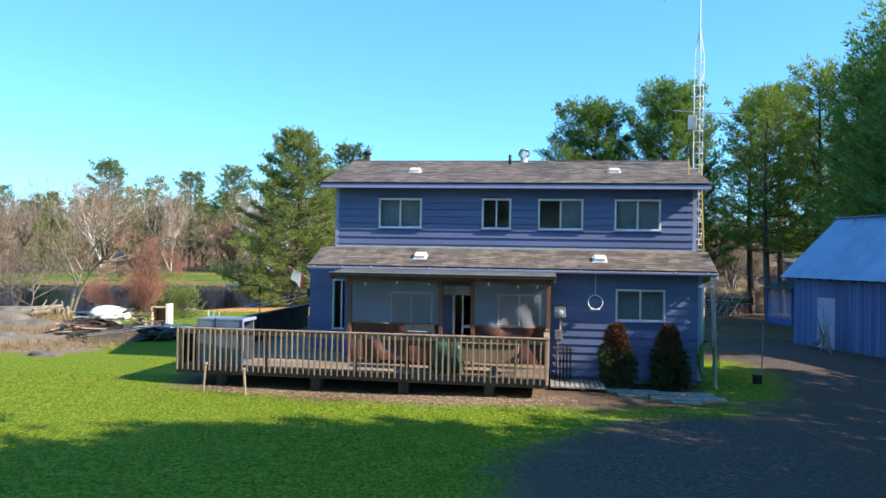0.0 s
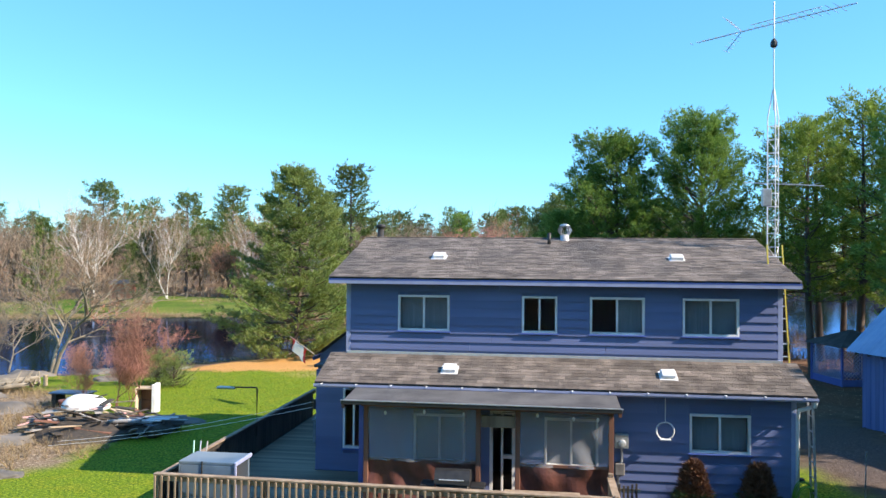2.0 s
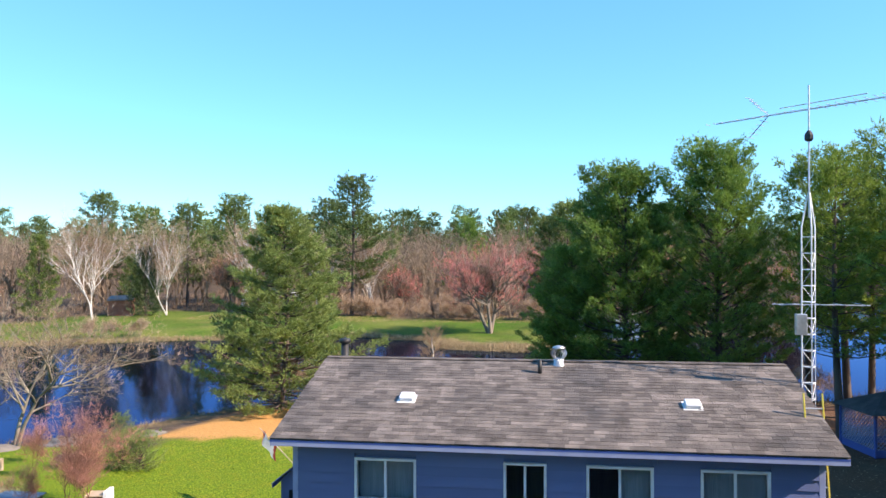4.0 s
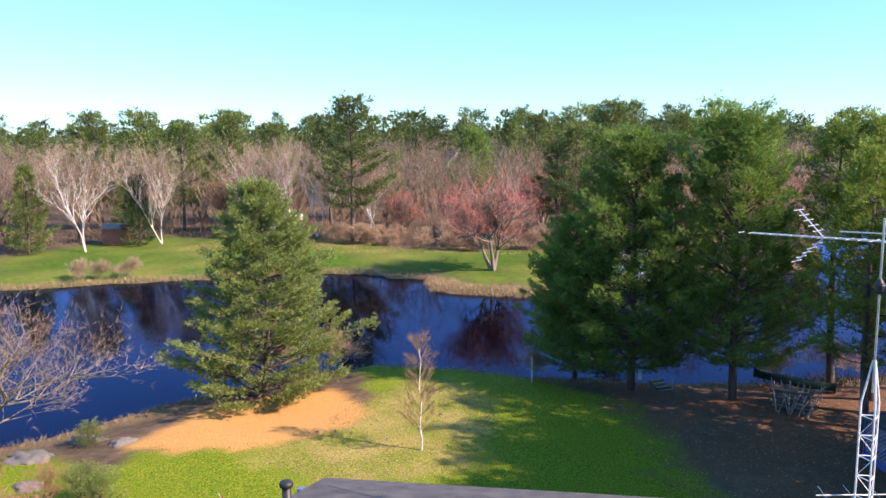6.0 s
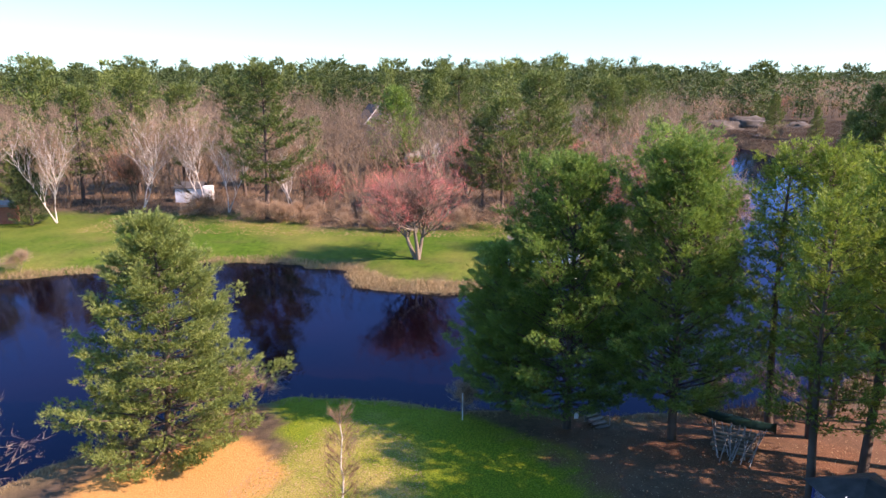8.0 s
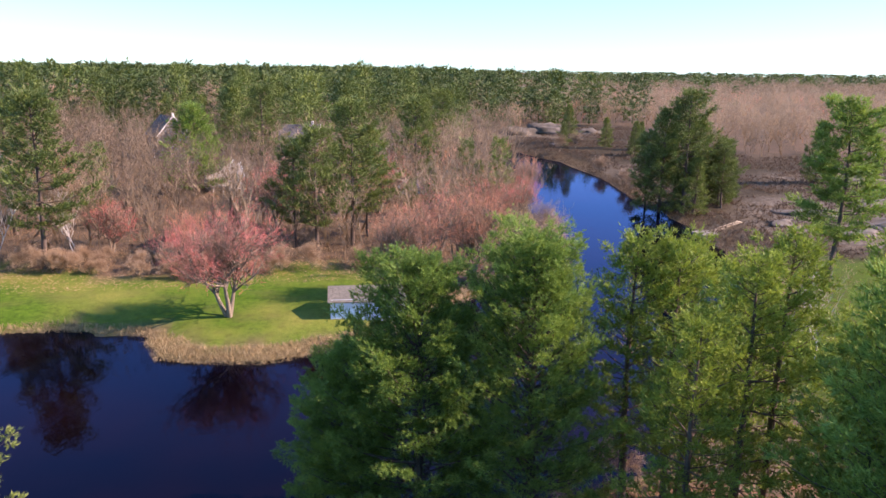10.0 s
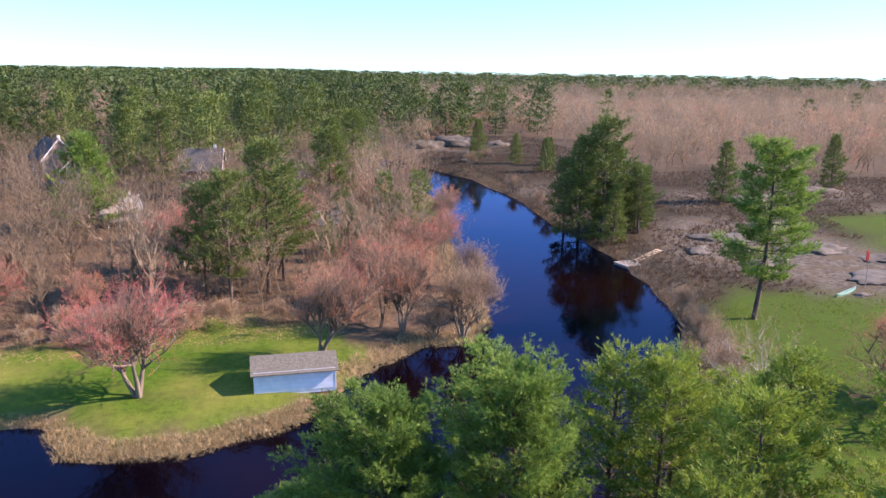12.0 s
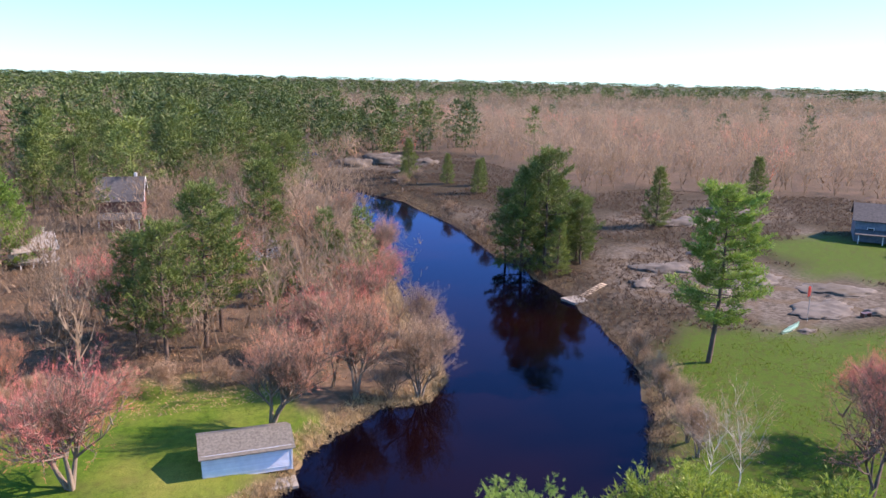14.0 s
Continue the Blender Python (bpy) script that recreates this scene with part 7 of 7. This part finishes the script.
shed = at_ground("garden_shed", -39.3, 106.0, "pale blue shed with a dark roof at the wood's edge", "shed", 5)
part("wall", cube((-2.0, -1.3, -0.2), (2.0, 1.3, 2.3)), PALEBLUE, shed)
for s in (-1, 1):
    slope_slab("roof", -2.2, 2.2, s * 1.5, 2.2, 0, 3.0 + 0.002 * s, 0.08, DARKSHINGLE, shed)
part("door", cube((-0.6, -1.34, 0), (0.4, -1.31, 1.95)), WHITE, shed)
wrap = at_ground("wrapped_stack", -36.4, 105.2, "tall bundle under a white cover beside the shed", "covered stack")
part("cover", crumple(cube((-0.8, -0.6, 0), (0.7, 0.6, 2.5), 0.15), 0.12, 1.4, 2.0, 4), WHITETARP, wrap, smooth=True)
shack = at_ground("plank_shack", -57.0, 88.0, "small orange-brown plank shack behind a birch", "shack", 20)
part("wall", cube((-1.6, -1.0, -0.1), (1.6, 1.0, 2.4)), REDCLAY, shack)
slope_slab("roof", -1.8, 1.8, -1.3, 2.3, 1.3, 2.8, 0.08, GREYWOOD, shack)
for i, (x, y, a, b, c, t) in enumerate(((84, 266, 9, 5, 3.4, 10), (97, 268, 10, 6, 3.8, -10), (110, 262, 6, 4, 2.2, 20), (94, 84, 7, 3.4, 0.4, 20), (103, 90, 6, 4, 0.45, -20), (96, 100, 7, 5, 0.6, 10), (84, 95, 5, 3, 0.7, 30), (88, 110, 6, 4, 0.8, -20), (104, 116, 6, 4, 0.8, 15), (78, 104, 3.5, 2, 0.6, 40), (99, 79.5, 2.2, 1.6, 0.8, 0), (83.4, 77.8, 1.6, 1.0, 0.5, 0), (120, 140, 9, 4, 1.2, 10), (140, 145, 9, 4, 1.4, -5), (92, 238, 5, 3, 1.2, 0), (84, 222, 4, 2.5, 0.9, 30))):
    rock("rock_outcrop", x, y, a, b, c, i * 2.3 + 40, PALESTONE, "pale weathered rock outcrop rising from low scrub", 0.25, t, 4)

# ---- ground plants and litter ----
rx, ry = along(FAR_SHORE[15:], 16000, 0.0, 1.3, 5)
tufts("reeds", "strip of dry tan reeds along the pond shore", rx, ry, 4, 0.5, 0.04, REED, 0.6, "reeds")
rx, ry = along(FAR_SHORE[8:16], 5200, -0.3, 1.8, 15)
tufts("reeds", "tan grass and reeds overhanging the river bank", rx, ry, 5, 0.8, 0.05, REED, 0.7, "reeds")
rs = np.random.RandomState(9)
bx, by = rs.uniform(-9, 12, 5200), rs.uniform(59.5, 67.5, 5200)
ok = (signed(POND, bx, by) > -0.6) & (signed(POND, bx, by) < 2.6)
tufts("reeds", "thick bed of straw-coloured reeds on the lawn point", bx[ok], by[ok], 5, 0.5, 0.04, REED, 0.7, "reeds")
rx, ry = along(NEAR_SHORE[15:], 9000, 0.0, 1.6, 6)
tufts("sedge", "brown sedge lining the river bank", rx, ry, 5, 0.9, 0.05, SCRUB, 0.5, "sedge")
rx, ry = along(NEAR_SHORE[3:16], 3000, 0.0, 0.7, 7)
tufts("sedge", "thin dry sedge at the garden shore", rx, ry, 4, 0.35, 0.02, REED, 0.5, "sedge")
hx, hy = rs.uniform(58, 200, 48000), rs.uniform(70, 290, 48000)
ok = (signed(HEATH, hx, hy) < -1) & (signed(POND, hx, hy) > 1.2) & (wobble(hx, hy, 0.12, 2.0) + 0.5 * wobble(hx, hy, 0.4, 1.0) > -0.45)
for c in LAWNS[3:5] + [[(80, 78), (98, 76), (112, 84), (112, 97), (104, 108), (90, 100), (80, 92)]]:
    ok &= signed(c, hx, hy) > 0
tufts("heath_scrub", "low brown heath and blueberry scrub on the open bank", hx[ok], hy[ok], 6, 0.75, 0.10, SCRUB, 0.9, "scrub")
dx, dy = rs.uniform(-22, -8, 5000), rs.uniform(-1, 17, 5000)
ok = (signed(BEDS[1], dx, dy) < 0.6) & (wobble(dx, dy, 0.9, 2.0) + 0.4 * wobble(dx, dy, 2.5, 1.0) > -0.1)
tufts("dry_grass", "tangled dry brown grass between the ledges", dx[ok], dy[ok], 7, 0.42, 0.014, REED, 0.6, "dry grass", -0.15)
wx, wy = rs.uniform(-70, 60, 14000), rs.uniform(84, 190, 14000)
ok = signed(POND, wx, wy) > 1.5
for c in LAWNS[2:5]:
    ok &= signed(c, wx, wy) > 0.6
tufts("undergrowth", "brown leafless undergrowth on the floor of the woods", wx[ok], wy[ok], 6, 1.1, 0.045, TWIG, 0.6, "undergrowth", -0.1)
lx, ly = rs.uniform(-16, 7, 26000), rs.uniform(-15, -2.5, 26000)
ok = (signed(LAWNS[0], lx, ly) < -0.1)
tufts("lawn_grass", "short bright spring grass before the house", lx[ok], ly[ok], 4, 0.085, 0.014, GRASSBLADE, 0.8, "grass")
lx, ly = rs.uniform(-15, 13, 22000), rs.uniform(6, 37, 22000)
ok = (signed(LAWNS[1], lx, ly) < -0.1) & ((lx < -4) | (ly > 9))
tufts("lawn_grass", "short green grass sloping to the pond", lx[ok], ly[ok], 3, 0.10, 0.022, GRASSBLADE, 0.8, "grass")


gx_, gy_ = rs.uniform(38, 96, 15000), rs.uniform(30, 88, 15000)
ok = (signed(LAWNS[3], gx_, gy_) < -0.4) & (wobble(gx_, gy_, 0.35, 2.0) + 0.6 * wobble(gx_, gy_, 1.1, 1.0) > -0.2)
tufts("meadow_grass", "uneven green grass on the lawn over the river", gx_[ok], gy_[ok], 3, 0.30, 0.05, GRASSBLADE, 0.8, "grass", -0.22)


def litter(name, label, poly_or_box, n, size, mat, seed, inside=None):
    """Flat scattered leaves lying just over the ground."""
    rn = np.random.RandomState(seed)
    x0, y0, x1, y1 = poly_or_box
    x, y = rn.uniform(x0, x1, n), rn.uniform(y0, y1, n)
    if inside is not None:
        k = signed(inside, x, y) < 0.3
        x, y = x[k], y[k]
    p = np.stack([x, y, height(x, y) + 0.012], 1)
    a = rn.uniform(0, math.tau, len(x))
    u = np.stack([np.cos(a), np.sin(a), rn.uniform(-0.3, 0.3, len(x))], 1) * size
    v = np.stack([-np.sin(a), np.cos(a), rn.uniform(-0.3, 0.3, len(x))], 1) * size * 0.7
    return tagged(new(name, tri_mesh(name, np.stack([p - u, p + v, p + u], 1), mat, rn.uniform(-0.1, 0.25, len(x)))), label, "leaf litter", kind="stuff")


litter("leaf_litter", "dead leaves drifted along the front of the deck", (-2.5, -6.0, 7, -3.6), 2600, 0.05, DEADLEAF, 1, BEDS[0])
litter("leaf_litter", "pale straw and leaves strewn below the birch", (-8.5, 18, 2.5, 34), 9000, 0.06, DEADLEAF, 2, STRAW)
litter("leaf_litter", "fallen needles and leaves under the pines", (2, 13, 34, 37), 5000, 0.06, DEADLEAF, 3, NEEDLES)
litter("leaf_litter", "brown leaves fringing the far lawn", (-45, 82, 18, 100), 9000, 0.16, DEADLEAF, 4)
litter("leaf_litter", "dry leaves blown over the rocky bank", (-21, -1, -7, 14), 2600, 0.05, DEADLEAF, 5, BEDS[1])


# ---- pieces: siding boards, shingles, deck planks, paving ----
def wedge_mesh(name, mat, low, high, back, tall):
    """A lapped board one metre long: proud at its lower edge, thin at its upper one."""
    v = [(x, y, z) for x in (0, 1) for y, z in ((low, 0.0), (high, tall), (back, tall), (back, 0.0))]
    return mesh_of(name, v, [(3, 2, 1, 0), (4, 5, 6, 7), (0, 1, 5, 4), (1, 2, 6, 5), (2, 3, 7, 6), (3, 0, 4, 7)], mat)


def lap_siding(parent, x0, x1, z0, z1, y, openings, step, seed):
    rn = random.Random(seed)
    me = wedge_mesh("siding_board", SIDING, -0.036, -0.002, 0.026, step)
    z, row = z0, 0
    while z < z1 - 0.02:
        tall = min(step, z1 - z)
        cuts = [x0, x1]
        for a, c, b, d in openings:
            if c - 0.02 < z + tall and d + 0.02 > z + 0.03:
                cuts += [a, b]
        cuts = sorted(cuts)
        spans = [(cuts[i], cuts[i + 1]) for i in range(0, len(cuts), 2)]
        for a, b in spans:
            parts_at = [a]
            while b - parts_at[-1] > 4.2:
                parts_at.append(parts_at[-1] + rn.uniform(2.4, 3.7))
            parts_at.append(b)
            for p, q in zip(parts_at[:-1], parts_at[1:]):
                if q - p > 0.02:
                    child("siding_board", me, parent, "", Matrix.LocRotScale((p + 0.002, y, z), Euler((rn.uniform(-0.006, 0.006), 0, 0)), (q - p - 0.004, 1, tall / step)))
        z += step
        row += 1


lap_siding(wall_up, X0 + 0.10, X1 - 0.10, 3.44, 5.27, 0.0, UPPER_WINDOWS, 0.205, 1)
lap_siding(wall_low, 0.72, 10.22, 0.12, 2.90, LOWER_Y, LOWER_WINDOWS, 0.215, 2)
lap_siding(recess, -0.94, 0.60, 0.45, 2.95, 0.57, [(-0.22, 1.02, 0.34, 2.56)], 0.215, 3)


def shingles(parent, x0, x1, ya, za, yb, zb, singles, seed):
    """Courses of tabs up a slope: the lower courses as pieces, the rest as one mesh."""
    rn = random.Random(seed)
    run = math.hypot(yb - ya, zb - za)
    ang = math.atan2(zb - za, yb - ya)
    expo, wid = 0.142, 0.305
    tab = [(x, y, z) for x in (0.003, wid - 0.003) for y, z in ((0.0, 0.010), (0.17, 0.004), (0.17, -0.004), (0.0, -0.004))]
    fc = [(3, 2, 1, 0), (4, 5, 6, 7), (0, 1, 5, 4), (1, 2, 6, 5), (2, 3, 7, 6), (3, 0, 4, 7)]
    one = mesh_of("shingle", tab, fc, SHINGLE)
    many_v, many_f, made = [], [], 0
    rows = int(run / expo)
    for r in range(rows):
        s = r * expo - 0.012
        off = rn.uniform(0, wid)
        x = x0 - off
        while x < x1:
            a, b = max(x, x0), min(x + wid, x1)
            if b - a > 0.04:
                lift = rn.uniform(0, 0.004)
                m = Matrix.LocRotScale((a, ya + s * math.cos(ang), za + s * math.sin(ang) + lift), Euler((ang + rn.uniform(-0.004, 0.004), 0, 0)), ((b - a) / wid, 1, 1))
                if made < singles:
                    child("shingle", one, parent, "", m)
                    made += 1
                else:
                    o = len(many_v)
                    many_v += [tuple(m @ Vector(v)) for v in tab]
                    many_f += [tuple(o + i for i in f) for f in fc]
            x += wid
    if many_v:
        rest = child("shingle_field", mesh_of("shingle_field", many_v, many_f, SHINGLE), parent)
        tagged(rest, kind="stuff")


shingles(roof_low, -0.38, 10.65, LOW_EAVE_Y - 0.02, LOW_EAVE_Z, -0.02, LOW_TOP_Z, 300, 4)
shingles(roof_up, -0.37, 10.67, EAVE_Y - 0.02, EAVE_Z, RIDGE_Y - 0.05, RIDGE_Z, 300, 5)

plank = mesh_of("plank", [(x, y, z) for x in (0, 1) for y, z in ((0.0, -0.03), (0.0, -0.003), (0.004, 0.0), (0.132, 0.0), (0.136, -0.003), (0.136, -0.03))],
                [(5, 4, 3, 2, 1, 0), (6, 7, 8, 9, 10, 11)] + [(i, (i + 1) % 6, 6 + (i + 1) % 6, 6 + i) for i in range(6)], FLOORWOOD)
for k in range(18):
    y = -3.60 + k * 0.142
    for p, q in ((-3.02, R.uniform(0.2, 1.6)), (None, 6.22)):
        p = p if p is not None else last
        last = q
        child("plank", plank, deck, "", Matrix.LocRotScale((p, y, DZ), Euler((0, R.uniform(-0.0008, 0.0008), 0)), (q - p - 0.006, 1, 1)))
for k in range(2):
    child("plank", plank, deck, "", Matrix.LocRotScale((1.5 + 2.2 * k, -3.745 - 0.14 * k, DZ), Euler((0, 0, 0)), (4.72 - 2.2 * k, 1, 1)))
for k in range(59):
    y = -1.04 + k * 0.142
    child("plank", plank, deck, "", Matrix.LocRotScale((-3.02, y, DZ), Euler((0, 0, 0)), ((3.6 if y < 0.45 else 2.05), 1, 1)))
slabs = thing("paving_slabs", None, "uneven pale concrete slabs laid before the shrubs", "paving")
for k, (x, y, w, d) in enumerate(((7.75, -2.60, 0.62, 0.45), (8.40, -2.72, 0.66, 0.5), (9.08, -2.76, 0.60, 0.48), (9.72, -2.66, 0.7, 0.5), (8.0, -3.12, 0.7, 0.42), (8.75, -3.26, 0.6, 0.4), (9.35, -3.25, 0.62, 0.42), (9.2, -3.66, 0.66, 0.26), (10.0, -3.15, 0.55, 0.4))):
    z = ground_z(x, y)
    part("slab", crumple(cube((x, y, z - 0.08), (x + w, y + d, z + 0.035 + R.uniform(-0.012, 0.012)), 0.012), 0.012, 4.0, k), CONCRETE, slabs)
